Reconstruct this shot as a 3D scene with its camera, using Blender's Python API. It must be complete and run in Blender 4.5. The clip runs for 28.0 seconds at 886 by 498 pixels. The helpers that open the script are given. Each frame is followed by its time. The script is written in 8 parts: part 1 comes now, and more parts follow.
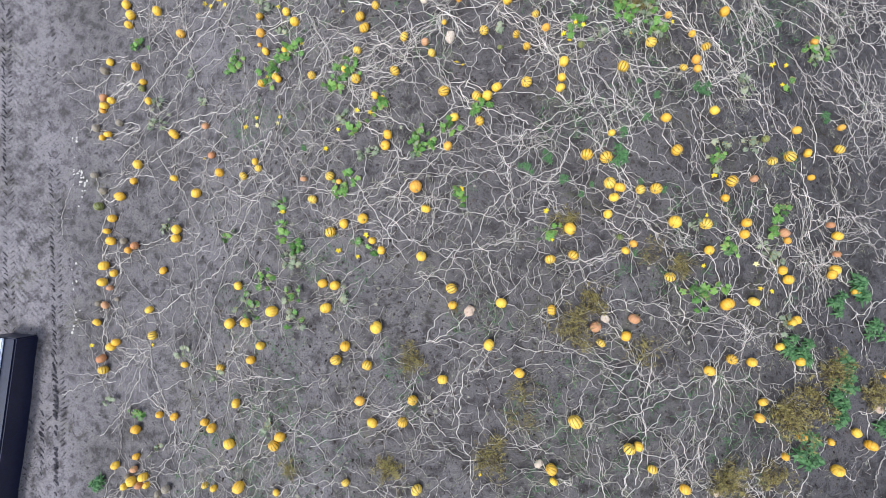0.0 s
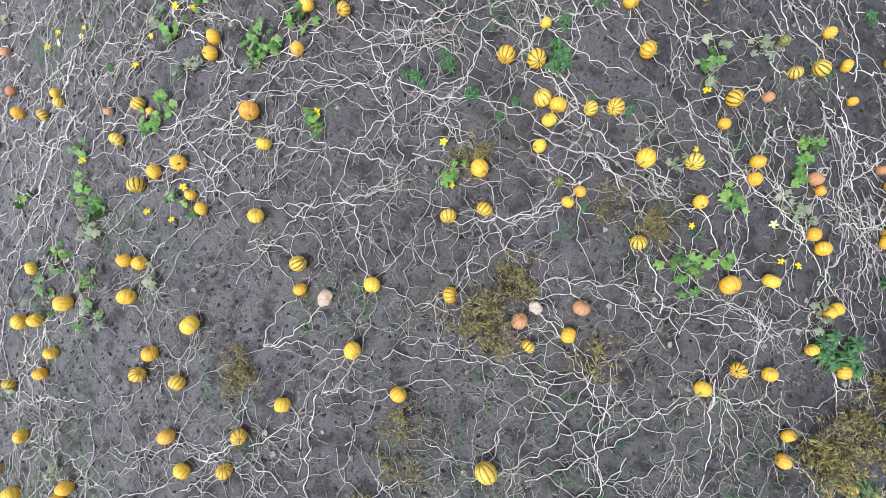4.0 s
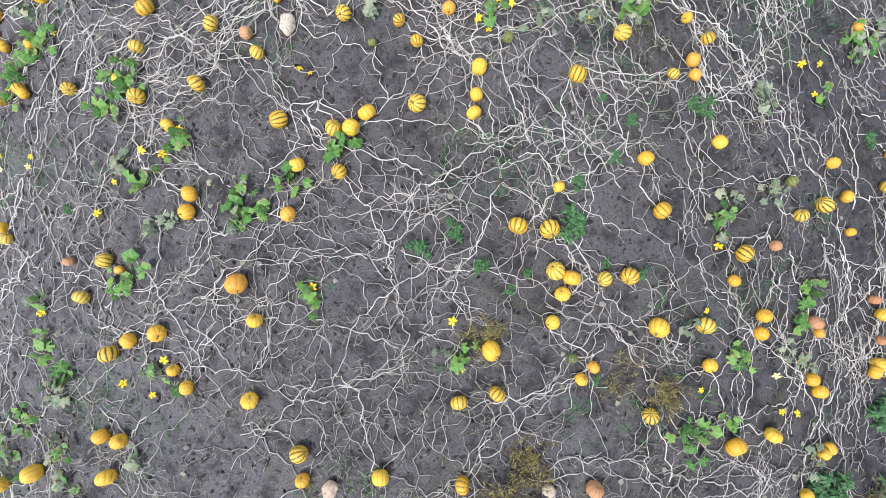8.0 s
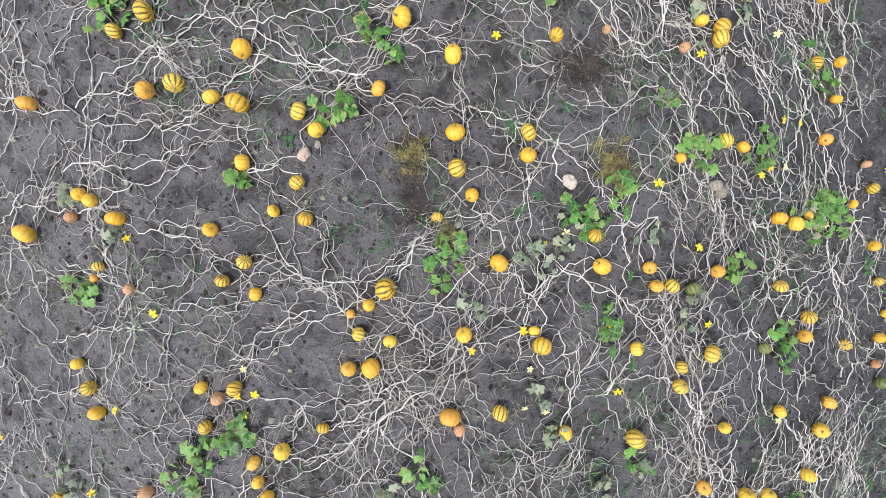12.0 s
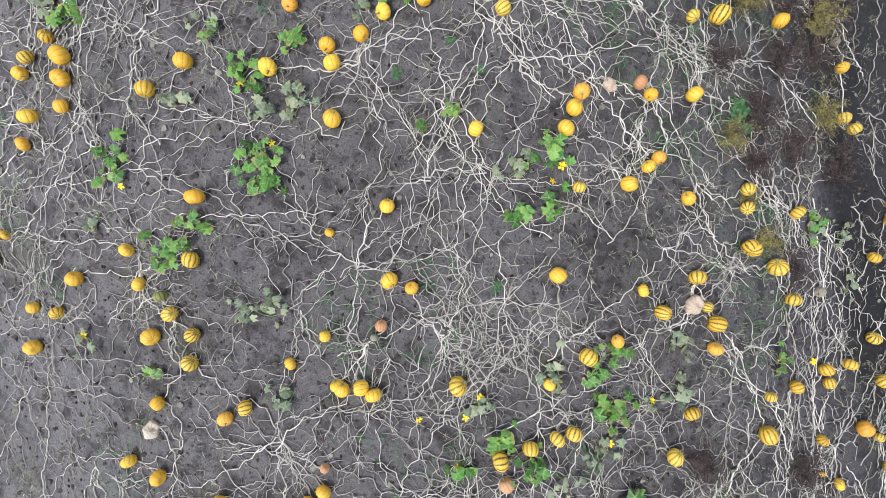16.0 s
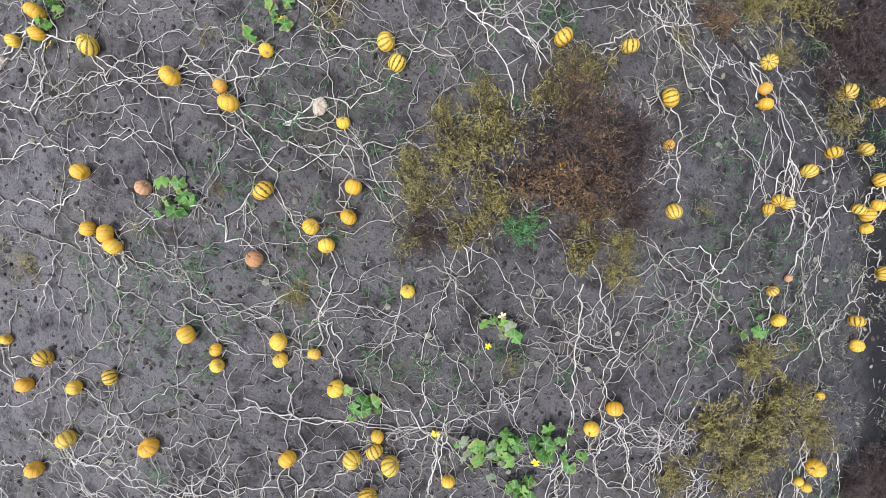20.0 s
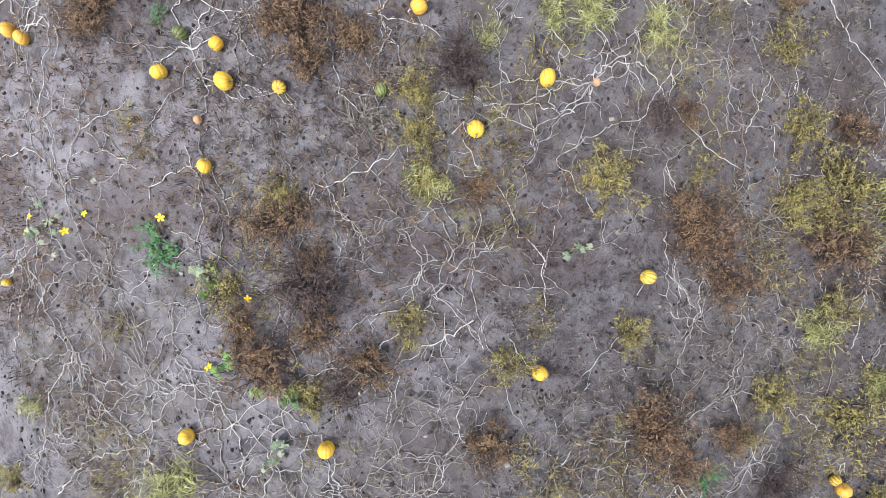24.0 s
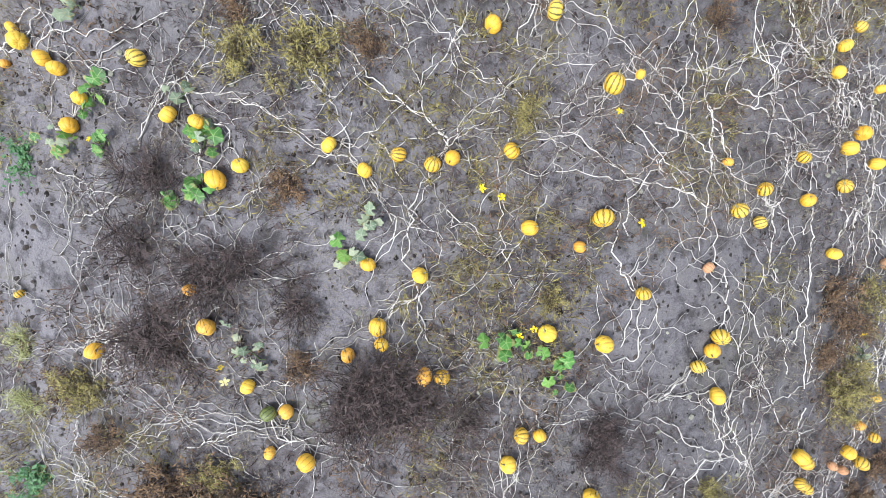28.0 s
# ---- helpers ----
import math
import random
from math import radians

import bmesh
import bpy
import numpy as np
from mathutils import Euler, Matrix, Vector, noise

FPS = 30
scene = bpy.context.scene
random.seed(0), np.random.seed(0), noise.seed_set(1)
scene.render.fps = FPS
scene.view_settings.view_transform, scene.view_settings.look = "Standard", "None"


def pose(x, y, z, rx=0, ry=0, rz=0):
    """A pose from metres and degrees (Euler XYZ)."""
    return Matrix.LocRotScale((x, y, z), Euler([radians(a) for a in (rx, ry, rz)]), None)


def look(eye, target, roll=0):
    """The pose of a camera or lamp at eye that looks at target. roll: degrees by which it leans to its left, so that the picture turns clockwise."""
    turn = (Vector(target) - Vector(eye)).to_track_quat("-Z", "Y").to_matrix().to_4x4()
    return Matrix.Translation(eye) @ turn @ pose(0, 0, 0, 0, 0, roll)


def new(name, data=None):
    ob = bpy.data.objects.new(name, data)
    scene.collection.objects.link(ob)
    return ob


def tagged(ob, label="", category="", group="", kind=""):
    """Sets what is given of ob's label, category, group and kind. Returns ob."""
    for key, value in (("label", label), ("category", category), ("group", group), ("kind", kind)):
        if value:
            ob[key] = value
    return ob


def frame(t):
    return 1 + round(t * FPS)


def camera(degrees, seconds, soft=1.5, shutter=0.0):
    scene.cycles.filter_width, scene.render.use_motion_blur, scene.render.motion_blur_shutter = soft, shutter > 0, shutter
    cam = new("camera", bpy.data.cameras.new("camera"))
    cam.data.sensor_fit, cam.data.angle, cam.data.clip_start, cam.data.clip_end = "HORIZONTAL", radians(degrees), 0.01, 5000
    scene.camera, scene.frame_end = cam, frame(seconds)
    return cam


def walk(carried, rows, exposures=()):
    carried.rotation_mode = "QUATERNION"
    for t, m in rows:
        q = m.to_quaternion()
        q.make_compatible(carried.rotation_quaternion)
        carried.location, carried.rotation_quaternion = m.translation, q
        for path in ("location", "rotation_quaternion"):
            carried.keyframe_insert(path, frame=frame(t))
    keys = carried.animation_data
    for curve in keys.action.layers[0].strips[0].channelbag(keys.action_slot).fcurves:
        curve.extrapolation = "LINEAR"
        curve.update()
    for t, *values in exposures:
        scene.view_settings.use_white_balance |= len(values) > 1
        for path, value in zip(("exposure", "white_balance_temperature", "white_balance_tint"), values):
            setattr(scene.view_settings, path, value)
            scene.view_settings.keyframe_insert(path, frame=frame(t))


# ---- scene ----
EXPOSURES = [(0, 1.14, 6300, 8), (5, 1.18, 6250, 8), (11, 1.17, 6400, 8), (14, 1.12, 6500, 6), (17, 1.09, 6450, 7), (20, 1.08, 6400, 9), (23, 1.50, 6450, 10), (25, 1.52, 6450, 8), (28, 1.52, 6250, 6)]
cam = camera(95.00, 28.0, soft=0.5)
walk(cam, [
    (0, pose(0.180, 0.143, 7.182, 4.04, 1.74, 3.82)),
    (0.5, pose(0.958, 0.207, 6.816, 4.27, 2.72, 3.26)),
    (1, pose(1.417, 0.281, 6.468, 4.15, 3.32, 2.52)),
    (1.5, pose(1.718, 0.314, 6.105, 4.02, 3.82, 2.39)),
    (2, pose(1.851, 0.304, 5.796, 4.08, 4.00, 2.75)),
    (2.5, pose(1.912, 0.185, 5.427, 4.67, 3.57, 2.61)),
    (3, pose(1.986, 0.140, 5.111, 4.25, 3.34, 2.71)),
    (3.5, pose(2.001, 0.002, 4.782, 4.39, 3.05, 3.42)),
    (5.5, pose(1.919, -0.280, 4.391, 3.68, 1.86, 2.49)),
    (6, pose(1.856, -0.026, 4.402, 2.90, 1.47, 2.63)),
    (6.5, pose(1.777, 0.394, 4.411, 2.20, 1.01, 2.94)),
    (7, pose(1.685, 0.893, 4.415, 1.67, 0.51, 2.71)),
    (7.5, pose(1.601, 1.505, 4.410, 1.01, -0.31, 1.87)),
    (8, pose(1.495, 2.145, 4.389, 0.54, -0.97, 2.22)),
    (8.5, pose(1.338, 2.915, 4.364, -0.60, -1.63, 2.34)),
    (9, pose(1.132, 3.687, 4.319, -1.59, -2.36, 1.85)),
    (9.5, pose(0.918, 4.489, 4.278, -1.67, -2.74, 2.67)),
    (10, pose(0.690, 5.307, 4.236, -2.45, -3.24, 3.23)),
    (10.5, pose(0.427, 6.198, 4.173, -3.08, -3.73, 3.98)),
    (11, pose(0.130, 7.066, 4.121, -3.86, -4.34, 5.08)),
    (11.5, pose(-0.233, 8.013, 4.015, -4.63, -4.94, 6.10)),
    (13.5, pose(-1.212, 11.659, 4.440, 0.82, -0.21, 7.88)),
    (14, pose(-1.651, 12.821, 4.468, 0.89, -0.84, 7.38)),
    (14.5, pose(-2.142, 14.238, 4.441, -0.07, -1.55, 6.92)),
    (15, pose(-2.573, 15.503, 4.399, -0.13, -1.93, 6.66)),
    (15.5, pose(-3.061, 17.047, 4.367, -2.02, -2.43, 6.91)),
    (16, pose(-3.486, 18.317, 4.328, -1.16, -2.72, 7.17)),
    (16.5, pose(-3.993, 19.827, 4.290, -1.85, -3.20, 7.83)),
    (17, pose(-4.467, 21.234, 4.218, -2.81, -3.65, 8.08)),
    (17.5, pose(-4.968, 22.631, 4.150, -2.36, -4.02, 8.37)),
    (18, pose(-5.370, 23.827, 4.075, -0.55, -3.58, 8.71)),
    (18.5, pose(-5.880, 25.242, 4.042, -0.43, -3.80, 9.16)),
    (19, pose(-6.428, 26.726, 4.006, -2.60, -4.27, 9.63)),
    (19.5, pose(-7.037, 28.193, 3.938, -2.84, -4.75, 10.22)),
    (20, pose(-7.602, 29.493, 3.855, -4.04, -5.48, 10.45)),
    (20.5, pose(-8.207, 30.968, 3.758, -4.69, -6.21, 11.41)),
    (22.5, pose(-10.151, 36.080, 4.258, -0.72, 6.02, 10.95)),
    (23, pose(-11.248, 37.744, 4.401, -2.85, 3.44, 6.06)),
    (23.5, pose(-12.135, 39.253, 4.441, -2.20, 1.68, 8.93)),
    (24, pose(-12.900, 40.813, 4.373, -2.90, 1.34, 9.43)),
    (24.5, pose(-13.471, 42.240, 4.194, -2.99, 2.72, 9.79)),
    (25, pose(-14.253, 43.662, 4.246, -1.64, 0.97, 9.34)),
    (25.5, pose(-14.937, 45.157, 4.232, -2.45, -0.15, 9.27)),
    (26, pose(-15.621, 46.703, 4.198, -1.72, -1.02, 9.53)),
    (26.5, pose(-16.188, 48.146, 4.152, -1.43, -1.35, 10.16)),
    (27, pose(-16.880, 49.835, 4.126, -2.67, -2.49, 10.94)),
    (27.5, pose(-17.524, 51.418, 4.046, -4.58, -3.33, 11.53)),
    (28, pose(-18.223, 53.013, 3.941, -5.70, -4.46, 12.08)),
], EXPOSURES)

CROWN = 0.0343
AXIS_Y = (-2.4, 2.4, 7.2, 12, 16.8, 21.6, 26.4, 31.2, 34.78, 39.6964, 44.6912, 49.688, 54.6096, 59.4414)
AXIS_X = (1.628, 1.255, 0.359, -1.415, -2.856, -4.369, -5.998, -7.239, -13.021, -13.877, -15.479, -17.100, -18.006, -18.056)
FIELD_END = 59.0
TRACK_X = -9.64
STRIP_Y = (0.1, 2.2, 5.1, 7.7, 11.7, 15.6, 19.8, 23.9, 28.1, 30.9, 35.9, 40.6, 45.0, 49.7, 52.7)
STRIP_X = (1.6, 2.0, 1.9, 1.2, -1.0, -1.9, -2.8, -4.5, -5.8, -6.5, -10.6, -12.8, -14.6, -16.1, -17.0)
STAND_IN_AT = (-9.34, -1.82)

# world, sun and exposure
world = bpy.data.worlds.new("overcast_sky")
scene.world = world
world.use_nodes = True
wn = world.node_tree
sky = wn.nodes.new("ShaderNodeTexSky")
sky.sky_type, sky.sun_disc = "NISHITA", False
sky.sun_elevation, sky.sun_rotation = radians(58), radians(224)
sky.air_density, sky.dust_density, sky.ozone_density = 1.0, 1.0, 1.5
# a cloud layer greys the blue of the clear sky
veil = wn.nodes.new("ShaderNodeHueSaturation")
veil.inputs["Saturation"].default_value = 0.40
wn.links.new(sky.outputs[0], veil.inputs["Color"])
wn.links.new(veil.outputs[0], wn.nodes["Background"].inputs["Color"])
wn.nodes["Background"].inputs["Strength"].default_value = 0.125
sun_data = bpy.data.lights.new("sun", "SUN")
sun_data.energy, sun_data.angle, sun_data.color = 1.5, radians(12), (1.0, 0.99, 0.97)
sun = new("sun", sun_data)
sun.matrix_world = look((0, 0, 30), (12.0, 12.5, 0))


# ---------------------------------------------------------------- materials
def material(name, rough=0.8, spec=0.3):
    m = bpy.data.materials.new(name)
    m.use_nodes = True
    b = m.node_tree.nodes["Principled BSDF"]
    b.inputs["Roughness"].default_value = rough
    b.inputs["Specular IOR Level"].default_value = spec
    return m, m.node_tree, b


def node(tree, kind, **sockets):
    n = tree.nodes.new("ShaderNode" + kind)
    for key, value in sockets.items():
        key = key.replace("_", " ")
        if hasattr(value, "is_output"):
            tree.links.new(value, n.inputs[key])
        else:
            n.inputs[key].default_value = value
    return n


def math_node(tree, op, a, b=0.0, c=None):
    n = tree.nodes.new("ShaderNodeMath")
    n.operation = op
    for i, v in enumerate((a, b) if c is None else (a, b, c)):
        if hasattr(v, "is_output"):
            tree.links.new(v, n.inputs[i])
        else:
            n.inputs[i].default_value = v
    return n.outputs[0]


def ramp(tree, value, *stops):
    n = tree.nodes.new("ShaderNodeValToRGB")
    tree.links.new(value, n.inputs[0])
    e = n.color_ramp.elements
    while len(e) < len(stops):
        e.new(0.5)
    for item, (at, colour) in zip(e, stops):
        item.position, item.color = at, (*colour, 1)
    return n.outputs[0]


def mix(tree, factor, a, b, how="MIX"):
    n = tree.nodes.new("ShaderNodeMix")
    n.data_type, n.blend_type = "RGBA", how
    for i, v in ((0, factor), (6, a), (7, b)):
        if hasattr(v, "is_output"):
            tree.links.new(v, n.inputs[i])
        elif i == 0:
            n.inputs[0].default_value = v
        else:
            n.inputs[i].default_value = (*v, 1)
    return n.outputs[2]


def noise_tex(tree, vector, scale, detail=4.0, rough=0.55, warp=0.0):
    n = node(tree, "TexNoise", Scale=scale, Detail=detail, Roughness=rough, Distortion=warp)
    if vector is not None:
        tree.links.new(vector, n.inputs["Vector"])
    return n.outputs["Fac"]


def bump(tree, bsdf, height, strength, distance):
    n = node(tree, "Bump", Strength=strength, Distance=distance, Height=height)
    tree.links.new(n.outputs[0], bsdf.inputs["Normal"])
    return n


SKEW = 0.163  # the track runs at a slant to the y axis


def soil_material():
    m, t, b = material("dry_grey_soil", 0.95, 0.15)
    p = node(t, "NewGeometry").outputs["Position"]
    broad = noise_tex(t, p, 0.55, 3)
    patch = noise_tex(t, p, 4.2, 6, 0.62)
    grain = noise_tex(t, p, 55.0, 6, 0.6)
    clod = node(t, "TexVoronoi", Scale=9.0, Vector=p)
    clod.feature = "F1"
    base = ramp(t, grain, (0.30, (0.047, 0.0435, 0.0462)), (0.5, (0.080, 0.0735, 0.0778)), (0.72, (0.118, 0.110, 0.1155)))
    base = mix(t, ramp(t, broad, (0.40, (0, 0, 0)), (0.62, (1, 1, 1))), base, mix(t, 1.0, base, (1.5, 1.5, 1.52), "MULTIPLY"))
    base = mix(t, ramp(t, patch, (0.36, (0.7, 0.7, 0.7)), (0.52, (0, 0, 0))), base, (0.132, 0.121, 0.122))
    base = mix(t, ramp(t, patch, (0.50, (0, 0, 0)), (0.64, (0.75, 0.75, 0.75))), base, (0.028, 0.0245, 0.0245))
    # dark crumbs and damp spots
    spots = noise_tex(t, p, 11.0, 2, 0.5)
    base = mix(t, ramp(t, spots, (0.63, (0, 0, 0)), (0.70, (0.85, 0.85, 0.85))), base, (0.028, 0.025, 0.026))
    xyz = node(t, "SeparateXYZ", Vector=p)
    tilled = ramp(t, math_node(t, "MULTIPLY", xyz.outputs[1], 0.02), (0.64, (1, 1, 1)), (0.72, (0.3, 0.3, 0.3)))
    # dark flecks: crumbs, plus shade of the small relief painted into the colour
    flecks = noise_tex(t, p, 26.0, 4, 0.7)
    base = mix(t, math_node(t, "MULTIPLY", ramp(t, flecks, (0.56, (0, 0, 0)), (0.64, (0.75, 0.75, 0.75))), tilled), base, (0.019, 0.0165, 0.0165))
    base = mix(t, ramp(t, noise_tex(t, p, 31.0, 4, 0.7), (0.60, (0, 0, 0)), (0.68, (0.25, 0.25, 0.25))), base, (0.20, 0.185, 0.182))
    # finer dark grain paints in the small shadows beside vines and clods
    base = mix(t, math_node(t, "MULTIPLY", ramp(t, noise_tex(t, p, 58.0, 3, 0.7), (0.57, (0, 0, 0)), (0.65, (0.8, 0.8, 0.8))), tilled), base, (0.017, 0.0148, 0.0148))
    # a near-black band of soil runs down one side, with a dark flank beyond
    off = math_node(t, "SUBTRACT", math_node(t, "ADD", xyz.outputs[0], math_node(t, "MULTIPLY", xyz.outputs[1], 0.34)), 9.45)
    off = math_node(t, "ADD", off, math_node(t, "MULTIPLY", math_node(t, "SUBTRACT", noise_tex(t, p, 1.1, 4, 0.6), 0.5), 2.2))
    blackish = ramp(t, math_node(t, "ABSOLUTE", off), (0.25, (0.8, 0.8, 0.8)), (0.85, (0, 0, 0)))
    span = ramp(t, math_node(t, "MULTIPLY", xyz.outputs[1], 0.02), (0.30, (0, 0, 0)), (0.35, (1, 1, 1)), (0.64, (1, 1, 1)), (0.70, (0, 0, 0)))
    base = mix(t, math_node(t, "MULTIPLY", blackish, span), base, (0.020, 0.018, 0.019))
    flank = ramp(t, math_node(t, "MULTIPLY", math_node(t, "ADD", off, 1.7), 0.15), (0.083, (0, 0, 0)), (0.207, (0.75, 0.75, 0.75)), (0.5, (0.75, 0.75, 0.75)), (0.8, (0, 0, 0)))
    base = mix(t, math_node(t, "MULTIPLY", flank, span), base, (0.026, 0.025, 0.028))
    # soil colour is paler along one flank of the strip, darker along the other
    across = math_node(t, "ADD", xyz.outputs[0], math_node(t, "MULTIPLY", xyz.outputs[1], 0.30))
    across = math_node(t, "ADD", across, math_node(t, "MULTIPLY", math_node(t, "SUBTRACT", broad, 0.5), 3.0))
    lighter = ramp(t, math_node(t, "ADD", math_node(t, "MULTIPLY", across, 0.05), 0.5), (0.33, (1, 1, 1)), (0.54, (0, 0, 0)))
    lighter = math_node(t, "MULTIPLY", lighter, ramp(t, math_node(t, "MULTIPLY", xyz.outputs[1], 0.018), (0.72, (1, 1, 1)), (0.86, (0.4, 0.4, 0.4))))
    base = mix(t, lighter, base, mix(t, 1.0, base, (1.32, 1.33, 1.36), "MULTIPLY"))
    darkened = ramp(t, math_node(t, "ADD", math_node(t, "MULTIPLY", across, 0.05), 0.5), (0.70, (0, 0, 0)), (0.84, (1, 1, 1)))
    base = mix(t, darkened, base, mix(t, 1.0, base, (0.79, 0.80, 0.83), "MULTIPLY"))
    # purple-brown crust of rotted leaves among the tall weeds
    crust = math_node(t, "MULTIPLY", ramp(t, noise_tex(t, p, 0.85, 5, 0.65), (0.47, (0, 0, 0)), (0.60, (0.65, 0.65, 0.65))), ramp(t, math_node(t, "MULTIPLY", xyz.outputs[1], 0.018), (0.58, (0, 0, 0)), (0.66, (1, 1, 1)), (0.86, (1, 1, 1)), (0.93, (0.2, 0.2, 0.2))))
    base = mix(t, crust, base, mix(t, grain, (0.028, 0.0225, 0.0225), (0.098, 0.079, 0.078)))
    # the soil dries out paler towards the far end, and is packed pale on the track
    pale = ramp(t, math_node(t, "ADD", math_node(t, "MULTIPLY", xyz.outputs[1], 0.01), math_node(t, "MULTIPLY", broad, 0.06)), (0.36, (0, 0, 0)), (0.44, (1, 1, 1)))
    base = mix(t, pale, base, mix(t, 1.0, base, (1.31, 1.31, 1.33), "MULTIPLY"))
    slant = math_node(t, "ADD", xyz.outputs[0], math_node(t, "MULTIPLY", xyz.outputs[1], SKEW))
    edge = math_node(t, "ADD", math_node(t, "SUBTRACT", TRACK_X + 1.4, slant), math_node(t, "MULTIPLY", math_node(t, "SUBTRACT", patch, 0.5), 1.5))
    packed = math_node(t, "MULTIPLY", ramp(t, math_node(t, "MULTIPLY", edge, 0.2), (0.0, (0, 0, 0)), (0.2, (1, 1, 1)), (0.7, (1, 1, 1)), (1.0, (0, 0, 0))), ramp(t, math_node(t, "MULTIPLY", xyz.outputs[1], 0.02), (0.3, (1, 1, 1)), (0.5, (0, 0, 0))))
    base = mix(t, packed, base, mix(t, 1.0, base, (1.35, 1.35, 1.37), "MULTIPLY"))
    # thin film of moss here and there
    moss = math_node(t, "MULTIPLY", ramp(t, noise_tex(t, p, 0.9, 2), (0.56, (0, 0, 0)), (0.74, (0.5, 0.5, 0.5))), ramp(t, noise_tex(t, p, 16, 3), (0.45, (0, 0, 0)), (0.65, (1, 1, 1))))
    base = mix(t, moss, base, (0.085, 0.085, 0.03))
    t.links.new(base, b.inputs["Base Color"])
    h = math_node(t, "ADD", math_node(t, "MULTIPLY", grain, 0.5), math_node(t, "MULTIPLY", noise_tex(t, p, 95, 3), 0.25))
    h = math_node(t, "ADD", h, math_node(t, "MULTIPLY", clod.outputs["Distance"], 0.6))
    # tyre lugs pressed into the wheel ruts of the track
    for rut in RUTS:
        across = math_node(t, "ABSOLUTE", math_node(t, "SUBTRACT", math_node(t, "ADD", xyz.outputs[0], math_node(t, "MULTIPLY", xyz.outputs[1], SKEW)), rut))
        wave = math_node(t, "SINE", math_node(t, "MULTIPLY", math_node(t, "ADD", math_node(t, "ADD", xyz.outputs[1], math_node(t, "MULTIPLY", across, -0.9)), math_node(t, "MULTIPLY", noise_tex(t, p, 5, 3), 0.22)), 2 * math.pi / 0.17))
        inside = math_node(t, "MULTIPLY", math_node(t, "LESS_THAN", across, 0.24), math_node(t, "LESS_THAN", xyz.outputs[1], 11.0))
        worn = ramp(t, noise_tex(t, p, 1.7, 3), (0.38, (0, 0, 0)), (0.62, (1, 1, 1)))
        h = math_node(t, "ADD", h, math_node(t, "MULTIPLY", math_node(t, "MULTIPLY", math_node(t, "MULTIPLY", wave, inside), worn), 0.42))
    bump(t, b, h, 0.75, 0.03)
    return m


def gourd_material(name, base, deep, stripe, width, blotch=0.25, rough=0.42):
    """Rind with ten ribs: stripes in the furrows, mottling between; base and deep vary from fruit to fruit."""
    m, t, b = material(name, rough, 0.45)
    own = t.nodes.new("ShaderNodeAttribute")
    own.attribute_name = "rind"
    p = own.outputs["Vector"]
    who = math_node(t, "FRACT", math_node(t, "ADD", node(t, "ObjectInfo").outputs["Random"], node(t, "NewGeometry").outputs["Random Per Island"]))
    shift = t.nodes.new("ShaderNodeVectorMath")
    shift.operation = "ADD"
    t.links.new(p, shift.inputs[0])
    t.links.new(math_node(t, "MULTIPLY", who, 20.0), shift.inputs[1])
    q = shift.outputs[0]
    xyz = node(t, "SeparateXYZ", Vector=p)
    wob = noise_tex(t, q, 7.0, 3)
    ang = math_node(t, "ARCTAN2", xyz.outputs[1], xyz.outputs[0])
    ang = math_node(t, "ADD", ang, math_node(t, "MULTIPLY", math_node(t, "SUBTRACT", wob, 0.5), 0.42))
    wave = math_node(t, "ABSOLUTE", math_node(t, "SINE", math_node(t, "MULTIPLY", ang, 5.0)))
    body = mix(t, who, base, deep)
    mottled = noise_tex(t, q, 24.0, 4, 0.6)
    body = mix(t, math_node(t, "MULTIPLY", ramp(t, mottled, (0.4, (0, 0, 0)), (0.7, (1, 1, 1))), blotch), body, tuple(c * 0.55 for c in deep))
    gain = math_node(t, "ADD", 0.62, math_node(t, "MULTIPLY", math_node(t, "FRACT", math_node(t, "MULTIPLY", who, 7.31)), 0.38))
    line = ramp(t, wave, (0.0, (1, 1, 1)), (width * 0.6, (1, 1, 1)), (width, (0, 0, 0)))
    gap = ramp(t, noise_tex(t, q, 13.0, 2), (0.30, (0, 0, 0)), (0.42, (1, 1, 1)))
    line = math_node(t, "MULTIPLY", math_node(t, "MULTIPLY", line, gap), gain)
    colour = mix(t, line, body, stripe)
    # soil and sun scald on the rind
    scab = ramp(t, noise_tex(t, q, 9.0, 5, 0.7), (0.66, (0, 0, 0)), (0.74, (0.5, 0.5, 0.5)))
    colour = mix(t, scab, colour, (0.2, 0.13, 0.07))
    t.links.new(colour, b.inputs["Base Color"])
    bump(t, b, math_node(t, "ADD", wave, math_node(t, "MULTIPLY", mottled, 0.7)), 0.35, 0.008)
    return m


def plant_material(name, low, high, scale=22.0, rough=0.6, spec=0.3, by="RANDOM", mottle=0.9):
    m, t, b = material(name, rough, spec)
    if by == "ISLAND":
        who = node(t, "NewGeometry").outputs["Random Per Island"]
    else:
        who = node(t, "ObjectInfo").outputs["Random"]
    p = node(t, "NewGeometry").outputs["Position"]
    n = noise_tex(t, p, scale, 3)
    f = math_node(t, "ADD", math_node(t, "MULTIPLY", who, 0.7), math_node(t, "MULTIPLY", math_node(t, "SUBTRACT", n, 0.5), mottle))
    f = math_node(t, "ADD", f, 0.12)
    colour = ramp(t, f, (0.05, low), (0.9, high))
    t.links.new(colour, b.inputs["Base Color"])
    bump(t, b, n, 0.35, 0.004)
    return m


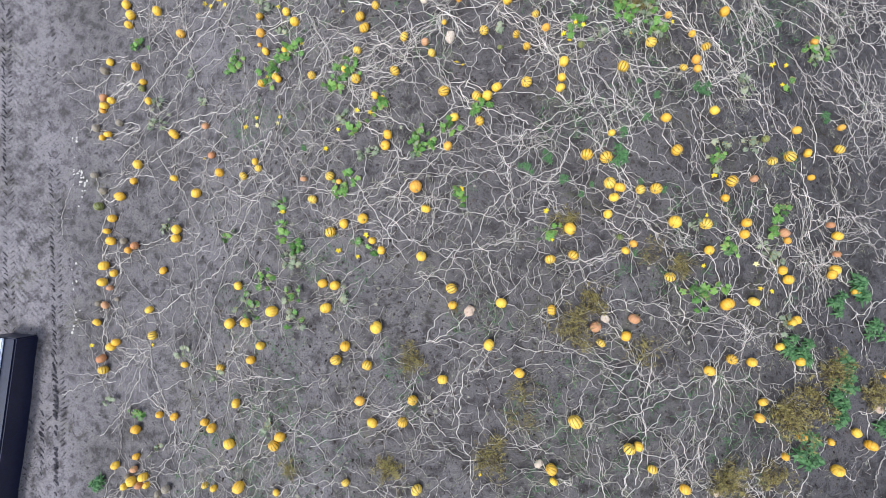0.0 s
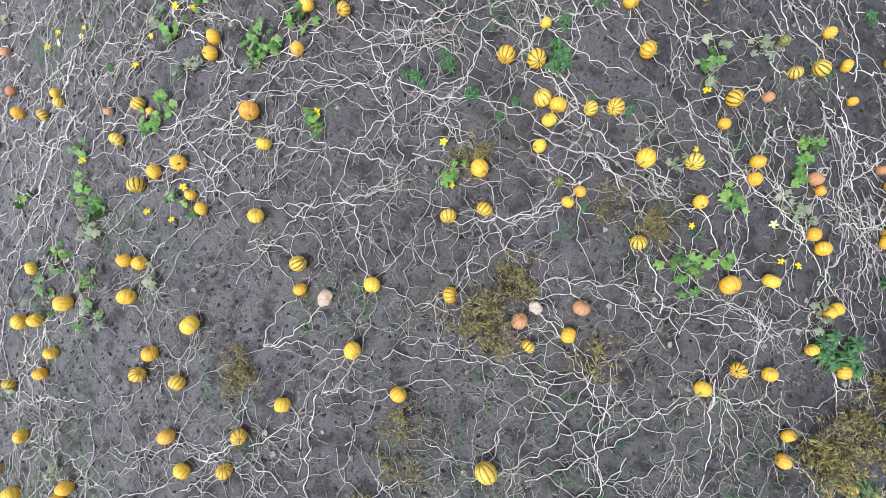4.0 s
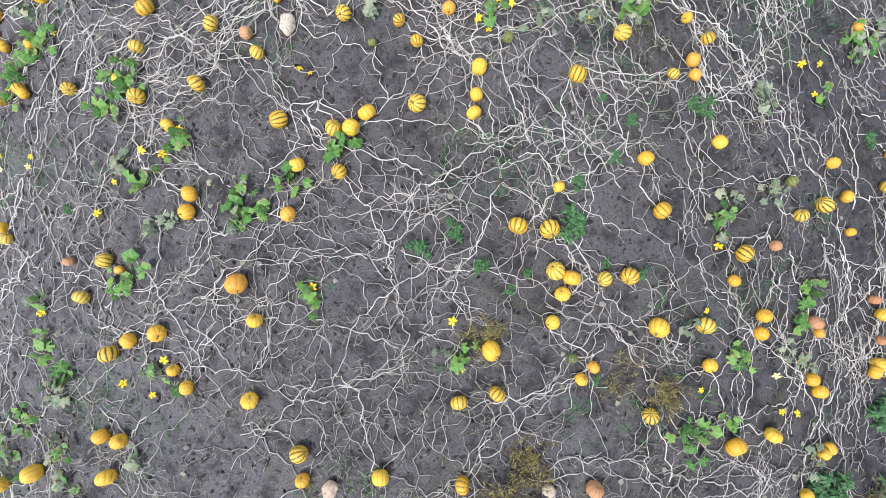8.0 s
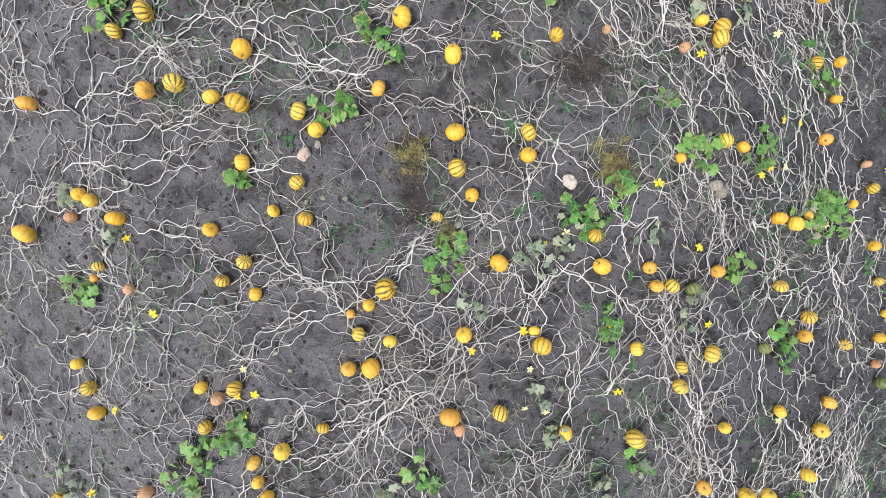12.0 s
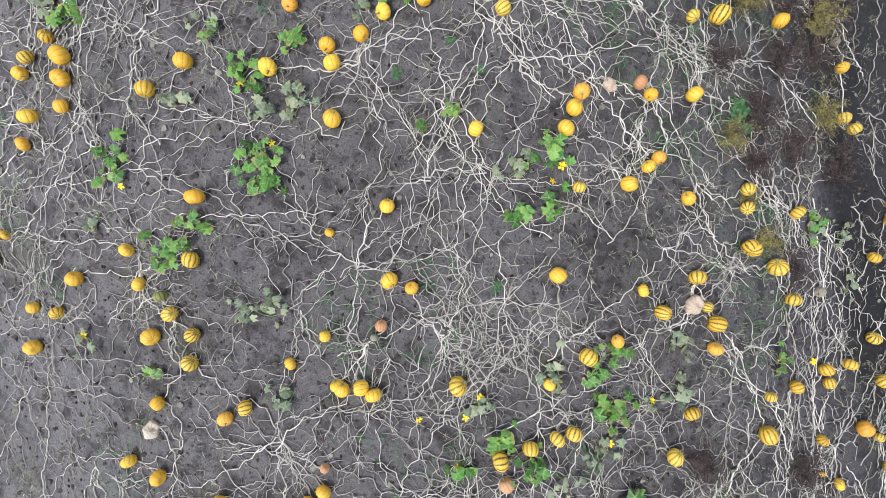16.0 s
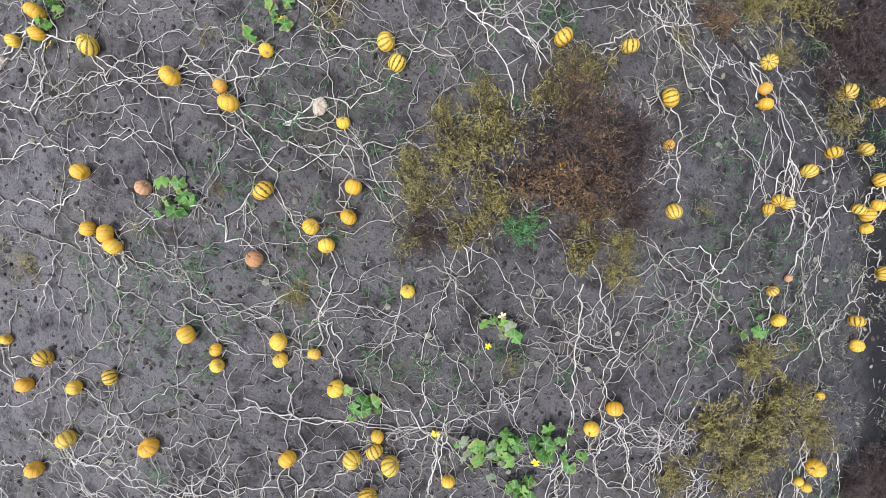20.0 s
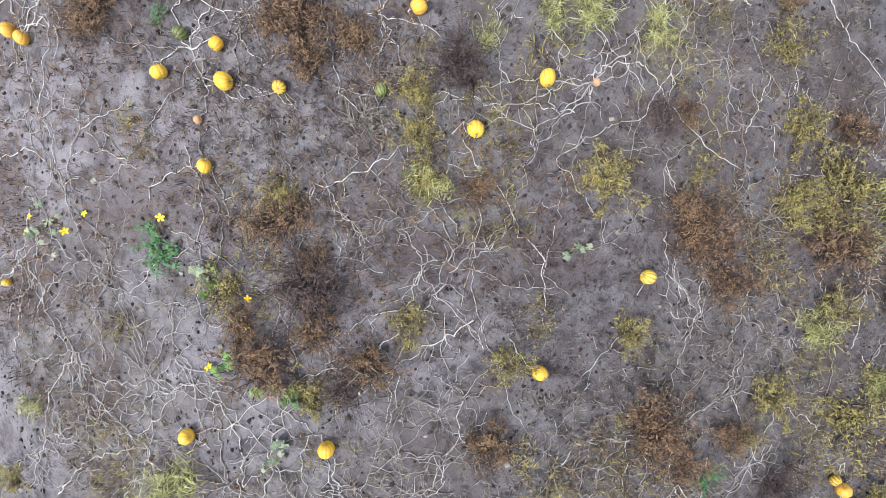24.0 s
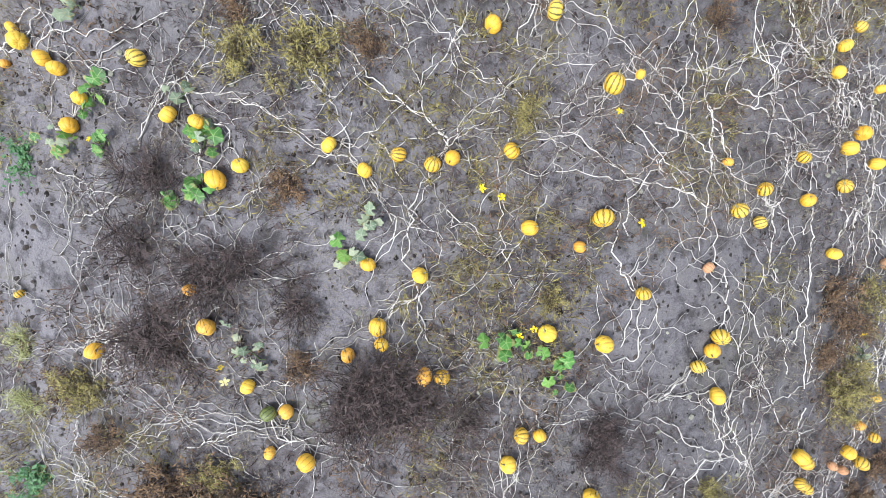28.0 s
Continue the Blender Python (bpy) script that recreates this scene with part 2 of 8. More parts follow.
def leaf_material(name, low, mid, high, vein, rough):
    """A lobed leaf: tone by leaf, mottled blade, five pale veins from the foot, browned edges on some."""
    m, t, b = material(name, rough, 0.35)
    who = node(t, "ObjectInfo").outputs["Random"]
    own = t.nodes.new("ShaderNodeTexCoord").outputs["Object"]
    xyz = node(t, "SeparateXYZ", Vector=own)
    p = node(t, "NewGeometry").outputs["Position"]
    n = noise_tex(t, p, 34.0, 4, 0.6)
    f = math_node(t, "ADD", math_node(t, "MULTIPLY", who, 0.8), math_node(t, "MULTIPLY", math_node(t, "SUBTRACT", n, 0.45), 0.8))
    colour = ramp(t, f, (0.0, low), (0.5, mid), (1.0, high))
    ang = math_node(t, "ARCTAN2", xyz.outputs[1], xyz.outputs[0])
    out = math_node(t, "SQRT", math_node(t, "ADD", math_node(t, "MULTIPLY", xyz.outputs[0], xyz.outputs[0]), math_node(t, "MULTIPLY", xyz.outputs[1], xyz.outputs[1])))
    line = math_node(t, "MULTIPLY", math_node(t, "ABSOLUTE", math_node(t, "SINE", math_node(t, "MULTIPLY", ang, 2.5))), out)
    colour = mix(t, ramp(t, line, (0.03, (0.55, 0.55, 0.55)), (0.13, (0, 0, 0))), colour, vein)
    burnt = math_node(t, "MULTIPLY", ramp(t, math_node(t, "ADD", out, math_node(t, "MULTIPLY", n, 0.5)), (0.95, (0, 0, 0)), (1.2, (0.7, 0.7, 0.7))), ramp(t, math_node(t, "FRACT", math_node(t, "MULTIPLY", who, 5.7)), (0.5, (0, 0, 0)), (0.7, (1, 1, 1))))
    colour = mix(t, burnt, colour, (0.28, 0.22, 0.09))
    t.links.new(colour, b.inputs["Base Color"])
    bump(t, b, math_node(t, "ADD", n, line), 0.5, 0.006)
    return m


RUTS = (TRACK_X - 0.30, TRACK_X + 0.10)
SOIL = soil_material()
RIND = {
    "s": gourd_material("striped_rind", (0.78, 0.52, 0.085), (0.70, 0.39, 0.035), (0.045, 0.052, 0.012), 0.60),
    "y": gourd_material("yellow_rind", (0.82, 0.53, 0.06), (0.74, 0.38, 0.03), (0.40, 0.22, 0.03), 0.28),
    "o": gourd_material("orange_rind", (0.77, 0.42, 0.06), (0.70, 0.33, 0.045), (0.42, 0.17, 0.025), 0.2),
    "p": gourd_material("fading_rind", (0.62, 0.36, 0.20), (0.50, 0.22, 0.10), (0.30, 0.15, 0.07), 0.3, 0.6, 0.7),
    "g": gourd_material("green_rind", (0.24, 0.24, 0.07), (0.13, 0.16, 0.045), (0.035, 0.05, 0.018), 0.5),
    "b": gourd_material("grey_rind", (0.33, 0.29, 0.24), (0.24, 0.2, 0.15), (0.14, 0.11, 0.08), 0.3, 0.6, 0.8),
}
ROT = gourd_material("bleached_rind", (0.68, 0.62, 0.54), (0.56, 0.42, 0.33), (0.26, 0.16, 0.11), 0.22, 0.95, 0.85)
STALK = plant_material("dry_stalk", (0.17, 0.14, 0.07), (0.30, 0.27, 0.13), 40)
VINE = plant_material("dried_vine", (0.31, 0.281, 0.260), (0.90, 0.845, 0.805), 17.0, 0.85, 0.2, "ISLAND")
OLD_VINE = plant_material("weathered_vine", (0.20, 0.184, 0.173), (0.74, 0.697, 0.67), 17.0, 0.9, 0.2, "ISLAND")
TWIG = plant_material("withered_twig", (0.20, 0.182, 0.167), (0.74, 0.697, 0.668), 9.0, 0.9, 0.2, "ISLAND")
LEAF = leaf_material("fresh_leaf", (0.030, 0.090, 0.017), (0.075, 0.205, 0.036), (0.200, 0.330, 0.070), (0.28, 0.37, 0.14), 0.5)
DULL = leaf_material("fading_leaf", (0.085, 0.120, 0.075), (0.170, 0.215, 0.140), (0.33, 0.345, 0.235), (0.38, 0.38, 0.28), 0.68)
GREENSTEM = plant_material("green_stem", (0.12, 0.2, 0.06), (0.2, 0.28, 0.1), 30)
PETAL = plant_material("yellow_petal", (0.75, 0.50, 0.01), (0.85, 0.66, 0.03), 40, 0.55)
FADED = plant_material("faded_petal", (0.62, 0.55, 0.22), (0.72, 0.66, 0.36), 40, 0.6)
WEED = plant_material("weed_leaf", (0.025, 0.085, 0.03), (0.085, 0.19, 0.07), 25, 0.55, 0.3, "ISLAND")
BROWN = plant_material("russet_weed_leaf", (0.028, 0.019, 0.016), (0.215, 0.135, 0.078), 7, 0.8, 0.2, "ISLAND", 2.0)
OLIVE = plant_material("olive_weed_leaf", (0.042, 0.028, 0.016), (0.31, 0.265, 0.095), 7, 0.75, 0.2, "ISLAND", 2.0)
LIME = plant_material("lime_grass", (0.07, 0.068, 0.028), (0.42, 0.43, 0.18), 7, 0.7, 0.2, "ISLAND", 1.8)
MAROON = plant_material("dark_stem", (0.019, 0.014, 0.014), (0.125, 0.092, 0.088), 8, 0.85, 0.2, "ISLAND", 1.6)
STRAW = plant_material("plant_litter", (0.10, 0.09, 0.08), (0.38, 0.34, 0.30), 5, 0.9, 0.1, "ISLAND")
CRUMB = plant_material("dark_clod", (0.035, 0.029, 0.027), (0.095, 0.078, 0.072), 30, 0.95, 0.1, "ISLAND")
DULL_SCRAP = plant_material("grey_scrap", (0.13, 0.13, 0.10), (0.30, 0.29, 0.24), 20, 0.9, 0.1, "ISLAND")
ROTTEN = plant_material("rotten_leaf", (0.012, 0.010, 0.010), (0.045, 0.037, 0.034), 30, 0.95, 0.1, "ISLAND")
THATCH = plant_material("dead_grass", (0.085, 0.070, 0.058), (0.26, 0.225, 0.185), 9, 0.85, 0.15, "ISLAND")
STONE = plant_material("pale_stone", (0.34, 0.33, 0.31), (0.62, 0.6, 0.57), 40, 0.8, 0.2)


# ---------------------------------------------------------------- the lie of the land
def axis_x(y):
    return np.interp(y, AXIS_Y, AXIS_X)


def strip_x(y):
    """The middle line of the cultivated strip."""
    return np.interp(y, STRIP_Y, STRIP_X)


def land(x, y):
    """The field lies on a broad, flat-topped ridge that falls away on both sides of its middle line."""
    d = np.abs(x - axis_x(y))
    inner = np.minimum(d, 5.6)
    return -CROWN * inner**2 - 2 * CROWN * 5.6 * 3.0 * (1 - np.exp(-np.maximum(d - 5.6, 0) / 3.0))


_lattices = [np.random.RandomState(s).rand(257, 257) for s in range(6)]


def value_noise(x, y, size, s):
    u, v = x / size + 31.7 * s, y / size + 17.3 * s
    i, j = np.floor(u).astype(int), np.floor(v).astype(int)
    a, b = u - i, v - j
    a, b = a * a * (3 - 2 * a), b * b * (3 - 2 * b)
    g = _lattices[s % 6]
    i, j, k, l = i % 256, j % 256, (i + 1) % 256, (j + 1) % 256
    return (g[i, j] * (1 - a) + g[k, j] * a) * (1 - b) + (g[i, l] * (1 - a) + g[k, l] * a) * b - 0.5


def clods(x, y):
    z = 0.030 * value_noise(x, y, 0.9, 0) + 0.020 * value_noise(x, y, 0.33, 1) + 0.016 * value_noise(x, y, 0.14, 2)
    rut = sum(np.exp(-(((x + SKEW * y - r) / 0.17) ** 4)) for r in RUTS) * (y < 11)
    return z * np.where((x < TRACK_X + 1.0) & (y < 11), 0.5, 1.0) - 0.045 * rut


def ground_z(x, y):
    return float(land(np.array(x), np.array(y)) + clods(np.array(x), np.array(y)))


def mesh_from(name, verts, faces, material_, smooth=True):
    me = bpy.data.meshes.new(name)
    verts = np.asarray(verts, np.float32)
    faces = np.asarray(faces, np.int32)
    # a quad that names its last corner twice is a triangle
    keep = np.ones(faces.shape, bool)
    keep[:, 3] = faces[:, 2] != faces[:, 3]
    size = keep.sum(1)
    me.vertices.add(len(verts))
    me.vertices.foreach_set("co", verts.ravel())
    me.loops.add(int(size.sum()))
    me.loops.foreach_set("vertex_index", faces[keep])
    me.polygons.add(len(faces))
    me.polygons.foreach_set("loop_start", (np.cumsum(size) - size).astype(np.int32))
    me.polygons.foreach_set("use_smooth", np.full(len(faces), smooth))
    me.update(calc_edges=True)
    me.materials.append(material_)
    return me


def build_ground():
    far = np.array([10.5, 13, 18, 30, 60, 130, 300, 700.0])
    my0, my1 = -7.0, FIELD_END
    xs = np.concatenate([-far[::-1], np.arange(-9.8, 9.8, 0.095), far])
    ys = np.concatenate([my0 + 8 - far[::-1], np.arange(my0, my1, 0.095), my1 - 8 + far])
    gx, gy = np.meshgrid(xs, ys)
    gx = gx + strip_x(gy)
    z = land(gx, gy) + clods(gx, gy)
    verts = np.stack([gx, gy, z], -1).reshape(-1, 3)
    n, m_ = len(xs), len(ys)
    a = (np.arange(m_ - 1)[:, None] * n + np.arange(n - 1)[None, :]).ravel()
    faces = np.stack([a, a + 1, a + n + 1, a + n], 1)
    ground = new("ground", mesh_from("ground", verts, faces, SOIL))
    tagged(ground, "dry grey-brown field soil with crumbs and tyre tracks", "ground", kind="structure")


build_ground()


# ---------------------------------------------------------------- parts
def part(name, me, parent, label="", m=None):
    ob = new(name, me)
    ob.parent = parent
    if m is not None:
        ob.matrix_basis = m
    if label:
        ob["label"] = label
    return ob


def with_rind(me, co=None):
    """Keeps each fruit's own coordinates in the mesh, for the stripes and scabs of its rind."""
    if co is None:
        co = np.empty(3 * len(me.vertices), np.float32)
        me.vertices.foreach_get("co", co)
    me.attributes.new("rind", "FLOAT_VECTOR", "POINT").data.foreach_set("vector", np.asarray(co, np.float32).ravel())
    return me


def rind_mesh(name, tall, seed, material_, rings=10, around=20):
    """A squat, ribbed fruit of radius 1 round the z axis, dimpled at stalk and blossom."""
    r_ = random.Random(seed)
    skew = (r_.uniform(-0.08, 0.08), r_.uniform(-0.08, 0.08))
    verts, faces = [], []
    for i in range(rings + 1):
        th = math.pi * i / rings
        for j in range(around):
            a = 2 * math.pi * j / around
            rib = 1 - 0.055 * (1 - abs(math.sin(5 * a))) ** 1.5 * math.sin(th) ** 0.5
            rr = math.sin(th) ** 0.86 * rib if 0 < i < rings else 0.02
            z = math.cos(th) * tall
            z *= 1 - 0.22 * math.exp(-((rr / 0.32) ** 2))
            verts.append((rr * math.cos(a) + skew[0] * z, rr * math.sin(a) + skew[1] * z, z))
    for i in range(rings):
        for j in range(around):
            a, b = i * around + j, i * around + (j + 1) % around
            faces.append((a, a + around, b + around, b))
    return with_rind(mesh_from(name, verts, faces, material_))


def stalk_mesh():
    verts, faces = [], []
    rings = ((0.0, 0.17, 0.0), (0.10, 0.10, 0.0), (0.22, 0.075, 0.02), (0.36, 0.07, 0.08), (0.46, 0.085, 0.16))
    for z, r, x in rings:
        for j in range(5):
            a = 2 * math.pi * j / 5
            verts.append((x + r * math.cos(a), r * math.sin(a), z))
    for i in range(len(rings) - 1):
        for j in range(5):
            a, b = i * 5 + j, i * 5 + (j + 1) % 5
            faces.append((a, b, b + 5, a + 5))
    return mesh_from("stem", verts, faces, STALK)


def husk_mesh(seed):
    """A collapsed, bleached fruit: slumped, dented and wrinkled, its top fallen in."""
    r_ = random.Random(seed)
    around, rings = 26, 14
    ph = [r_.uniform(0, 6.283) for _ in range(6)]
    dents = [(r_.uniform(0, 6.283), r_.uniform(0.3, 1.4), r_.uniform(0.25, 0.5), r_.uniform(0.25, 0.5)) for _ in range(5)]
    verts, faces = [], []
    for i in range(rings + 1):
        th = math.pi * i / rings
        for j in range(around):
            a = 2 * math.pi * j / around
            rr = math.sin(th) * (1 + 0.12 * math.sin(2 * a + ph[0]) + 0.07 * math.sin(5 * a + ph[1])) + 0.02
            z = math.cos(th) * 0.72
            for da, dt, wide, deep in dents:
                gap = math.acos(max(-1, min(1, math.cos(th) * math.cos(dt) + math.sin(th) * math.sin(dt) * math.cos(a - da))))
                k = 1 - deep * math.exp(-((gap / wide) ** 2))
                rr, z = rr * (0.5 + 0.5 * k), z * k
            z += (0.05 * math.sin(4 * a + 6 * th + ph[2]) + r_.uniform(-0.035, 0.035)) * math.sin(th)
            verts.append((rr * math.cos(a), rr * math.sin(a), z))
    for i in range(rings):
        for j in range(around):
            a, b = i * around + j, i * around + (j + 1) % around
            faces.append((a, a + around, b + around, b))
    return with_rind(mesh_from("rotten_pumpkin", verts, faces, ROT))


FRUIT = {}
for style, m_ in RIND.items():
    FRUIT[style] = [rind_mesh("pumpkin", tall, n, m_) for n, tall in enumerate((0.80, 0.92, 1.06))]
HUSKS = [husk_mesh(n) for n in range(5)]
STALK_MESH = stalk_mesh()
FRUIT_LABEL = {
    "s": ("striped_pumpkin", "yellow pumpkin with dark green stripes lying on soil"),
    "y": ("pumpkin", "ripe yellow pumpkin with faint ribs lying on soil"),
    "o": ("orange_pumpkin", "deep orange ribbed pumpkin lying on dry soil"),
    "p": ("fading_pumpkin", "fading pinkish pumpkin beginning to rot on soil"),
    "g": ("green_pumpkin", "unripe green striped pumpkin lying on dry soil"),
    "b": ("withered_pumpkin", "grey-brown withered pumpkin lying on the soil"),
}
rng = random.Random(5)
fruits, outlying = [], []


def pumpkin(x, y, d, style="s"):
    """A fruit of diameter d at x, y, most often lying over on its side."""
    r = 0.47 * d
    z = ground_z(x, y)
    fruits.append((x, y, r))
    if style == "w":
        ob = new("rotten_pumpkin")
        part("shell", rng.choice(HUSKS), ob)
        ob.matrix_basis = pose(x, y, z + 0.5 * r, rng.uniform(-20, 20), rng.uniform(-20, 20), rng.uniform(0, 360)) @ Matrix.Diagonal((r, r, r, 1))
        tagged(ob, "bleached white rotten pumpkin, slumped and caved in", "pumpkin", "rotten pumpkins in the field")
        return
    k = rng.choice((0, 0, 1, 1, 2))
    tall = (0.80, 0.92, 1.06)[k]
    lean = rng.choice((rng.uniform(35, 75), rng.uniform(60, 95), rng.uniform(45, 80)))
    rest = r * math.hypot(math.cos(radians(lean)) * tall, math.sin(radians(lean)))
    turn = rng.choice((0, 180)) + rng.gauss(0, 50)
    m = pose(x, y, z + 0.93 * rest, 0, 0, turn) @ pose(0, 0, 0, lean) @ pose(0, 0, 0, 0, 0, rng.uniform(0, 360)) @ Matrix.Diagonal((r, r, r, 1))
    if style == "y" and abs(x - strip_x(y)) > KEEP:
        outlying.append((FRUIT[style][k], m))
        return
    name, label = FRUIT_LABEL[style]
    ob = new(name)
    ob.matrix_basis = m
    part("rind", FRUIT[style][k], ob)
    tagged(ob, label, "pumpkin", name.replace("_", " ") + "s in the field")
    part("stem", STALK_MESH, ob, "dry angular stalk", pose(0, 0, tall * 0.8))


KEEP = 3.6  # the yellow ones further out along both flanks are joined


def join_outlying():
    co, own, faces, n = [], [], [], 0
    for me, m in outlying:
        a = np.empty(3 * len(me.vertices), np.float32)
        me.vertices.foreach_get("co", a)
        a = a.reshape(-1, 3)
        f = np.empty(len(me.loops), np.int32)
        me.loops.foreach_get("vertex_index", f)
        mm = np.array(m)
        co.append(a @ mm[:3, :3].T + mm[:3, 3])
        own.append(a)
        faces.append(f.reshape(-1, 4) + n)
        n += len(a)
    me = with_rind(mesh_from("outlying_pumpkins", np.concatenate(co), np.concatenate(faces), RIND["y"]), np.concatenate(own))
    tagged(new("outlying_pumpkins", me), "ripe yellow pumpkins scattered along the field's flanks", "pumpkins", kind="stuff")


# ---------------------------------------------------------------- leaves, flowers and weeds
def lobed_leaf(seed, material_):
    """A pumpkin leaf of radius 1: five pointed lobes, toothed rim, folded along the veins, on a short petiole."""
    r_ = random.Random(seed)
    n = 30
    verts, faces = [(0, 0, 0.0)], []
    long_ = [r_.uniform(0.82, 1.1) for _ in range(5)]
    for ring in (0.5, 1.0):
        for j in range(n):
            a = 2 * math.pi * j / n
            near = abs(((a * 5 / (2 * math.pi) + 0.5) % 1) - 0.5) * 2
            lobe = long_[int(a * 5 / (2 * math.pi) + 0.5) % 5] * (1.0 - 0.24 * near**1.4) + r_.uniform(-0.05, 0.05)
            if abs(a - math.pi) < 0.25:
                lobe *= 0.4
            rr = ring * (lobe if ring == 1 else 0.5 + 0.5 * lobe)
            z = 0.16 * rr * (0.5 - near) - 0.24 * rr * rr + r_.uniform(-0.05, 0.05) * ring
            verts.append((rr * math.cos(a), rr * math.sin(a), z))
    for j in range(n):
        k = (j + 1) % n
        faces.append((0, 1 + j, 1 + k, 1 + k))
        faces.append((1 + j, 1 + n + j, 1 + n + k, 1 + k))
    base = len(verts)
    for z, w in ((0.0, 0.05), (-0.9, 0.06)):
        for j in range(3):
            a = 2 * math.pi * j / 3
            verts.append((-0.3 * -z + w * math.cos(a), w * math.sin(a), z))
    for j in range(3):
        k = (j + 1) % 3
        faces.append((base + j, base + k, base + 3 + k, base + 3 + j))
    return clean(mesh_from("leaf", verts, faces, material_))


def clean(me):
    me.validate()
    return me


LEAVES = {"f": [lobed_leaf(s, LEAF) for s in range(4)], "d": [lobed_leaf(10 + s, DULL) for s in range(4)]}


def tube(path, radius, sides=3):
    """Vertices and faces of a tapering round strand along the points of path."""
    path = np.asarray(path, float)
    d = np.gradient(path, axis=0)
    d /= np.linalg.norm(d, axis=1, keepdims=True) + 1e-9
    side = np.stack([-d[:, 1], d[:, 0], np.zeros(len(d))], 1)
    side /= np.linalg.norm(side, axis=1, keepdims=True) + 1e-9
    up = np.cross(d, side)
    r = np.broadcast_to(np.asarray(radius, float), (len(path),))[:, None]
    rings = [path + r * (math.cos(2 * math.pi * k / sides + 0.5) * side - math.sin(2 * math.pi * k / sides + 0.5) * up) for k in range(sides)]
    verts = np.stack(rings, 1).reshape(-1, 3)
    i = np.arange(len(path) - 1)[:, None] * sides
    k = np.arange(sides)[None, :]
    faces = np.stack([i + k, i + (k + 1) % sides, i + sides + (k + 1) % sides, i + sides + k], -1).reshape(-1, 4)
    return verts, faces


class Strands:
    """Collects many strands for one mesh."""

    def __init__(self):
        self.v, self.f, self.n = [], [], 0

    def add(self, verts, faces):
        self.v.append(verts)
        self.f.append(np.asarray(faces) + self.n)
        self.n += len(verts)

    def mesh(self, name, material_, smooth=True):
        return mesh_from(name, np.concatenate(self.v), np.concatenate(self.f), material_, smooth)


leaf_rng = random.Random(11)


def shoot(x0, y0, x1, y1, n, tone):
    """A living runner with n leaves from x0, y0 to x1, y1; tone: fresh, dull or mixed."""
    r_ = leaf_rng
    length = math.hypot(x1 - x0, y1 - y0)
    pts = []
    side = ((y0 - y1) / (length + 1e-6), (x1 - x0) / (length + 1e-6))
    for i in range(7):
        f = i / 6
        off = 0.05 * math.sin(6 * f + x0)
        x, y = x0 + (x1 - x0) * f + side[0] * off, y0 + (y1 - y0) * f + side[1] * off
        pts.append((x - x0, y - y0, ground_z(x, y) + 0.02 - ground_z(x0, y0)))
    v, f_ = tube(pts, np.linspace(0.008, 0.004, 7), 4)
    name = "pumpkin_shoot" if tone != "d" else "fading_shoot"
    ob = new(name)
    part("runner", mesh_from("runner", v, f_, GREENSTEM), ob)
    ob.location = (x0, y0, ground_z(x0, y0))
    look_ = {"f": "fresh green pumpkin runner with lobed leaves", "d": "dull grey-green fading pumpkin runner with leaves", "m": "half-faded pumpkin runner with green lobed leaves"}[tone]
    tagged(ob, look_ + " on soil", "plant", name.replace("_", " ") + "s in the field")
    n = int(n * 1.5 + 1)
    for i in range(n):
        f = (i + 0.5) / n
        spread = r_.gauss(0, 0.10)
        x = (x1 - x0) * f + side[0] * spread + r_.gauss(0, 0.05)
        y = (y1 - y0) * f + side[1] * spread + r_.gauss(0, 0.05)
        kind = tone if tone != "m" else r_.choice("fd")
        size = r_.uniform(0.040, 0.092) * (0.8 if kind == "d" else 1)
        z = ground_z(x0 + x, y0 + y) - ground_z(x0, y0) + 0.045 + r_.uniform(0.0, 0.10)
        m = pose(x, y, z, r_.gauss(0, 23), r_.gauss(0, 23), r_.uniform(0, 360)) @ Matrix.Diagonal((size, size, size, 1))
        part("leaf", r_.choice(LEAVES[kind]), ob, "", m)


def flower_mesh(material_, seed):
    r_ = random.Random(seed)
    verts, faces = [(0, 0, 0.0)], []
    for p in range(5):
        a = 2 * math.pi * p / 5 + r_.uniform(-0.15, 0.15)
        c, s = math.cos(a), math.sin(a)
        b = len(verts)
        for u, w, z in ((0.3, 0.2, 0.22), (0.3, -0.2, 0.22), (0.7, 0.30, 0.30), (0.7, -0.30, 0.30), (0.72, 0.0, 0.22), (1.05, 0.0, 0.14)):
            z += r_.uniform(-0.06, 0.06)
            verts.append((u * c - w * s, u * s + w * c, z))
        faces += [(0, b + 1, b, b), (b, b + 1, b + 4, b + 4), (b, b + 4, b + 2, b + 2), (b + 1, b + 3, b + 4, b + 4), (b + 2, b + 4, b + 5, b + 5), (b + 4, b + 3, b + 5, b + 5)]
    return clean(mesh_from("pumpkin_flower", verts, faces, material_, False))


BLOOMS = [flower_mesh(PETAL, s) for s in range(3)] + [flower_mesh(FADED, 7)]


def flower(x, y):
    r_ = leaf_rng
    k = r_.choice((0, 1, 2, 0, 1, 2, 0, 1, 2, 3))
    ob = new("pumpkin_flower")
    part("corolla", BLOOMS[k], ob)
    s = r_.uniform(0.036, 0.058)
    z = ground_z(x, y) + 0.05
    ob.matrix_basis = pose(x, y, z, r_.gauss(0, 20), r_.gauss(0, 20), r_.uniform(0, 360)) @ Matrix.Diagonal((s, s, s, 1))
    tagged(ob, "open yellow pumpkin flower on a runner" if k < 3 else "pale faded pumpkin flower on a runner", "flower", "flowers in the field")
    part("stem", FLOWER_STEM, ob)


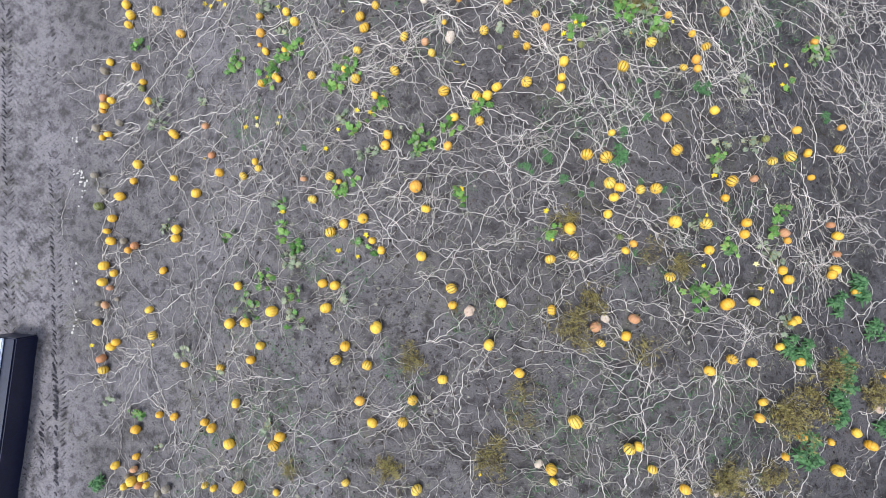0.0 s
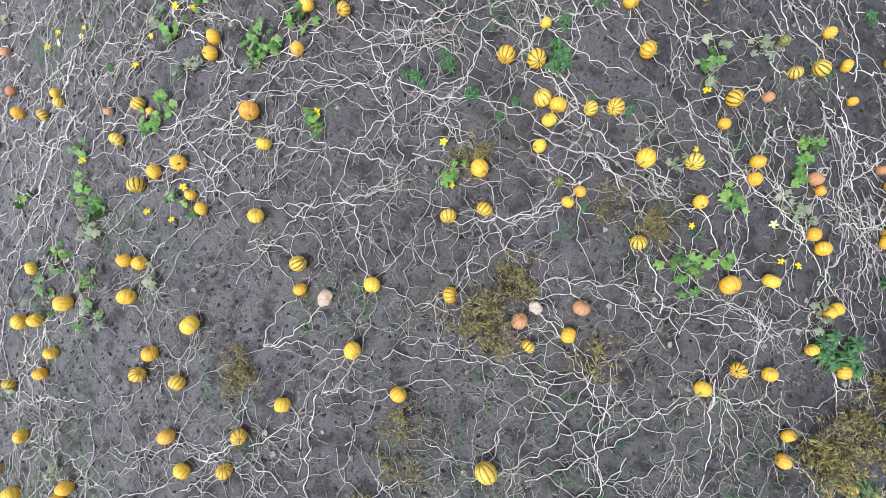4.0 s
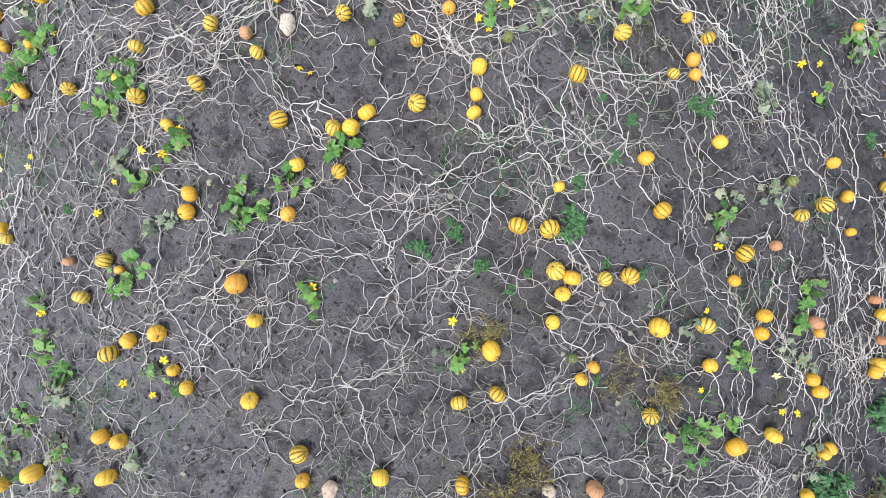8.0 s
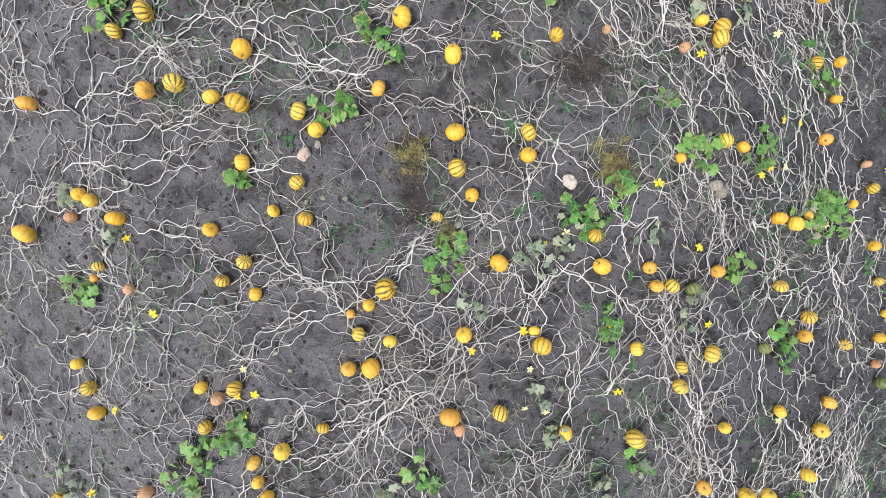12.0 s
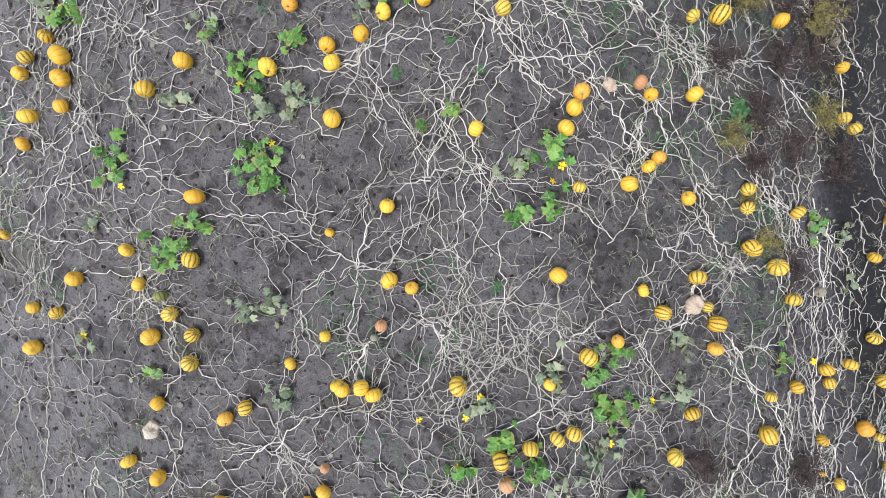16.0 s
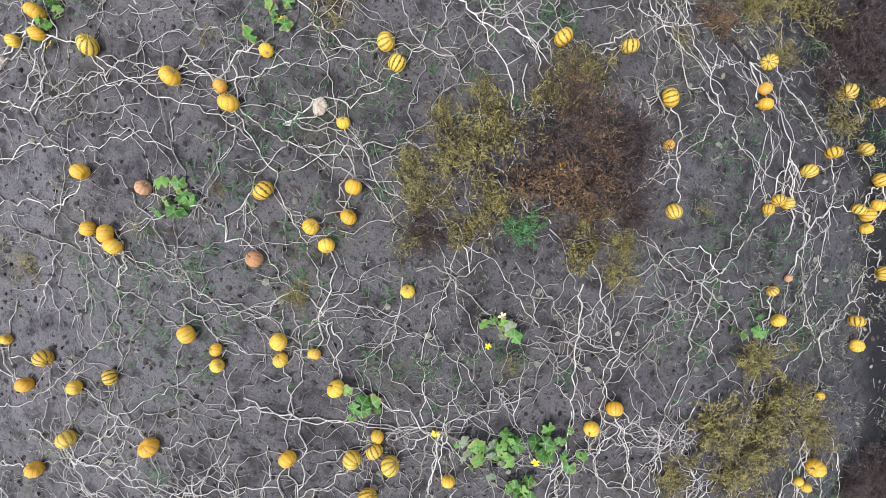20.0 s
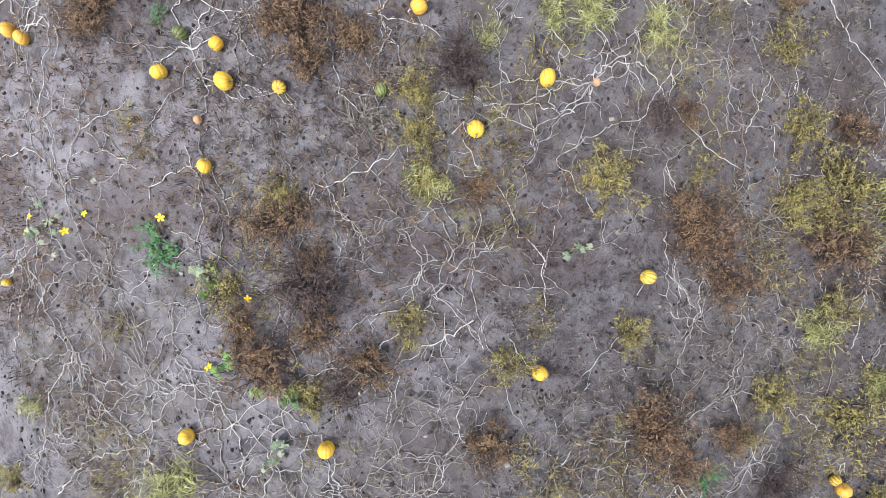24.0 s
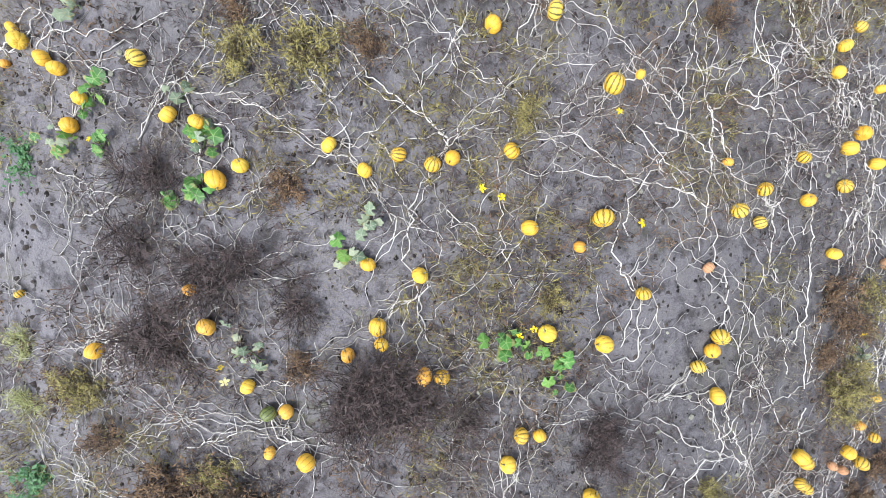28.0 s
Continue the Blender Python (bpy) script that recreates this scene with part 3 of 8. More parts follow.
FLOWER_STEM = mesh_from("stem", *tube([(0, 0, -0.9), (0.08, 0.06, -0.4), (0, 0, 0.08)], 0.07, 3), GREENSTEM)


def sprig_mesh(seed):
    """One sprig of a low green weed: whorls of narrow pointed leaves on a short stalk, radius 1."""
    r_ = random.Random(seed)
    out = Strands()
    out.add(*tube([(0, 0, 0), (0.03, 0.02, 0.35), (0, 0, 0.62)], 0.035, 3))
    for level in (0.3, 0.55, 0.66):
        n = r_.randrange(6, 9)
        for j in range(n):
            b = 2 * math.pi * j / n + r_.uniform(-0.3, 0.3)
            l, w = r_.uniform(0.6, 1.05) * (1.25 - level), r_.uniform(0.09, 0.15)
            c, s = math.cos(b), math.sin(b)
            z, cz = r_.uniform(-0.05, 0.2), level
            q = [(0, 0, cz), (0.5 * l * c - w * s, 0.5 * l * s + w * c, cz + z), (l * c, l * s, cz - 0.04), (0.5 * l * c + w * s, 0.5 * l * s - w * c, cz + z)]
            out.add(np.array(q), [(0, 3, 2, 1)])
    return out.mesh("sprig", WEED, False)


SPRIGS = [sprig_mesh(s) for s in range(4)]


def weed(x, y, r):
    r_ = leaf_rng
    ob = new("green_weed")
    z = ground_z(x, y)
    ob.location = (x, y, z)
    tagged(ob, "small green weed with narrow pointed leaves", "weed", "green weeds in the field")
    for j in range(6):
        a, reach = 2 * math.pi * j / 6 + r_.uniform(-0.4, 0.4), r * r_.uniform(0.15, 0.75) * (j > 0)
        px, py, k = reach * math.cos(a), reach * math.sin(a), r * r_.uniform(0.42, 0.6)
        part("sprig", r_.choice(SPRIGS), ob, "", pose(px, py, ground_z(x + px, y + py) - z, 0, 0, r_.uniform(0, 360)) @ Matrix.Diagonal((k, k, k, 1)))


def bush_form(seed):
    """The ragged outline of a bush: how far it reaches in each direction, and how thick it grows at each place."""
    r_ = random.Random(seed)
    waves = [(k, r_.uniform(0, 6.283), r_.uniform(0.08, 0.2)) for k in (1, 2, 3, 5)]
    knots = [(r_.gauss(0, 0.42), r_.gauss(0, 0.42), r_.uniform(0.10, 0.24)) for _ in range(13)]

    def reach(a):
        return 0.78 + sum(w * math.sin(k * a + ph) for k, ph, w in waves)

    def thick(x, y):
        return max(math.exp(-((x - kx) ** 2 + (y - ky) ** 2) / (w * w)) for kx, ky, w in knots)

    return reach, thick


def bush_stems(seed, n, wiry, reach):
    """Thin stems of radius 1 that fan out of a few roots and fork."""
    r_ = random.Random(seed)
    out, tips = Strands(), []
    feet = [(r_.gauss(0, 0.16), r_.gauss(0, 0.16)) for _ in range(4)]
    for _ in range(n):
        a = r_.uniform(0, 6.283)
        fx, fy = r_.choice(feet)
        far, top = reach(a) * r_.random() ** 0.55, r_.uniform(0.3, 0.8)
        bend = r_.gauss(0, 0.35)
        pts = []
        for i in range(5):
            f = i / 4
            b = a + bend * f
            pts.append((fx + far * f * math.cos(b) + r_.gauss(0, 0.02), fy + far * f * math.sin(b) + r_.gauss(0, 0.02), top * f**0.7))
        out.add(*tube(pts, np.linspace(wiry, wiry * 0.35, 5), 3))
        tips.append(pts)
        for _ in range(2):
            i = r_.randrange(1, 4)
            b = a + r_.choice((-1, 1)) * r_.uniform(0.4, 1.1)
            p = pts[i]
            l = r_.uniform(0.12, 0.34)
            tw = [p, (p[0] + 0.5 * l * math.cos(b), p[1] + 0.5 * l * math.sin(b), p[2] + 0.10), (p[0] + l * math.cos(b), p[1] + l * math.sin(b), p[2] + 0.14)]
            out.add(*tube(tw, np.linspace(wiry * 0.6, wiry * 0.3, 3), 3))
            tips.append(tw)
    return out, tips


def bush_leaves(seed, tips, n, size, thin, thick):
    """Small leaves along the stems, in tufts with gaps between."""
    r_ = random.Random(seed)
    out = Strands()
    for _ in range(n):
        pts = r_.choice(tips)
        i = r_.randrange(1, len(pts))
        f, p, o = r_.random(), pts[i], pts[i - 1]
        x, y, h = (p[k] + (o[k] - p[k]) * f + r_.gauss(0, 0.03) for k in range(3))
        if r_.random() > 0.18 + thick(x, y):
            continue
        b, l = r_.uniform(0, 6.283), size * r_.uniform(0.5, 1.5)
        w = l * thin
        c, s, z = math.cos(b), math.sin(b), r_.uniform(-0.3, 0.8) * l
        out.add(np.array([(x, y, h), (x + 0.5 * l * c - w * s, y + 0.5 * l * s + w * c, h + z), (x + l * c, y + l * s, h + 0.5 * z), (x + 0.5 * l * c + w * s, y + 0.5 * l * s - w * c, h + z)]), [(0, 3, 2, 1)])
    return out


BUSH = {}
for key, stem_mat, leaf_mat, n_stem, n_leaf, size, thin, wiry, name, label in (
    ("r", MAROON, BROWN, 40, 2300, 0.075, 0.13, 0.008, "russet_weed", "withered russet-brown bushy weed on bare soil"),
    ("o", THATCH, OLIVE, 36, 2300, 0.078, 0.12, 0.008, "olive_weed", "yellowing olive bushy weed on bare soil"),
    ("m", MAROON, OLIVE, 40, 1900, 0.075, 0.12, 0.008, "drying_weed", "half-dried brown and olive bushy weed on soil"),
    ("g", GREENSTEM, WEED, 22, 360, 0.13, 0.25, 0.012, "leafy_weed", "dense green leafy weed on bare soil"),
    ("l", OLIVE, LIME, 26, 900, 0.20, 0.032, 0.008, "grass_tuft", "pale lime-green tuft of drying grass"),
    ("k", MAROON, MAROON, 90, 1900, 0.09, 0.07, 0.007, "dark_weed", "dark purple-brown dead weed with wiry stems"),
    ("t", THATCH, OLIVE, 18, 520, 0.085, 0.11, 0.008, "sparse_weed", "sparse low yellowish weed on grey soil"),
    ("s", STRAW, STRAW, 22, 14, 0.08, 0.2, 0.012, "bare_weed", "bare dry weed skeleton with branching pale stems"),
):
    BUSH[key] = []
    for s in range(5):
        reach, thick = bush_form(31 * s + ord(key))
        stems, tips = bush_stems(17 * s + ord(key), n_stem, wiry, reach)
        leaves = bush_leaves(s, tips, n_leaf, size, thin, thick)
        BUSH[key].append((stems.mesh("branchwork", stem_mat), leaves.mesh("foliage", leaf_mat, False), name, label))


def bush(x, y, r, kind):
    me, leaves, name, label = leaf_rng.choice(BUSH[kind])
    ob = new(name)
    part("branchwork", me, ob)
    r *= 1.45 if y > 33 else 1.3
    h = r * {"t": 0.4, "l": 0.5, "k": 0.6, "s": 0.5}.get(kind, 0.6) * leaf_rng.uniform(0.85, 1.15)
    ob.matrix_basis = pose(x, y, ground_z(x, y) - 0.01, 0, 0, leaf_rng.uniform(0, 360)) @ Matrix.Diagonal((r, r, h, 1))
    tagged(ob, label, "weed", name.replace("_", " ") + "s in the field")
    part("foliage", leaves, ob)


roots = []


def root(x, y):
    """Where the vines of one dead plant fan out."""
    roots.append((x, y))


# ---- the fruits, from the start of the flight to its end
pumpkin(-5.80, -4.82, 0.14, "b")
pumpkin(-6.65, -4.81, 0.16, "y")
pumpkin(-6.27, -4.72, 0.16, "p")
pumpkin(-5.58, -4.67, 0.18, "b")
pumpkin(-6.09, -4.69, 0.16, "y")
pumpkin(-6.46, -4.66, 0.23, "y")
pumpkin(-6.59, -4.60, 0.14, "b")
pumpkin(-6.17, -4.52, 0.21, "y")
pumpkin(-4.40, -4.40, 0.15, "y")
pumpkin(-4.62, -4.39, 0.15, "s")
pumpkin(-6.45, -4.42, 0.16, "p")
pumpkin(-6.93, -4.41, 0.19, "y")
pumpkin(-3.76, -4.19, 0.23, "y")
pumpkin(-2.92, -4.10, 0.14, "y")
pumpkin(-6.43, -4.15, 0.16, "y")
pumpkin(-1.54, -3.63, 0.14, "s")
pumpkin(-0.25, -3.52, 0.21, "s")
pumpkin(-6.51, -3.59, 0.21, "y")
pumpkin(-4.11, -3.46, 0.22, "y")
pumpkin(4.97, -3.31, 0.13, "w")
pumpkin(-3.04, -3.25, 0.21, "s")
pumpkin(4.33, -3.20, 0.19, "y")
pumpkin(-4.59, -3.25, 0.20, "y")
pumpkin(5.42, -3.17, 0.14, "w")
pumpkin(2.04, -3.15, 0.15, "y")
pumpkin(-4.80, -3.18, 0.18, "y")
pumpkin(-5.97, -3.21, 0.16, "y")
pumpkin(-2.93, -3.07, 0.21, "y")
pumpkin(-5.58, -3.19, 0.18, "y")
pumpkin(7.80, -3.08, 0.24, "y")
pumpkin(1.99, -2.95, 0.20, "s")
pumpkin(3.73, -2.88, 0.17, "s")
pumpkin(1.79, -2.90, 0.15, "w")
pumpkin(6.44, -2.73, 0.14, "y")
pumpkin(-4.03, -2.65, 0.20, "y")
pumpkin(8.64, -2.63, 0.24, "y")
pumpkin(3.30, -2.55, 0.21, "s")
pumpkin(-1.13, -2.52, 0.21, "y")
pumpkin(7.66, -2.55, 0.15, "y")
pumpkin(3.47, -2.51, 0.17, "y")
pumpkin(-0.58, -2.44, 0.19, "s")
pumpkin(8.31, -2.39, 0.18, "y")
pumpkin(6.84, -2.38, 0.19, "y")
pumpkin(-7.50, -2.42, 0.22, "s")
pumpkin(-1.39, -2.17, 0.20, "o")
pumpkin(2.35, -2.14, 0.24, "s")
pumpkin(-7.58, -2.18, 0.22, "p")
pumpkin(-0.43, -2.04, 0.19, "s")
pumpkin(-5.46, -2.09, 0.16, "y")
pumpkin(-4.54, -2.03, 0.18, "s")
pumpkin(5.83, -2.02, 0.18, "o")
pumpkin(8.93, -1.93, 0.18, "w")
pumpkin(-7.38, -1.90, 0.19, "y")
pumpkin(-3.78, -1.76, 0.19, "y")
pumpkin(5.94, -1.75, 0.18, "y")
pumpkin(-7.26, -1.79, 0.19, "y")
pumpkin(0.07, -1.63, 0.19, "y")
pumpkin(-1.30, -1.53, 0.20, "s")
pumpkin(-1.91, -1.51, 0.20, "s")
pumpkin(-6.35, -1.56, 0.21, "s")
pumpkin(-3.57, -1.45, 0.19, "y")
pumpkin(1.37, -1.40, 0.19, "y")
pumpkin(-7.82, -1.40, 0.19, "y")
pumpkin(-1.75, -1.24, 0.20, "y")
pumpkin(9.13, -1.25, 0.18, "o")
pumpkin(4.77, -1.20, 0.20, "y")
pumpkin(-4.37, -1.10, 0.22, "y")
pumpkin(-3.97, -1.04, 0.21, "y")
pumpkin(0.83, -0.97, 0.21, "y")
pumpkin(5.66, -1.03, 0.18, "y")
pumpkin(6.82, -1.01, 0.19, "y")
pumpkin(-6.50, -1.01, 0.19, "y")
pumpkin(5.24, -0.99, 0.20, "s")
pumpkin(-7.67, -1.00, 0.19, "p")
pumpkin(-7.86, -0.98, 0.15, "b")
pumpkin(-1.18, -0.84, 0.24, "y")
pumpkin(2.75, -0.81, 0.17, "s")
pumpkin(-7.39, -0.85, 0.12, "b")
pumpkin(-3.35, -0.75, 0.23, "y")
pumpkin(6.31, -0.74, 0.17, "y")
pumpkin(3.19, -0.67, 0.19, "y")
pumpkin(-7.61, -0.61, 0.15, "p")
pumpkin(2.64, -0.54, 0.19, "p")
pumpkin(-2.19, -0.58, 0.23, "y")
pumpkin(-7.79, -0.49, 0.22, "y")
pumpkin(0.46, -0.42, 0.20, "w")
pumpkin(2.82, -0.39, 0.16, "w")
pumpkin(3.32, -0.36, 0.21, "p")
pumpkin(0.16, -0.34, 0.17, "y")
pumpkin(1.87, -0.30, 0.20, "s")
pumpkin(-4.25, -0.32, 0.20, "y")
pumpkin(6.65, -0.28, 0.18, "y")
pumpkin(1.00, -0.24, 0.20, "y")
pumpkin(-7.54, -0.27, 0.17, "y")
pumpkin(6.77, -0.23, 0.17, "y")
pumpkin(-2.05, -0.15, 0.19, "y")
pumpkin(-6.26, -0.13, 0.19, "y")
pumpkin(-2.30, -0.13, 0.18, "y")
pumpkin(-7.78, -0.12, 0.22, "y")
pumpkin(0.12, -0.05, 0.20, "s")
pumpkin(5.12, -0.01, 0.26, "y")
pumpkin(5.71, 0.07, 0.21, "y")
pumpkin(-7.24, 0.27, 0.17, "o")
pumpkin(8.38, 0.40, 0.18, "y")
pumpkin(-7.08, 0.38, 0.19, "p")
pumpkin(3.97, 0.41, 0.20, "s")
pumpkin(-0.45, 0.48, 0.20, "y")
pumpkin(6.56, 0.53, 0.20, "y")
pumpkin(-7.70, 0.45, 0.22, "y")
pumpkin(-7.38, 0.47, 0.17, "b")
pumpkin(-1.20, 0.55, 0.17, "y")
pumpkin(1.80, 0.57, 0.20, "s")
pumpkin(-5.99, 0.59, 0.21, "y")
pumpkin(2.20, 0.67, 0.20, "s")
pumpkin(6.41, 0.70, 0.19, "y")
pumpkin(-7.84, 0.67, 0.17, "y")
pumpkin(7.74, 0.71, 0.22, "y")
pumpkin(-1.39, 0.72, 0.15, "y")
pumpkin(-6.00, 0.79, 0.21, "y")
pumpkin(7.81, 0.81, 0.21, "y")
pumpkin(3.14, 0.82, 0.16, "y")
pumpkin(-2.22, 0.84, 0.22, "s")
pumpkin(4.75, 0.95, 0.18, "y")
pumpkin(3.28, 0.95, 0.15, "o")
pumpkin(-7.74, 0.97, 0.20, "y")
pumpkin(-1.97, 1.01, 0.18, "y")
pumpkin(3.03, 1.05, 0.13, "g")
pumpkin(-1.60, 1.12, 0.21, "y")
pumpkin(2.12, 1.13, 0.22, "y")
pumpkin(7.91, 1.14, 0.16, "p")
pumpkin(-8.11, 1.23, 0.22, "g")
pumpkin(6.57, 1.29, 0.15, "o")
pumpkin(5.51, 1.31, 0.18, "y")
pumpkin(-0.43, 1.34, 0.19, "y")
pumpkin(4.04, 1.40, 0.24, "y")
pumpkin(4.66, 1.42, 0.23, "s")
pumpkin(6.47, 1.43, 0.20, "p")
pumpkin(2.79, 1.44, 0.17, "y")
pumpkin(-2.66, 1.46, 0.19, "s")
pumpkin(-7.58, 1.48, 0.22, "y")
pumpkin(7.90, 1.51, 0.21, "y")
pumpkin(5.55, 1.53, 0.19, "y")
pumpkin(-8.05, 1.59, 0.18, "b")
pumpkin(-5.57, 1.60, 0.21, "y")
pumpkin(7.74, 1.72, 0.17, "p")
pumpkin(-0.64, 1.73, 0.25, "o")
pumpkin(2.89, 1.75, 0.19, "y")
pumpkin(-2.14, 1.81, 0.11, "o")
pumpkin(-7.29, 1.85, 0.17, "y")
pumpkin(-2.91, 1.87, 0.14, "p")
pumpkin(5.08, 1.95, 0.16, "y")
pumpkin(3.37, 1.93, 0.18, "s")
pumpkin(2.98, 1.93, 0.22, "y")
pumpkin(-2.33, 1.91, 0.19, "s")
pumpkin(-6.21, 1.93, 0.17, "y")
pumpkin(-8.32, 1.95, 0.18, "b")
pumpkin(3.66, 1.97, 0.22, "s")
pumpkin(-4.37, 1.96, 0.18, "s")
pumpkin(2.80, 2.00, 0.22, "s")
pumpkin(-5.01, 2.05, 0.19, "y")
pumpkin(-4.00, 2.11, 0.15, "s")
pumpkin(-7.20, 2.23, 0.20, "y")
pumpkin(-4.09, 2.25, 0.16, "y")
pumpkin(5.21, 2.28, 0.23, "s")
pumpkin(5.74, 2.40, 0.15, "p")
pumpkin(2.71, 2.45, 0.24, "s")
pumpkin(-5.27, 2.44, 0.17, "p")
pumpkin(2.36, 2.47, 0.23, "s")
pumpkin(-0.11, 2.50, 0.18, "o")
pumpkin(-1.27, 2.49, 0.19, "y")
pumpkin(7.29, 2.66, 0.14, "y")
pumpkin(-1.24, 2.69, 0.19, "y")
pumpkin(4.06, 2.73, 0.22, "s")
pumpkin(6.18, 2.81, 0.19, "s")
pumpkin(-8.26, 2.85, 0.15, "y")
pumpkin(2.81, 2.92, 0.13, "y")
pumpkin(-8.10, 2.93, 0.18, "y")
pumpkin(-6.31, 2.92, 0.24, "y")
pumpkin(0.43, 2.97, 0.18, "s")
pumpkin(6.67, 2.99, 0.22, "s")
pumpkin(-0.03, 3.03, 0.18, "y")
pumpkin(-8.42, 3.06, 0.18, "b")
pumpkin(-5.50, 3.09, 0.17, "p")
pumpkin(7.18, 3.15, 0.19, "y")
pumpkin(-7.82, 3.20, 0.18, "b")
pumpkin(6.06, 3.25, 0.16, "g")
pumpkin(3.83, 3.31, 0.18, "y")
pumpkin(8.04, 3.36, 0.21, "s")
pumpkin(0.35, 3.43, 0.19, "s")
pumpkin(0.54, 3.44, 0.20, "y")
pumpkin(-1.55, 3.45, 0.16, "y")
pumpkin(-8.30, 3.48, 0.15, "o")
pumpkin(-0.25, 3.51, 0.20, "s")
pumpkin(-8.27, 3.60, 0.20, "y")
pumpkin(0.70, 3.61, 0.21, "y")
pumpkin(6.93, 3.60, 0.18, "y")
pumpkin(4.85, 3.61, 0.19, "y")
pumpkin(1.84, 3.66, 0.18, "y")
pumpkin(1.23, 3.73, 0.21, "s")
pumpkin(-8.11, 3.73, 0.18, "y")
pumpkin(-7.10, 3.71, 0.17, "y")
pumpkin(-1.95, 3.78, 0.20, "s")
pumpkin(-8.32, 3.79, 0.20, "p")
pumpkin(8.13, 3.85, 0.16, "o")
pumpkin(1.86, 3.86, 0.15, "y")
pumpkin(-4.05, 3.86, 0.18, "s")
pumpkin(-1.19, 3.89, 0.20, "s")
pumpkin(-2.88, 3.90, 0.17, "s")
pumpkin(-3.66, 3.91, 0.15, "y")
pumpkin(-2.19, 3.98, 0.15, "y")
pumpkin(-3.73, 3.97, 0.16, "s")
pumpkin(-7.32, 4.01, 0.15, "g")
pumpkin(1.88, 4.16, 0.18, "y")
pumpkin(2.98, 4.18, 0.22, "s")
pumpkin(-7.31, 4.16, 0.15, "y")
pumpkin(-0.52, 4.23, 0.16, "s")
pumpkin(-1.96, 4.33, 0.17, "s")
pumpkin(0.72, 4.38, 0.11, "g")
pumpkin(4.19, 4.35, 0.16, "s")
pumpkin(1.20, 4.41, 0.15, "s")
pumpkin(4.50, 4.39, 0.16, "o")
pumpkin(-8.36, 4.43, 0.18, "b")
pumpkin(-0.66, 4.45, 0.15, "p")
pumpkin(2.19, 4.52, 0.13, "g")
pumpkin(-7.51, 4.51, 0.20, "y")
pumpkin(-3.57, 4.50, 0.13, "y")
pumpkin(-4.02, 4.52, 0.17, "y")
pumpkin(-0.20, 4.54, 0.21, "w")
pumpkin(-1.06, 4.55, 0.19, "s")
pumpkin(4.46, 4.56, 0.17, "o")
pumpkin(1.00, 4.63, 0.15, "s")
pumpkin(0.41, 4.66, 0.18, "s")
pumpkin(-8.25, 4.65, 0.18, "y")
pumpkin(3.51, 4.72, 0.19, "s")
pumpkin(-1.85, 4.75, 0.22, "s")
pumpkin(1.53, 4.78, 0.16, "o")
pumpkin(-4.19, 4.69, 0.10, "o")
pumpkin(-0.33, 4.83, 0.10, "y")
pumpkin(4.67, 4.86, 0.17, "s")
pumpkin(-4.17, 4.92, 0.19, "o")
pumpkin(-1.95, 4.97, 0.19, "s")
pumpkin(1.33, 5.03, 0.14, "s")
pumpkin(-3.36, 5.03, 0.19, "y")
pumpkin(4.38, 5.07, 0.14, "y")
pumpkin(-1.66, 5.17, 0.15, "s")
pumpkin(0.80, 5.25, 0.18, "y")
pumpkin(-6.38, 5.23, 0.20, "o")
pumpkin(-0.09, 5.27, 0.11, "o")
pumpkin(-0.74, 5.27, 0.13, "w")
pumpkin(-3.58, 5.27, 0.17, "y")
pumpkin(-4.22, 5.27, 0.16, "s")
pumpkin(3.87, 5.35, 0.14, "o")
pumpkin(1.04, 5.39, 0.17, "y")
pumpkin(-1.53, 5.39, 0.20, "s")
pumpkin(-7.84, 5.53, 0.18, "y")
pumpkin(-3.06, 5.64, 0.15, "p")
pumpkin(7.51, 5.67, 0.16, "o")
pumpkin(-0.04, 5.70, 0.19, "s")
pumpkin(5.10, 5.68, 0.20, "y")
pumpkin(1.42, 5.74, 0.14, "o")
pumpkin(-7.81, 5.76, 0.21, "y")
pumpkin(-7.08, 5.81, 0.20, "y")
pumpkin(2.91, 5.80, 0.17, "o")
pumpkin(-1.69, 5.88, 0.17, "y")
pumpkin(-7.96, 6.02, 0.21, "y")
pumpkin(-1.80, 6.03, 0.14, "y")
pumpkin(4.16, 6.12, 0.18, "y")
pumpkin(3.80, 6.15, 0.21, "y")
pumpkin(-1.86, 6.24, 0.16, "o")
pumpkin(3.14, 6.29, 0.17, "o")
pumpkin(4.85, 6.31, 0.19, "y")
pumpkin(-3.71, 6.42, 0.18, "y")
pumpkin(-1.57, 6.42, 0.18, "y")
pumpkin(-2.42, 6.52, 0.15, "s")
pumpkin(-3.83, 6.68, 0.17, "s")
pumpkin(-1.18, 6.71, 0.14, "s")
pumpkin(5.00, 6.88, 0.20, "y")
pumpkin(0.21, 6.86, 0.13, "p")
pumpkin(-2.31, 6.85, 0.15, "p")
pumpkin(2.14, 6.88, 0.21, "s")
pumpkin(1.34, 6.90, 0.15, "y")
pumpkin(-4.00, 6.92, 0.14, "y")
pumpkin(-2.50, 6.94, 0.15, "y")
pumpkin(3.34, 6.98, 0.15, "y")
pumpkin(0.09, 7.00, 0.23, "o")
pumpkin(-2.13, 7.00, 0.17, "s")
pumpkin(0.60, 7.08, 0.17, "s")
pumpkin(4.21, 7.15, 0.16, "y")
pumpkin(5.15, 7.22, 0.17, "o")
pumpkin(-0.98, 7.37, 0.17, "o")
pumpkin(-0.76, 7.41, 0.20, "y")
pumpkin(6.53, 7.40, 0.19, "g")
pumpkin(2.63, 7.46, 0.18, "s")
pumpkin(2.63, 7.67, 0.15, "s")
pumpkin(-0.60, 7.70, 0.15, "y")
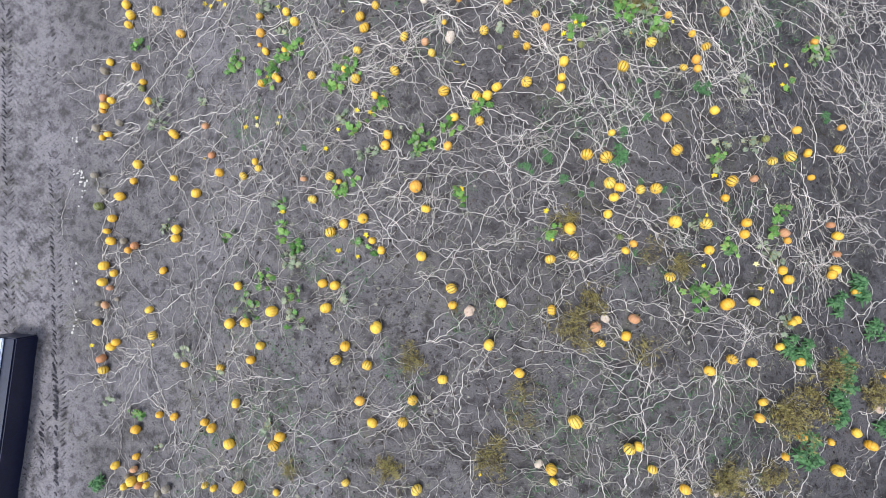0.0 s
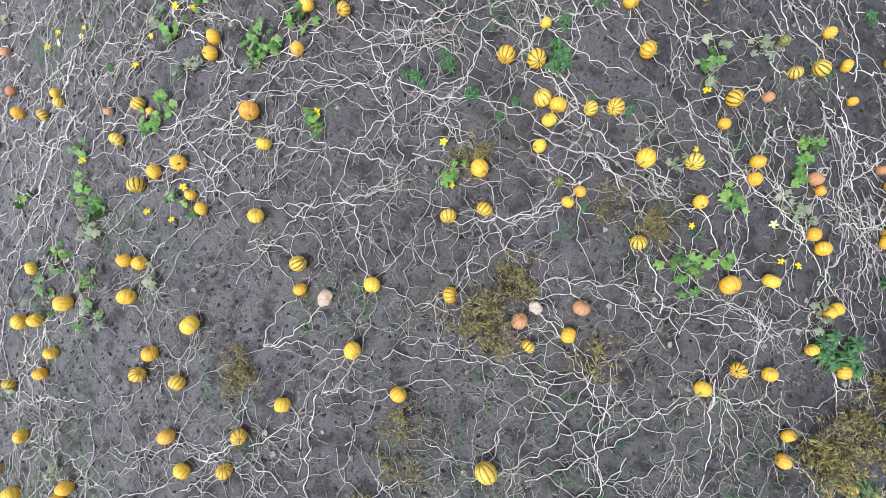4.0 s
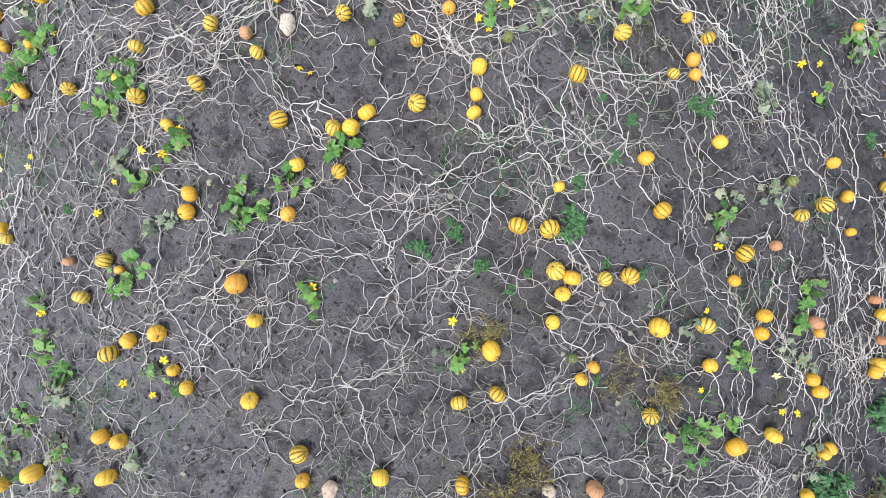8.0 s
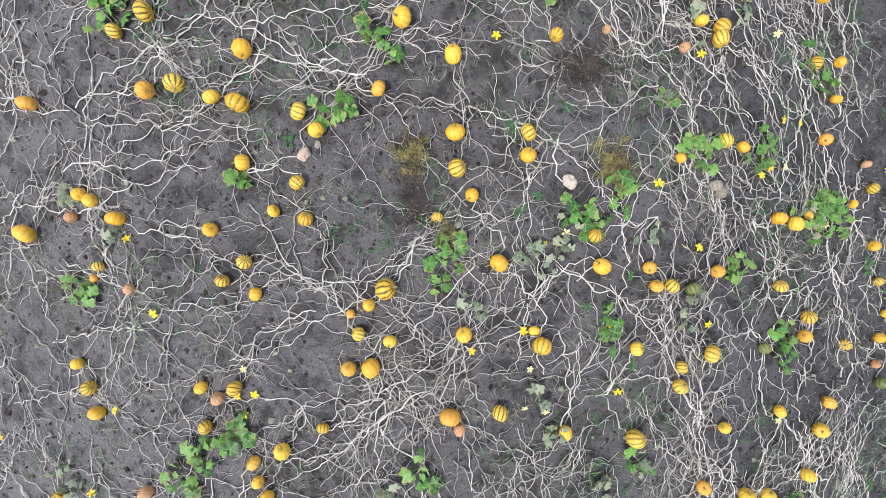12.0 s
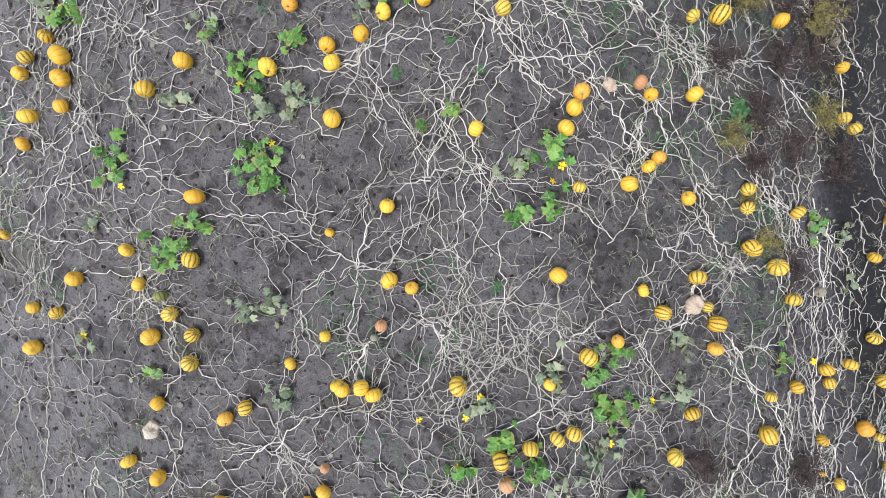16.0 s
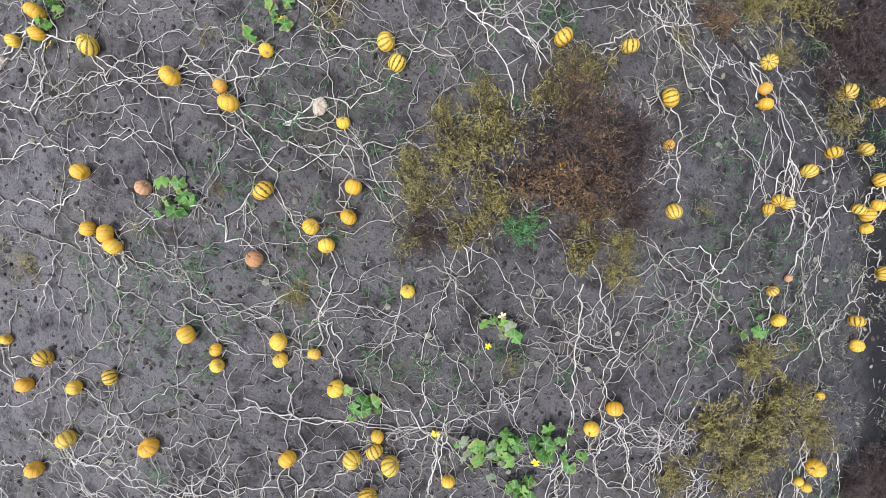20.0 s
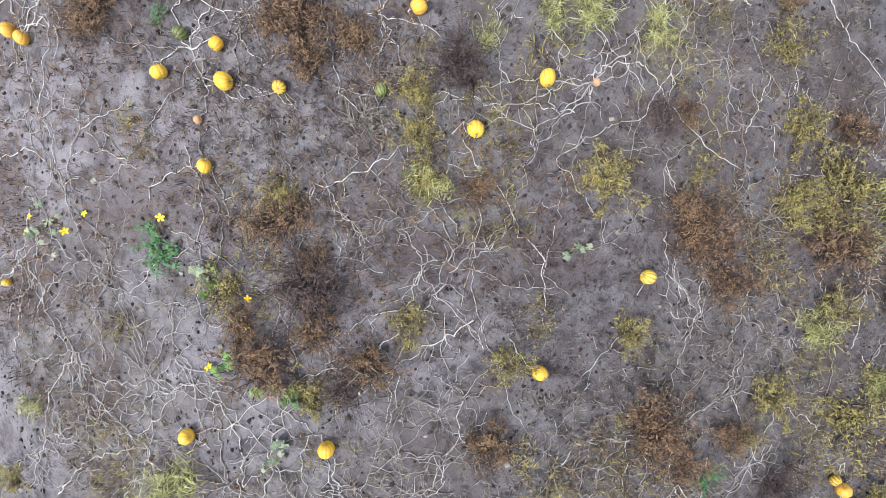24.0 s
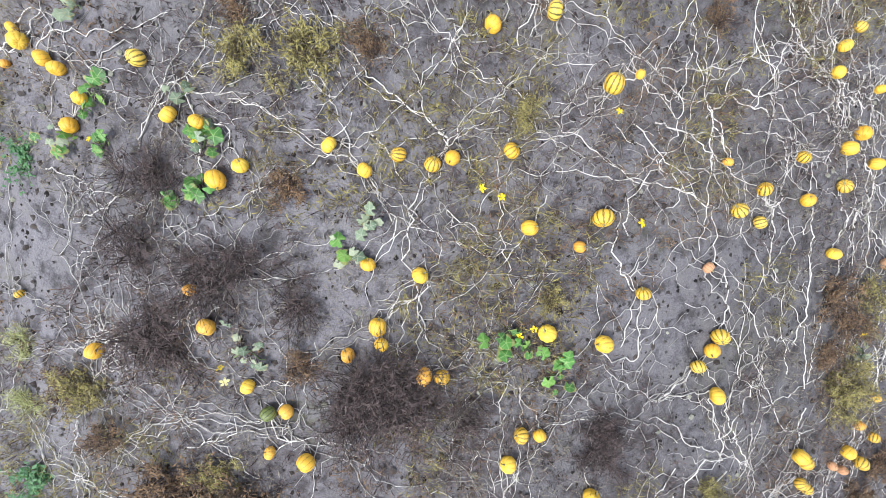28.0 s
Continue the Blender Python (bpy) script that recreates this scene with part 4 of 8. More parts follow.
pumpkin(6.41, 7.66, 0.13, "p")
pumpkin(-0.92, 7.74, 0.15, "s")
pumpkin(-5.81, 7.79, 0.15, "o")
pumpkin(0.95, 7.81, 0.21, "s")
pumpkin(-3.36, 7.87, 0.12, "p")
pumpkin(2.03, 7.85, 0.17, "y")
pumpkin(0.13, 7.85, 0.18, "y")
pumpkin(3.01, 7.84, 0.22, "s")
pumpkin(-3.80, 7.92, 0.10, "o")
pumpkin(3.86, 7.91, 0.15, "g")
pumpkin(-1.02, 7.93, 0.10, "o")
pumpkin(0.86, 7.95, 0.13, "y")
pumpkin(-1.99, 8.01, 0.15, "y")
pumpkin(-0.85, 8.04, 0.14, "y")
pumpkin(5.48, 7.96, 0.16, "s")
pumpkin(-3.72, 8.06, 0.12, "s")
pumpkin(-2.34, 8.10, 0.15, "s")
pumpkin(6.40, 8.05, 0.16, "y")
pumpkin(-7.00, 7.97, 0.27, "y")
pumpkin(4.58, 8.07, 0.18, "o")
pumpkin(-0.70, 8.23, 0.23, "s")
pumpkin(-4.65, 8.29, 0.23, "y")
pumpkin(-2.13, 8.32, 0.16, "s")
pumpkin(-6.60, 8.21, 0.17, "y")
pumpkin(4.63, 8.31, 0.19, "s")
pumpkin(6.55, 8.40, 0.14, "y")
pumpkin(-5.24, 8.49, 0.20, "y")
pumpkin(-5.49, 8.54, 0.23, "y")
pumpkin(-4.05, 8.54, 0.13, "p")
pumpkin(2.19, 8.54, 0.16, "o")
pumpkin(-2.50, 8.60, 0.16, "y")
pumpkin(2.67, 8.55, 0.18, "g")
pumpkin(2.39, 8.56, 0.17, "s")
pumpkin(0.39, 8.61, 0.21, "y")
pumpkin(-3.51, 8.59, 0.19, "y")
pumpkin(4.03, 8.67, 0.17, "s")
pumpkin(1.50, 8.69, 0.19, "y")
pumpkin(2.08, 8.73, 0.16, "o")
pumpkin(-3.81, 8.74, 0.15, "y")
pumpkin(3.00, 8.77, 0.16, "o")
pumpkin(-1.55, 8.82, 0.16, "s")
pumpkin(-3.95, 8.79, 0.15, "y")
pumpkin(-1.87, 8.86, 0.14, "y")
pumpkin(6.29, 8.86, 0.14, "s")
pumpkin(-0.28, 8.99, 0.13, "s")
pumpkin(1.39, 9.00, 0.16, "s")
pumpkin(-1.66, 9.16, 0.16, "s")
pumpkin(0.04, 9.25, 0.15, "y")
pumpkin(-2.21, 9.29, 0.17, "y")
pumpkin(6.10, 9.36, 0.17, "y")
pumpkin(-0.14, 9.49, 0.20, "s")
pumpkin(-1.63, 9.44, 0.14, "w")
pumpkin(1.05, 9.52, 0.16, "w")
pumpkin(3.91, 9.49, 0.19, "y")
pumpkin(4.22, 9.46, 0.19, "y")
pumpkin(-6.60, 9.42, 0.12, "y")
pumpkin(2.92, 9.67, 0.16, "b")
pumpkin(4.50, 9.60, 0.14, "o")
pumpkin(0.56, 9.72, 0.18, "y")
pumpkin(2.83, 9.73, 0.16, "b")
pumpkin(-1.53, 9.68, 0.17, "y")
pumpkin(-5.31, 9.73, 0.14, "s")
pumpkin(-5.82, 9.60, 0.19, "o")
pumpkin(-4.57, 9.65, 0.19, "o")
pumpkin(-0.20, 9.83, 0.21, "y")
pumpkin(-6.81, 9.54, 0.23, "y")
pumpkin(-1.71, 9.83, 0.19, "s")
pumpkin(-2.29, 9.84, 0.23, "s")
pumpkin(2.32, 9.96, 0.13, "y")
pumpkin(0.53, 9.94, 0.19, "s")
pumpkin(-5.30, 9.83, 0.22, "o")
pumpkin(-2.55, 9.87, 0.17, "y")
pumpkin(-3.22, 9.87, 0.19, "o")
pumpkin(5.59, 9.90, 0.14, "y")
pumpkin(-2.92, 9.96, 0.20, "s")
pumpkin(-0.98, 10.14, 0.17, "o")
pumpkin(3.21, 10.24, 0.16, "y")
pumpkin(2.91, 10.26, 0.17, "s")
pumpkin(-5.38, 10.10, 0.16, "p")
pumpkin(6.00, 10.18, 0.17, "s")
pumpkin(-6.98, 10.11, 0.18, "y")
pumpkin(-2.29, 10.34, 0.19, "y")
pumpkin(-3.58, 10.40, 0.15, "s")
pumpkin(-0.31, 10.56, 0.18, "y")
pumpkin(5.85, 10.51, 0.14, "p")
pumpkin(-5.96, 10.47, 0.22, "s")
pumpkin(-3.25, 10.58, 0.20, "s")
pumpkin(-6.76, 10.41, 0.16, "y")
pumpkin(4.85, 10.67, 0.18, "o")
pumpkin(-0.83, 10.82, 0.21, "y")
pumpkin(0.70, 10.94, 0.16, "s")
pumpkin(-2.51, 10.92, 0.12, "s")
pumpkin(-2.29, 10.98, 0.18, "o")
pumpkin(-5.66, 10.87, 0.19, "s")
pumpkin(-1.98, 11.06, 0.17, "s")
pumpkin(-2.66, 11.05, 0.19, "s")
pumpkin(1.25, 11.13, 0.10, "p")
pumpkin(2.23, 11.17, 0.13, "p")
pumpkin(-0.84, 11.13, 0.17, "s")
pumpkin(-2.85, 11.07, 0.19, "s")
pumpkin(5.04, 11.27, 0.16, "y")
pumpkin(2.71, 11.39, 0.19, "s")
pumpkin(-0.63, 11.34, 0.17, "s")
pumpkin(-7.25, 11.29, 0.18, "y")
pumpkin(2.43, 11.53, 0.16, "y")
pumpkin(2.72, 11.53, 0.19, "s")
pumpkin(4.49, 11.61, 0.18, "s")
pumpkin(-0.81, 11.53, 0.15, "y")
pumpkin(-7.45, 11.72, 0.24, "o")
pumpkin(-3.04, 11.51, 0.14, "o")
pumpkin(5.04, 11.78, 0.16, "y")
pumpkin(-5.52, 11.60, 0.21, "s")
pumpkin(2.39, 11.87, 0.15, "y")
pumpkin(-4.77, 11.71, 0.17, "y")
pumpkin(1.53, 11.90, 0.22, "s")
pumpkin(-3.43, 11.78, 0.19, "o")
pumpkin(-3.22, 11.78, 0.21, "y")
pumpkin(2.01, 12.08, 0.18, "y")
pumpkin(-0.63, 12.08, 0.17, "y")
pumpkin(0.08, 12.15, 0.16, "p")
pumpkin(2.24, 12.27, 0.17, "y")
pumpkin(1.52, 12.35, 0.18, "y")
pumpkin(-2.33, 12.26, 0.20, "y")
pumpkin(-6.71, 12.35, 0.11, "p")
pumpkin(1.12, 12.49, 0.14, "y")
pumpkin(4.61, 12.57, 0.19, "y")
pumpkin(-4.06, 12.38, 0.23, "s")
pumpkin(-0.47, 12.49, 0.17, "o")
pumpkin(-3.33, 12.46, 0.19, "y")
pumpkin(-7.34, 12.53, 0.16, "p")
pumpkin(4.42, 12.77, 0.22, "y")
pumpkin(-5.48, 12.59, 0.14, "y")
pumpkin(1.78, 12.80, 0.17, "s")
pumpkin(3.05, 12.85, 0.16, "y")
pumpkin(0.12, 12.83, 0.17, "p")
pumpkin(-2.85, 12.83, 0.21, "y")
pumpkin(-5.27, 12.83, 0.19, "s")
pumpkin(-4.16, 12.87, 0.13, "y")
pumpkin(-6.84, 12.82, 0.18, "y")
pumpkin(-0.07, 13.13, 0.18, "o")
pumpkin(-5.71, 13.08, 0.17, "y")
pumpkin(-4.48, 13.16, 0.19, "o")
pumpkin(-5.29, 13.18, 0.14, "s")
pumpkin(-2.43, 13.39, 0.20, "s")
pumpkin(-3.06, 13.42, 0.13, "y")
pumpkin(-4.03, 13.44, 0.18, "o")
pumpkin(2.49, 13.53, 0.18, "y")
pumpkin(0.59, 13.53, 0.16, "y")
pumpkin(-4.77, 13.47, 0.21, "y")
pumpkin(-1.61, 13.54, 0.19, "y")
pumpkin(-5.33, 13.51, 0.19, "y")
pumpkin(2.36, 13.62, 0.18, "s")
pumpkin(-2.28, 13.57, 0.24, "s")
pumpkin(4.61, 13.70, 0.16, "p")
pumpkin(0.41, 13.67, 0.17, "s")
pumpkin(-0.60, 13.78, 0.18, "o")
pumpkin(-1.44, 13.72, 0.15, "s")
pumpkin(-4.84, 13.69, 0.21, "y")
pumpkin(0.11, 13.82, 0.17, "o")
pumpkin(-2.48, 13.85, 0.19, "s")
pumpkin(-2.24, 13.93, 0.14, "g")
pumpkin(4.71, 14.07, 0.23, "s")
pumpkin(3.57, 14.06, 0.18, "o")
pumpkin(1.37, 14.12, 0.14, "o")
pumpkin(-3.12, 14.10, 0.17, "y")
pumpkin(-7.52, 14.05, 0.12, "y")
pumpkin(-4.28, 14.15, 0.19, "y")
pumpkin(-0.25, 14.25, 0.15, "y")
pumpkin(-2.17, 14.23, 0.18, "y")
pumpkin(2.35, 14.28, 0.18, "b")
pumpkin(3.76, 14.34, 0.21, "s")
pumpkin(-5.08, 14.33, 0.22, "y")
pumpkin(-0.58, 14.43, 0.17, "s")
pumpkin(4.82, 14.44, 0.19, "s")
pumpkin(2.59, 14.49, 0.13, "s")
pumpkin(-7.29, 14.41, 0.22, "y")
pumpkin(-6.90, 14.36, 0.12, "y")
pumpkin(-0.78, 14.56, 0.19, "o")
pumpkin(-6.92, 14.42, 0.09, "p")
pumpkin(-5.56, 14.61, 0.09, "p")
pumpkin(2.71, 14.81, 0.19, "y")
pumpkin(-4.80, 14.76, 0.16, "y")
pumpkin(-2.04, 14.80, 0.15, "s")
pumpkin(-2.22, 14.83, 0.18, "s")
pumpkin(-2.60, 14.87, 0.21, "s")
pumpkin(3.53, 14.96, 0.20, "s")
pumpkin(4.90, 15.07, 0.20, "y")
pumpkin(3.99, 15.19, 0.17, "s")
pumpkin(4.40, 15.22, 0.21, "s")
pumpkin(-4.55, 15.15, 0.23, "y")
pumpkin(4.64, 15.25, 0.21, "s")
pumpkin(0.95, 15.22, 0.18, "s")
pumpkin(-5.36, 15.17, 0.19, "y")
pumpkin(3.78, 15.29, 0.20, "s")
pumpkin(-6.16, 15.25, 0.19, "y")
pumpkin(-4.38, 15.33, 0.21, "y")
pumpkin(-6.57, 15.34, 0.18, "y")
pumpkin(2.32, 15.43, 0.17, "o")
pumpkin(-1.10, 15.41, 0.16, "y")
pumpkin(0.37, 15.43, 0.15, "s")
pumpkin(-0.17, 15.44, 0.19, "o")
pumpkin(-4.22, 15.50, 0.18, "y")
pumpkin(0.63, 15.68, 0.10, "y")
pumpkin(4.32, 15.79, 0.18, "g")
pumpkin(2.45, 15.77, 0.16, "y")
pumpkin(-4.24, 15.75, 0.12, "p")
pumpkin(3.68, 15.88, 0.19, "s")
pumpkin(-2.28, 15.83, 0.18, "p")
pumpkin(-6.31, 15.78, 0.20, "w")
pumpkin(2.10, 15.92, 0.09, "y")
pumpkin(3.86, 16.06, 0.21, "s")
pumpkin(-2.39, 16.10, 0.23, "s")
pumpkin(-5.40, 16.11, 0.18, "o")
pumpkin(3.41, 16.31, 0.14, "s")
pumpkin(-6.24, 16.12, 0.17, "y")
pumpkin(-0.36, 16.24, 0.19, "s")
pumpkin(-2.07, 16.24, 0.19, "s")
pumpkin(-5.18, 16.28, 0.18, "s")
pumpkin(2.03, 16.37, 0.16, "s")
pumpkin(-1.79, 16.37, 0.19, "s")
pumpkin(2.99, 16.47, 0.22, "o")
pumpkin(-8.13, 16.40, 0.20, "y")
pumpkin(-1.61, 16.44, 0.19, "s")
pumpkin(0.97, 16.49, 0.22, "s")
pumpkin(-3.81, 16.63, 0.19, "y")
pumpkin(-4.15, 16.64, 0.18, "y")
pumpkin(-5.87, 16.66, 0.20, "s")
pumpkin(-3.95, 16.69, 0.18, "y")
pumpkin(-0.19, 16.73, 0.19, "s")
pumpkin(-4.21, 16.67, 0.16, "y")
pumpkin(-4.74, 16.83, 0.15, "y")
pumpkin(-2.94, 16.84, 0.23, "s")
pumpkin(-6.38, 16.87, 0.21, "y")
pumpkin(0.99, 16.94, 0.14, "s")
pumpkin(-1.94, 16.94, 0.14, "y")
pumpkin(-7.74, 16.91, 0.17, "s")
pumpkin(-8.15, 16.90, 0.15, "y")
pumpkin(-5.88, 16.97, 0.17, "s")
pumpkin(1.45, 17.06, 0.18, "s")
pumpkin(2.14, 17.10, 0.16, "s")
pumpkin(3.42, 17.12, 0.21, "s")
pumpkin(-6.15, 17.17, 0.18, "s")
pumpkin(-4.40, 17.18, 0.13, "y")
pumpkin(-3.88, 17.23, 0.09, "b")
pumpkin(2.04, 17.28, 0.19, "s")
pumpkin(-1.55, 17.28, 0.22, "s")
pumpkin(2.60, 17.35, 0.20, "s")
pumpkin(-6.29, 17.35, 0.16, "g")
pumpkin(-7.47, 17.37, 0.19, "y")
pumpkin(-3.82, 17.37, 0.14, "p")
pumpkin(-8.92, 17.43, 0.21, "y")
pumpkin(-6.58, 17.44, 0.17, "y")
pumpkin(0.05, 17.49, 0.19, "o")
pumpkin(-1.22, 17.48, 0.15, "o")
pumpkin(3.65, 17.50, 0.20, "s")
pumpkin(-8.89, 17.67, 0.19, "p")
pumpkin(-8.66, 17.74, 0.14, "y")
pumpkin(3.16, 17.73, 0.21, "s")
pumpkin(0.04, 17.78, 0.21, "s")
pumpkin(-6.76, 17.80, 0.17, "y")
pumpkin(-5.96, 17.80, 0.19, "s")
pumpkin(-3.55, 17.81, 0.16, "y")
pumpkin(-0.70, 17.85, 0.18, "s")
pumpkin(-3.79, 17.86, 0.20, "y")
pumpkin(-0.09, 17.96, 0.14, "s")
pumpkin(-0.28, 17.97, 0.23, "w")
pumpkin(-8.96, 18.11, 0.17, "b")
pumpkin(-0.97, 18.07, 0.16, "y")
pumpkin(-2.01, 18.13, 0.19, "y")
pumpkin(3.92, 18.18, 0.20, "s")
pumpkin(1.28, 18.16, 0.21, "s")
pumpkin(-0.29, 18.29, 0.21, "s")
pumpkin(1.88, 18.30, 0.15, "b")
pumpkin(-4.48, 18.28, 0.11, "y")
pumpkin(-5.97, 18.48, 0.22, "y")
pumpkin(0.93, 18.54, 0.25, "s")
pumpkin(-3.91, 18.63, 0.17, "y")
pumpkin(0.51, 18.72, 0.22, "s")
pumpkin(-8.32, 18.86, 0.18, "y")
pumpkin(3.89, 18.77, 0.20, "s")
pumpkin(0.46, 18.75, 0.21, "s")
pumpkin(3.11, 18.90, 0.19, "s")
pumpkin(-8.21, 19.18, 0.22, "y")
pumpkin(-1.88, 19.11, 0.16, "s")
pumpkin(-7.76, 19.32, 0.16, "y")
pumpkin(-0.50, 19.19, 0.17, "y")
pumpkin(-1.30, 19.23, 0.19, "y")
pumpkin(0.39, 19.21, 0.17, "s")
pumpkin(1.30, 19.29, 0.20, "s")
pumpkin(-4.58, 19.45, 0.20, "y")
pumpkin(3.45, 19.49, 0.21, "y")
pumpkin(-6.65, 19.56, 0.20, "s")
pumpkin(0.38, 19.44, 0.18, "s")
pumpkin(-1.07, 19.47, 0.17, "y")
pumpkin(-3.09, 19.55, 0.18, "y")
pumpkin(-7.75, 19.62, 0.21, "y")
pumpkin(-8.37, 19.66, 0.17, "y")
pumpkin(-0.95, 19.59, 0.17, "o")
pumpkin(3.46, 19.74, 0.21, "s")
pumpkin(-2.11, 19.72, 0.21, "y")
pumpkin(-9.36, 19.80, 0.18, "y")
pumpkin(3.69, 19.81, 0.20, "g")
pumpkin(-8.28, 19.84, 0.18, "s")
pumpkin(-7.76, 19.86, 0.22, "y")
pumpkin(-6.23, 19.88, 0.20, "y")
pumpkin(-5.31, 19.90, 0.20, "y")
pumpkin(-2.04, 19.96, 0.20, "y")
pumpkin(-4.65, 20.02, 0.19, "y")
pumpkin(-9.36, 20.08, 0.16, "y")
pumpkin(-7.99, 20.07, 0.16, "s")
pumpkin(-1.98, 20.15, 0.20, "o")
pumpkin(-4.72, 20.19, 0.18, "y")
pumpkin(-1.13, 20.29, 0.17, "y")
pumpkin(-1.63, 20.31, 0.17, "w")
pumpkin(-4.39, 20.35, 0.18, "y")
pumpkin(-1.28, 20.40, 0.17, "p")
pumpkin(-0.55, 20.42, 0.20, "y")
pumpkin(-5.15, 20.56, 0.17, "o")
pumpkin(-4.19, 20.60, 0.18, "y")
pumpkin(2.49, 20.70, 0.19, "s")
pumpkin(-5.94, 20.68, 0.15, "y")
pumpkin(-6.50, 20.69, 0.19, "y")
pumpkin(2.24, 20.80, 0.20, "s")
pumpkin(-3.80, 20.81, 0.17, "y")
pumpkin(-2.96, 20.86, 0.17, "s")
pumpkin(-9.00, 20.93, 0.14, "y")
pumpkin(-5.92, 20.97, 0.18, "y")
pumpkin(-7.70, 20.99, 0.12, "o")
pumpkin(-9.44, 21.16, 0.13, "o")
pumpkin(-6.82, 21.01, 0.20, "y")
pumpkin(-4.82, 21.07, 0.20, "y")
pumpkin(-8.21, 21.05, 0.16, "s")
pumpkin(-5.16, 21.07, 0.17, "p")
pumpkin(-5.32, 21.11, 0.16, "y")
pumpkin(-3.66, 21.16, 0.15, "o")
pumpkin(-9.39, 21.27, 0.12, "s")
pumpkin(-2.77, 21.26, 0.21, "s")
pumpkin(-8.59, 21.28, 0.18, "y")
pumpkin(-4.01, 21.34, 0.17, "s")
pumpkin(-0.67, 21.34, 0.17, "s")
pumpkin(2.19, 21.55, 0.18, "y")
pumpkin(-0.29, 21.46, 0.24, "s")
pumpkin(-6.58, 21.54, 0.21, "y")
pumpkin(-1.97, 21.54, 0.18, "s")
pumpkin(0.79, 21.76, 0.20, "y")
pumpkin(2.03, 21.90, 0.14, "b")
pumpkin(-7.65, 21.79, 0.19, "y")
pumpkin(-9.02, 21.78, 0.17, "y")
pumpkin(-6.89, 21.84, 0.20, "y")
pumpkin(-1.85, 21.98, 0.13, "y")
pumpkin(-7.58, 22.02, 0.21, "s")
pumpkin(-5.22, 22.11, 0.16, "y")
pumpkin(0.48, 22.16, 0.18, "s")
pumpkin(-5.48, 22.13, 0.18, "s")
pumpkin(0.28, 22.25, 0.21, "s")
pumpkin(-4.69, 22.25, 0.18, "y")
pumpkin(-10.10, 22.53, 0.22, "y")
pumpkin(-6.91, 22.56, 0.18, "y")
pumpkin(-4.87, 22.53, 0.19, "s")
pumpkin(-5.96, 22.57, 0.18, "y")
pumpkin(-7.17, 22.57, 0.16, "y")
pumpkin(-5.43, 22.59, 0.19, "s")
pumpkin(-5.75, 22.61, 0.20, "y")
pumpkin(-2.81, 22.67, 0.18, "y")
pumpkin(-3.87, 22.72, 0.19, "y")
pumpkin(-6.09, 22.72, 0.18, "s")
pumpkin(-1.90, 22.76, 0.17, "y")
pumpkin(-6.25, 22.73, 0.16, "y")
pumpkin(-8.98, 22.72, 0.19, "s")
pumpkin(-5.69, 22.85, 0.18, "o")
pumpkin(1.00, 22.92, 0.16, "s")
pumpkin(-8.72, 22.94, 0.22, "y")
pumpkin(-3.17, 22.99, 0.22, "s")
pumpkin(1.66, 23.10, 0.11, "y")
pumpkin(-9.29, 23.12, 0.18, "y")
pumpkin(-7.75, 23.29, 0.11, "y")
pumpkin(-2.23, 23.30, 0.21, "s")
pumpkin(-6.47, 23.37, 0.18, "s")
pumpkin(-4.52, 23.35, 0.19, "s")
pumpkin(-2.40, 23.38, 0.20, "s")
pumpkin(-8.38, 23.41, 0.17, "y")
pumpkin(-3.78, 23.48, 0.17, "y")
pumpkin(-4.63, 23.51, 0.15, "s")
pumpkin(-3.68, 23.62, 0.17, "y")
pumpkin(-0.97, 23.62, 0.17, "y")
pumpkin(-8.29, 23.67, 0.21, "s")
pumpkin(-7.88, 23.69, 0.19, "y")
pumpkin(-1.23, 23.66, 0.15, "y")
pumpkin(-9.91, 23.71, 0.18, "p")
pumpkin(-2.30, 23.72, 0.20, "s")
pumpkin(-4.12, 23.74, 0.16, "y")
pumpkin(-2.42, 23.78, 0.18, "y")
pumpkin(-2.52, 23.91, 0.13, "p")
pumpkin(-9.28, 23.91, 0.14, "y")
pumpkin(-5.42, 23.95, 0.14, "p")
pumpkin(-7.01, 24.01, 0.15, "y")
pumpkin(-9.48, 23.99, 0.19, "y")
pumpkin(-5.27, 24.10, 0.16, "p")
pumpkin(2.02, 24.13, 0.21, "s")
pumpkin(-9.88, 24.10, 0.13, "o")
pumpkin(1.02, 24.19, 0.17, "y")
pumpkin(-0.76, 24.18, 0.19, "s")
pumpkin(-7.37, 24.24, 0.15, "y")
pumpkin(-0.48, 24.21, 0.21, "s")
pumpkin(-2.05, 24.27, 0.22, "y")
pumpkin(-3.68, 24.35, 0.18, "o")
pumpkin(-3.96, 24.46, 0.12, "p")
pumpkin(-7.57, 24.47, 0.13, "y")
pumpkin(-0.83, 24.45, 0.15, "s")
pumpkin(-6.82, 24.57, 0.19, "y")
pumpkin(-6.30, 24.58, 0.16, "s")
pumpkin(-0.57, 24.52, 0.18, "s")
pumpkin(-4.17, 24.65, 0.20, "y")
pumpkin(-1.32, 24.67, 0.16, "s")
pumpkin(-8.43, 24.65, 0.20, "y")
pumpkin(0.45, 24.73, 0.19, "s")
pumpkin(-4.43, 24.87, 0.15, "s")
pumpkin(-3.86, 24.89, 0.16, "y")
pumpkin(-1.55, 24.92, 0.15, "s")
pumpkin(0.95, 25.02, 0.18, "y")
pumpkin(-9.47, 25.06, 0.20, "y")
pumpkin(-2.73, 25.19, 0.20, "s")
pumpkin(-10.14, 25.12, 0.17, "y")
pumpkin(-7.54, 25.22, 0.17, "y")
pumpkin(-5.95, 25.28, 0.15, "y")
pumpkin(-7.01, 25.32, 0.19, "s")
pumpkin(-7.22, 25.32, 0.17, "y")
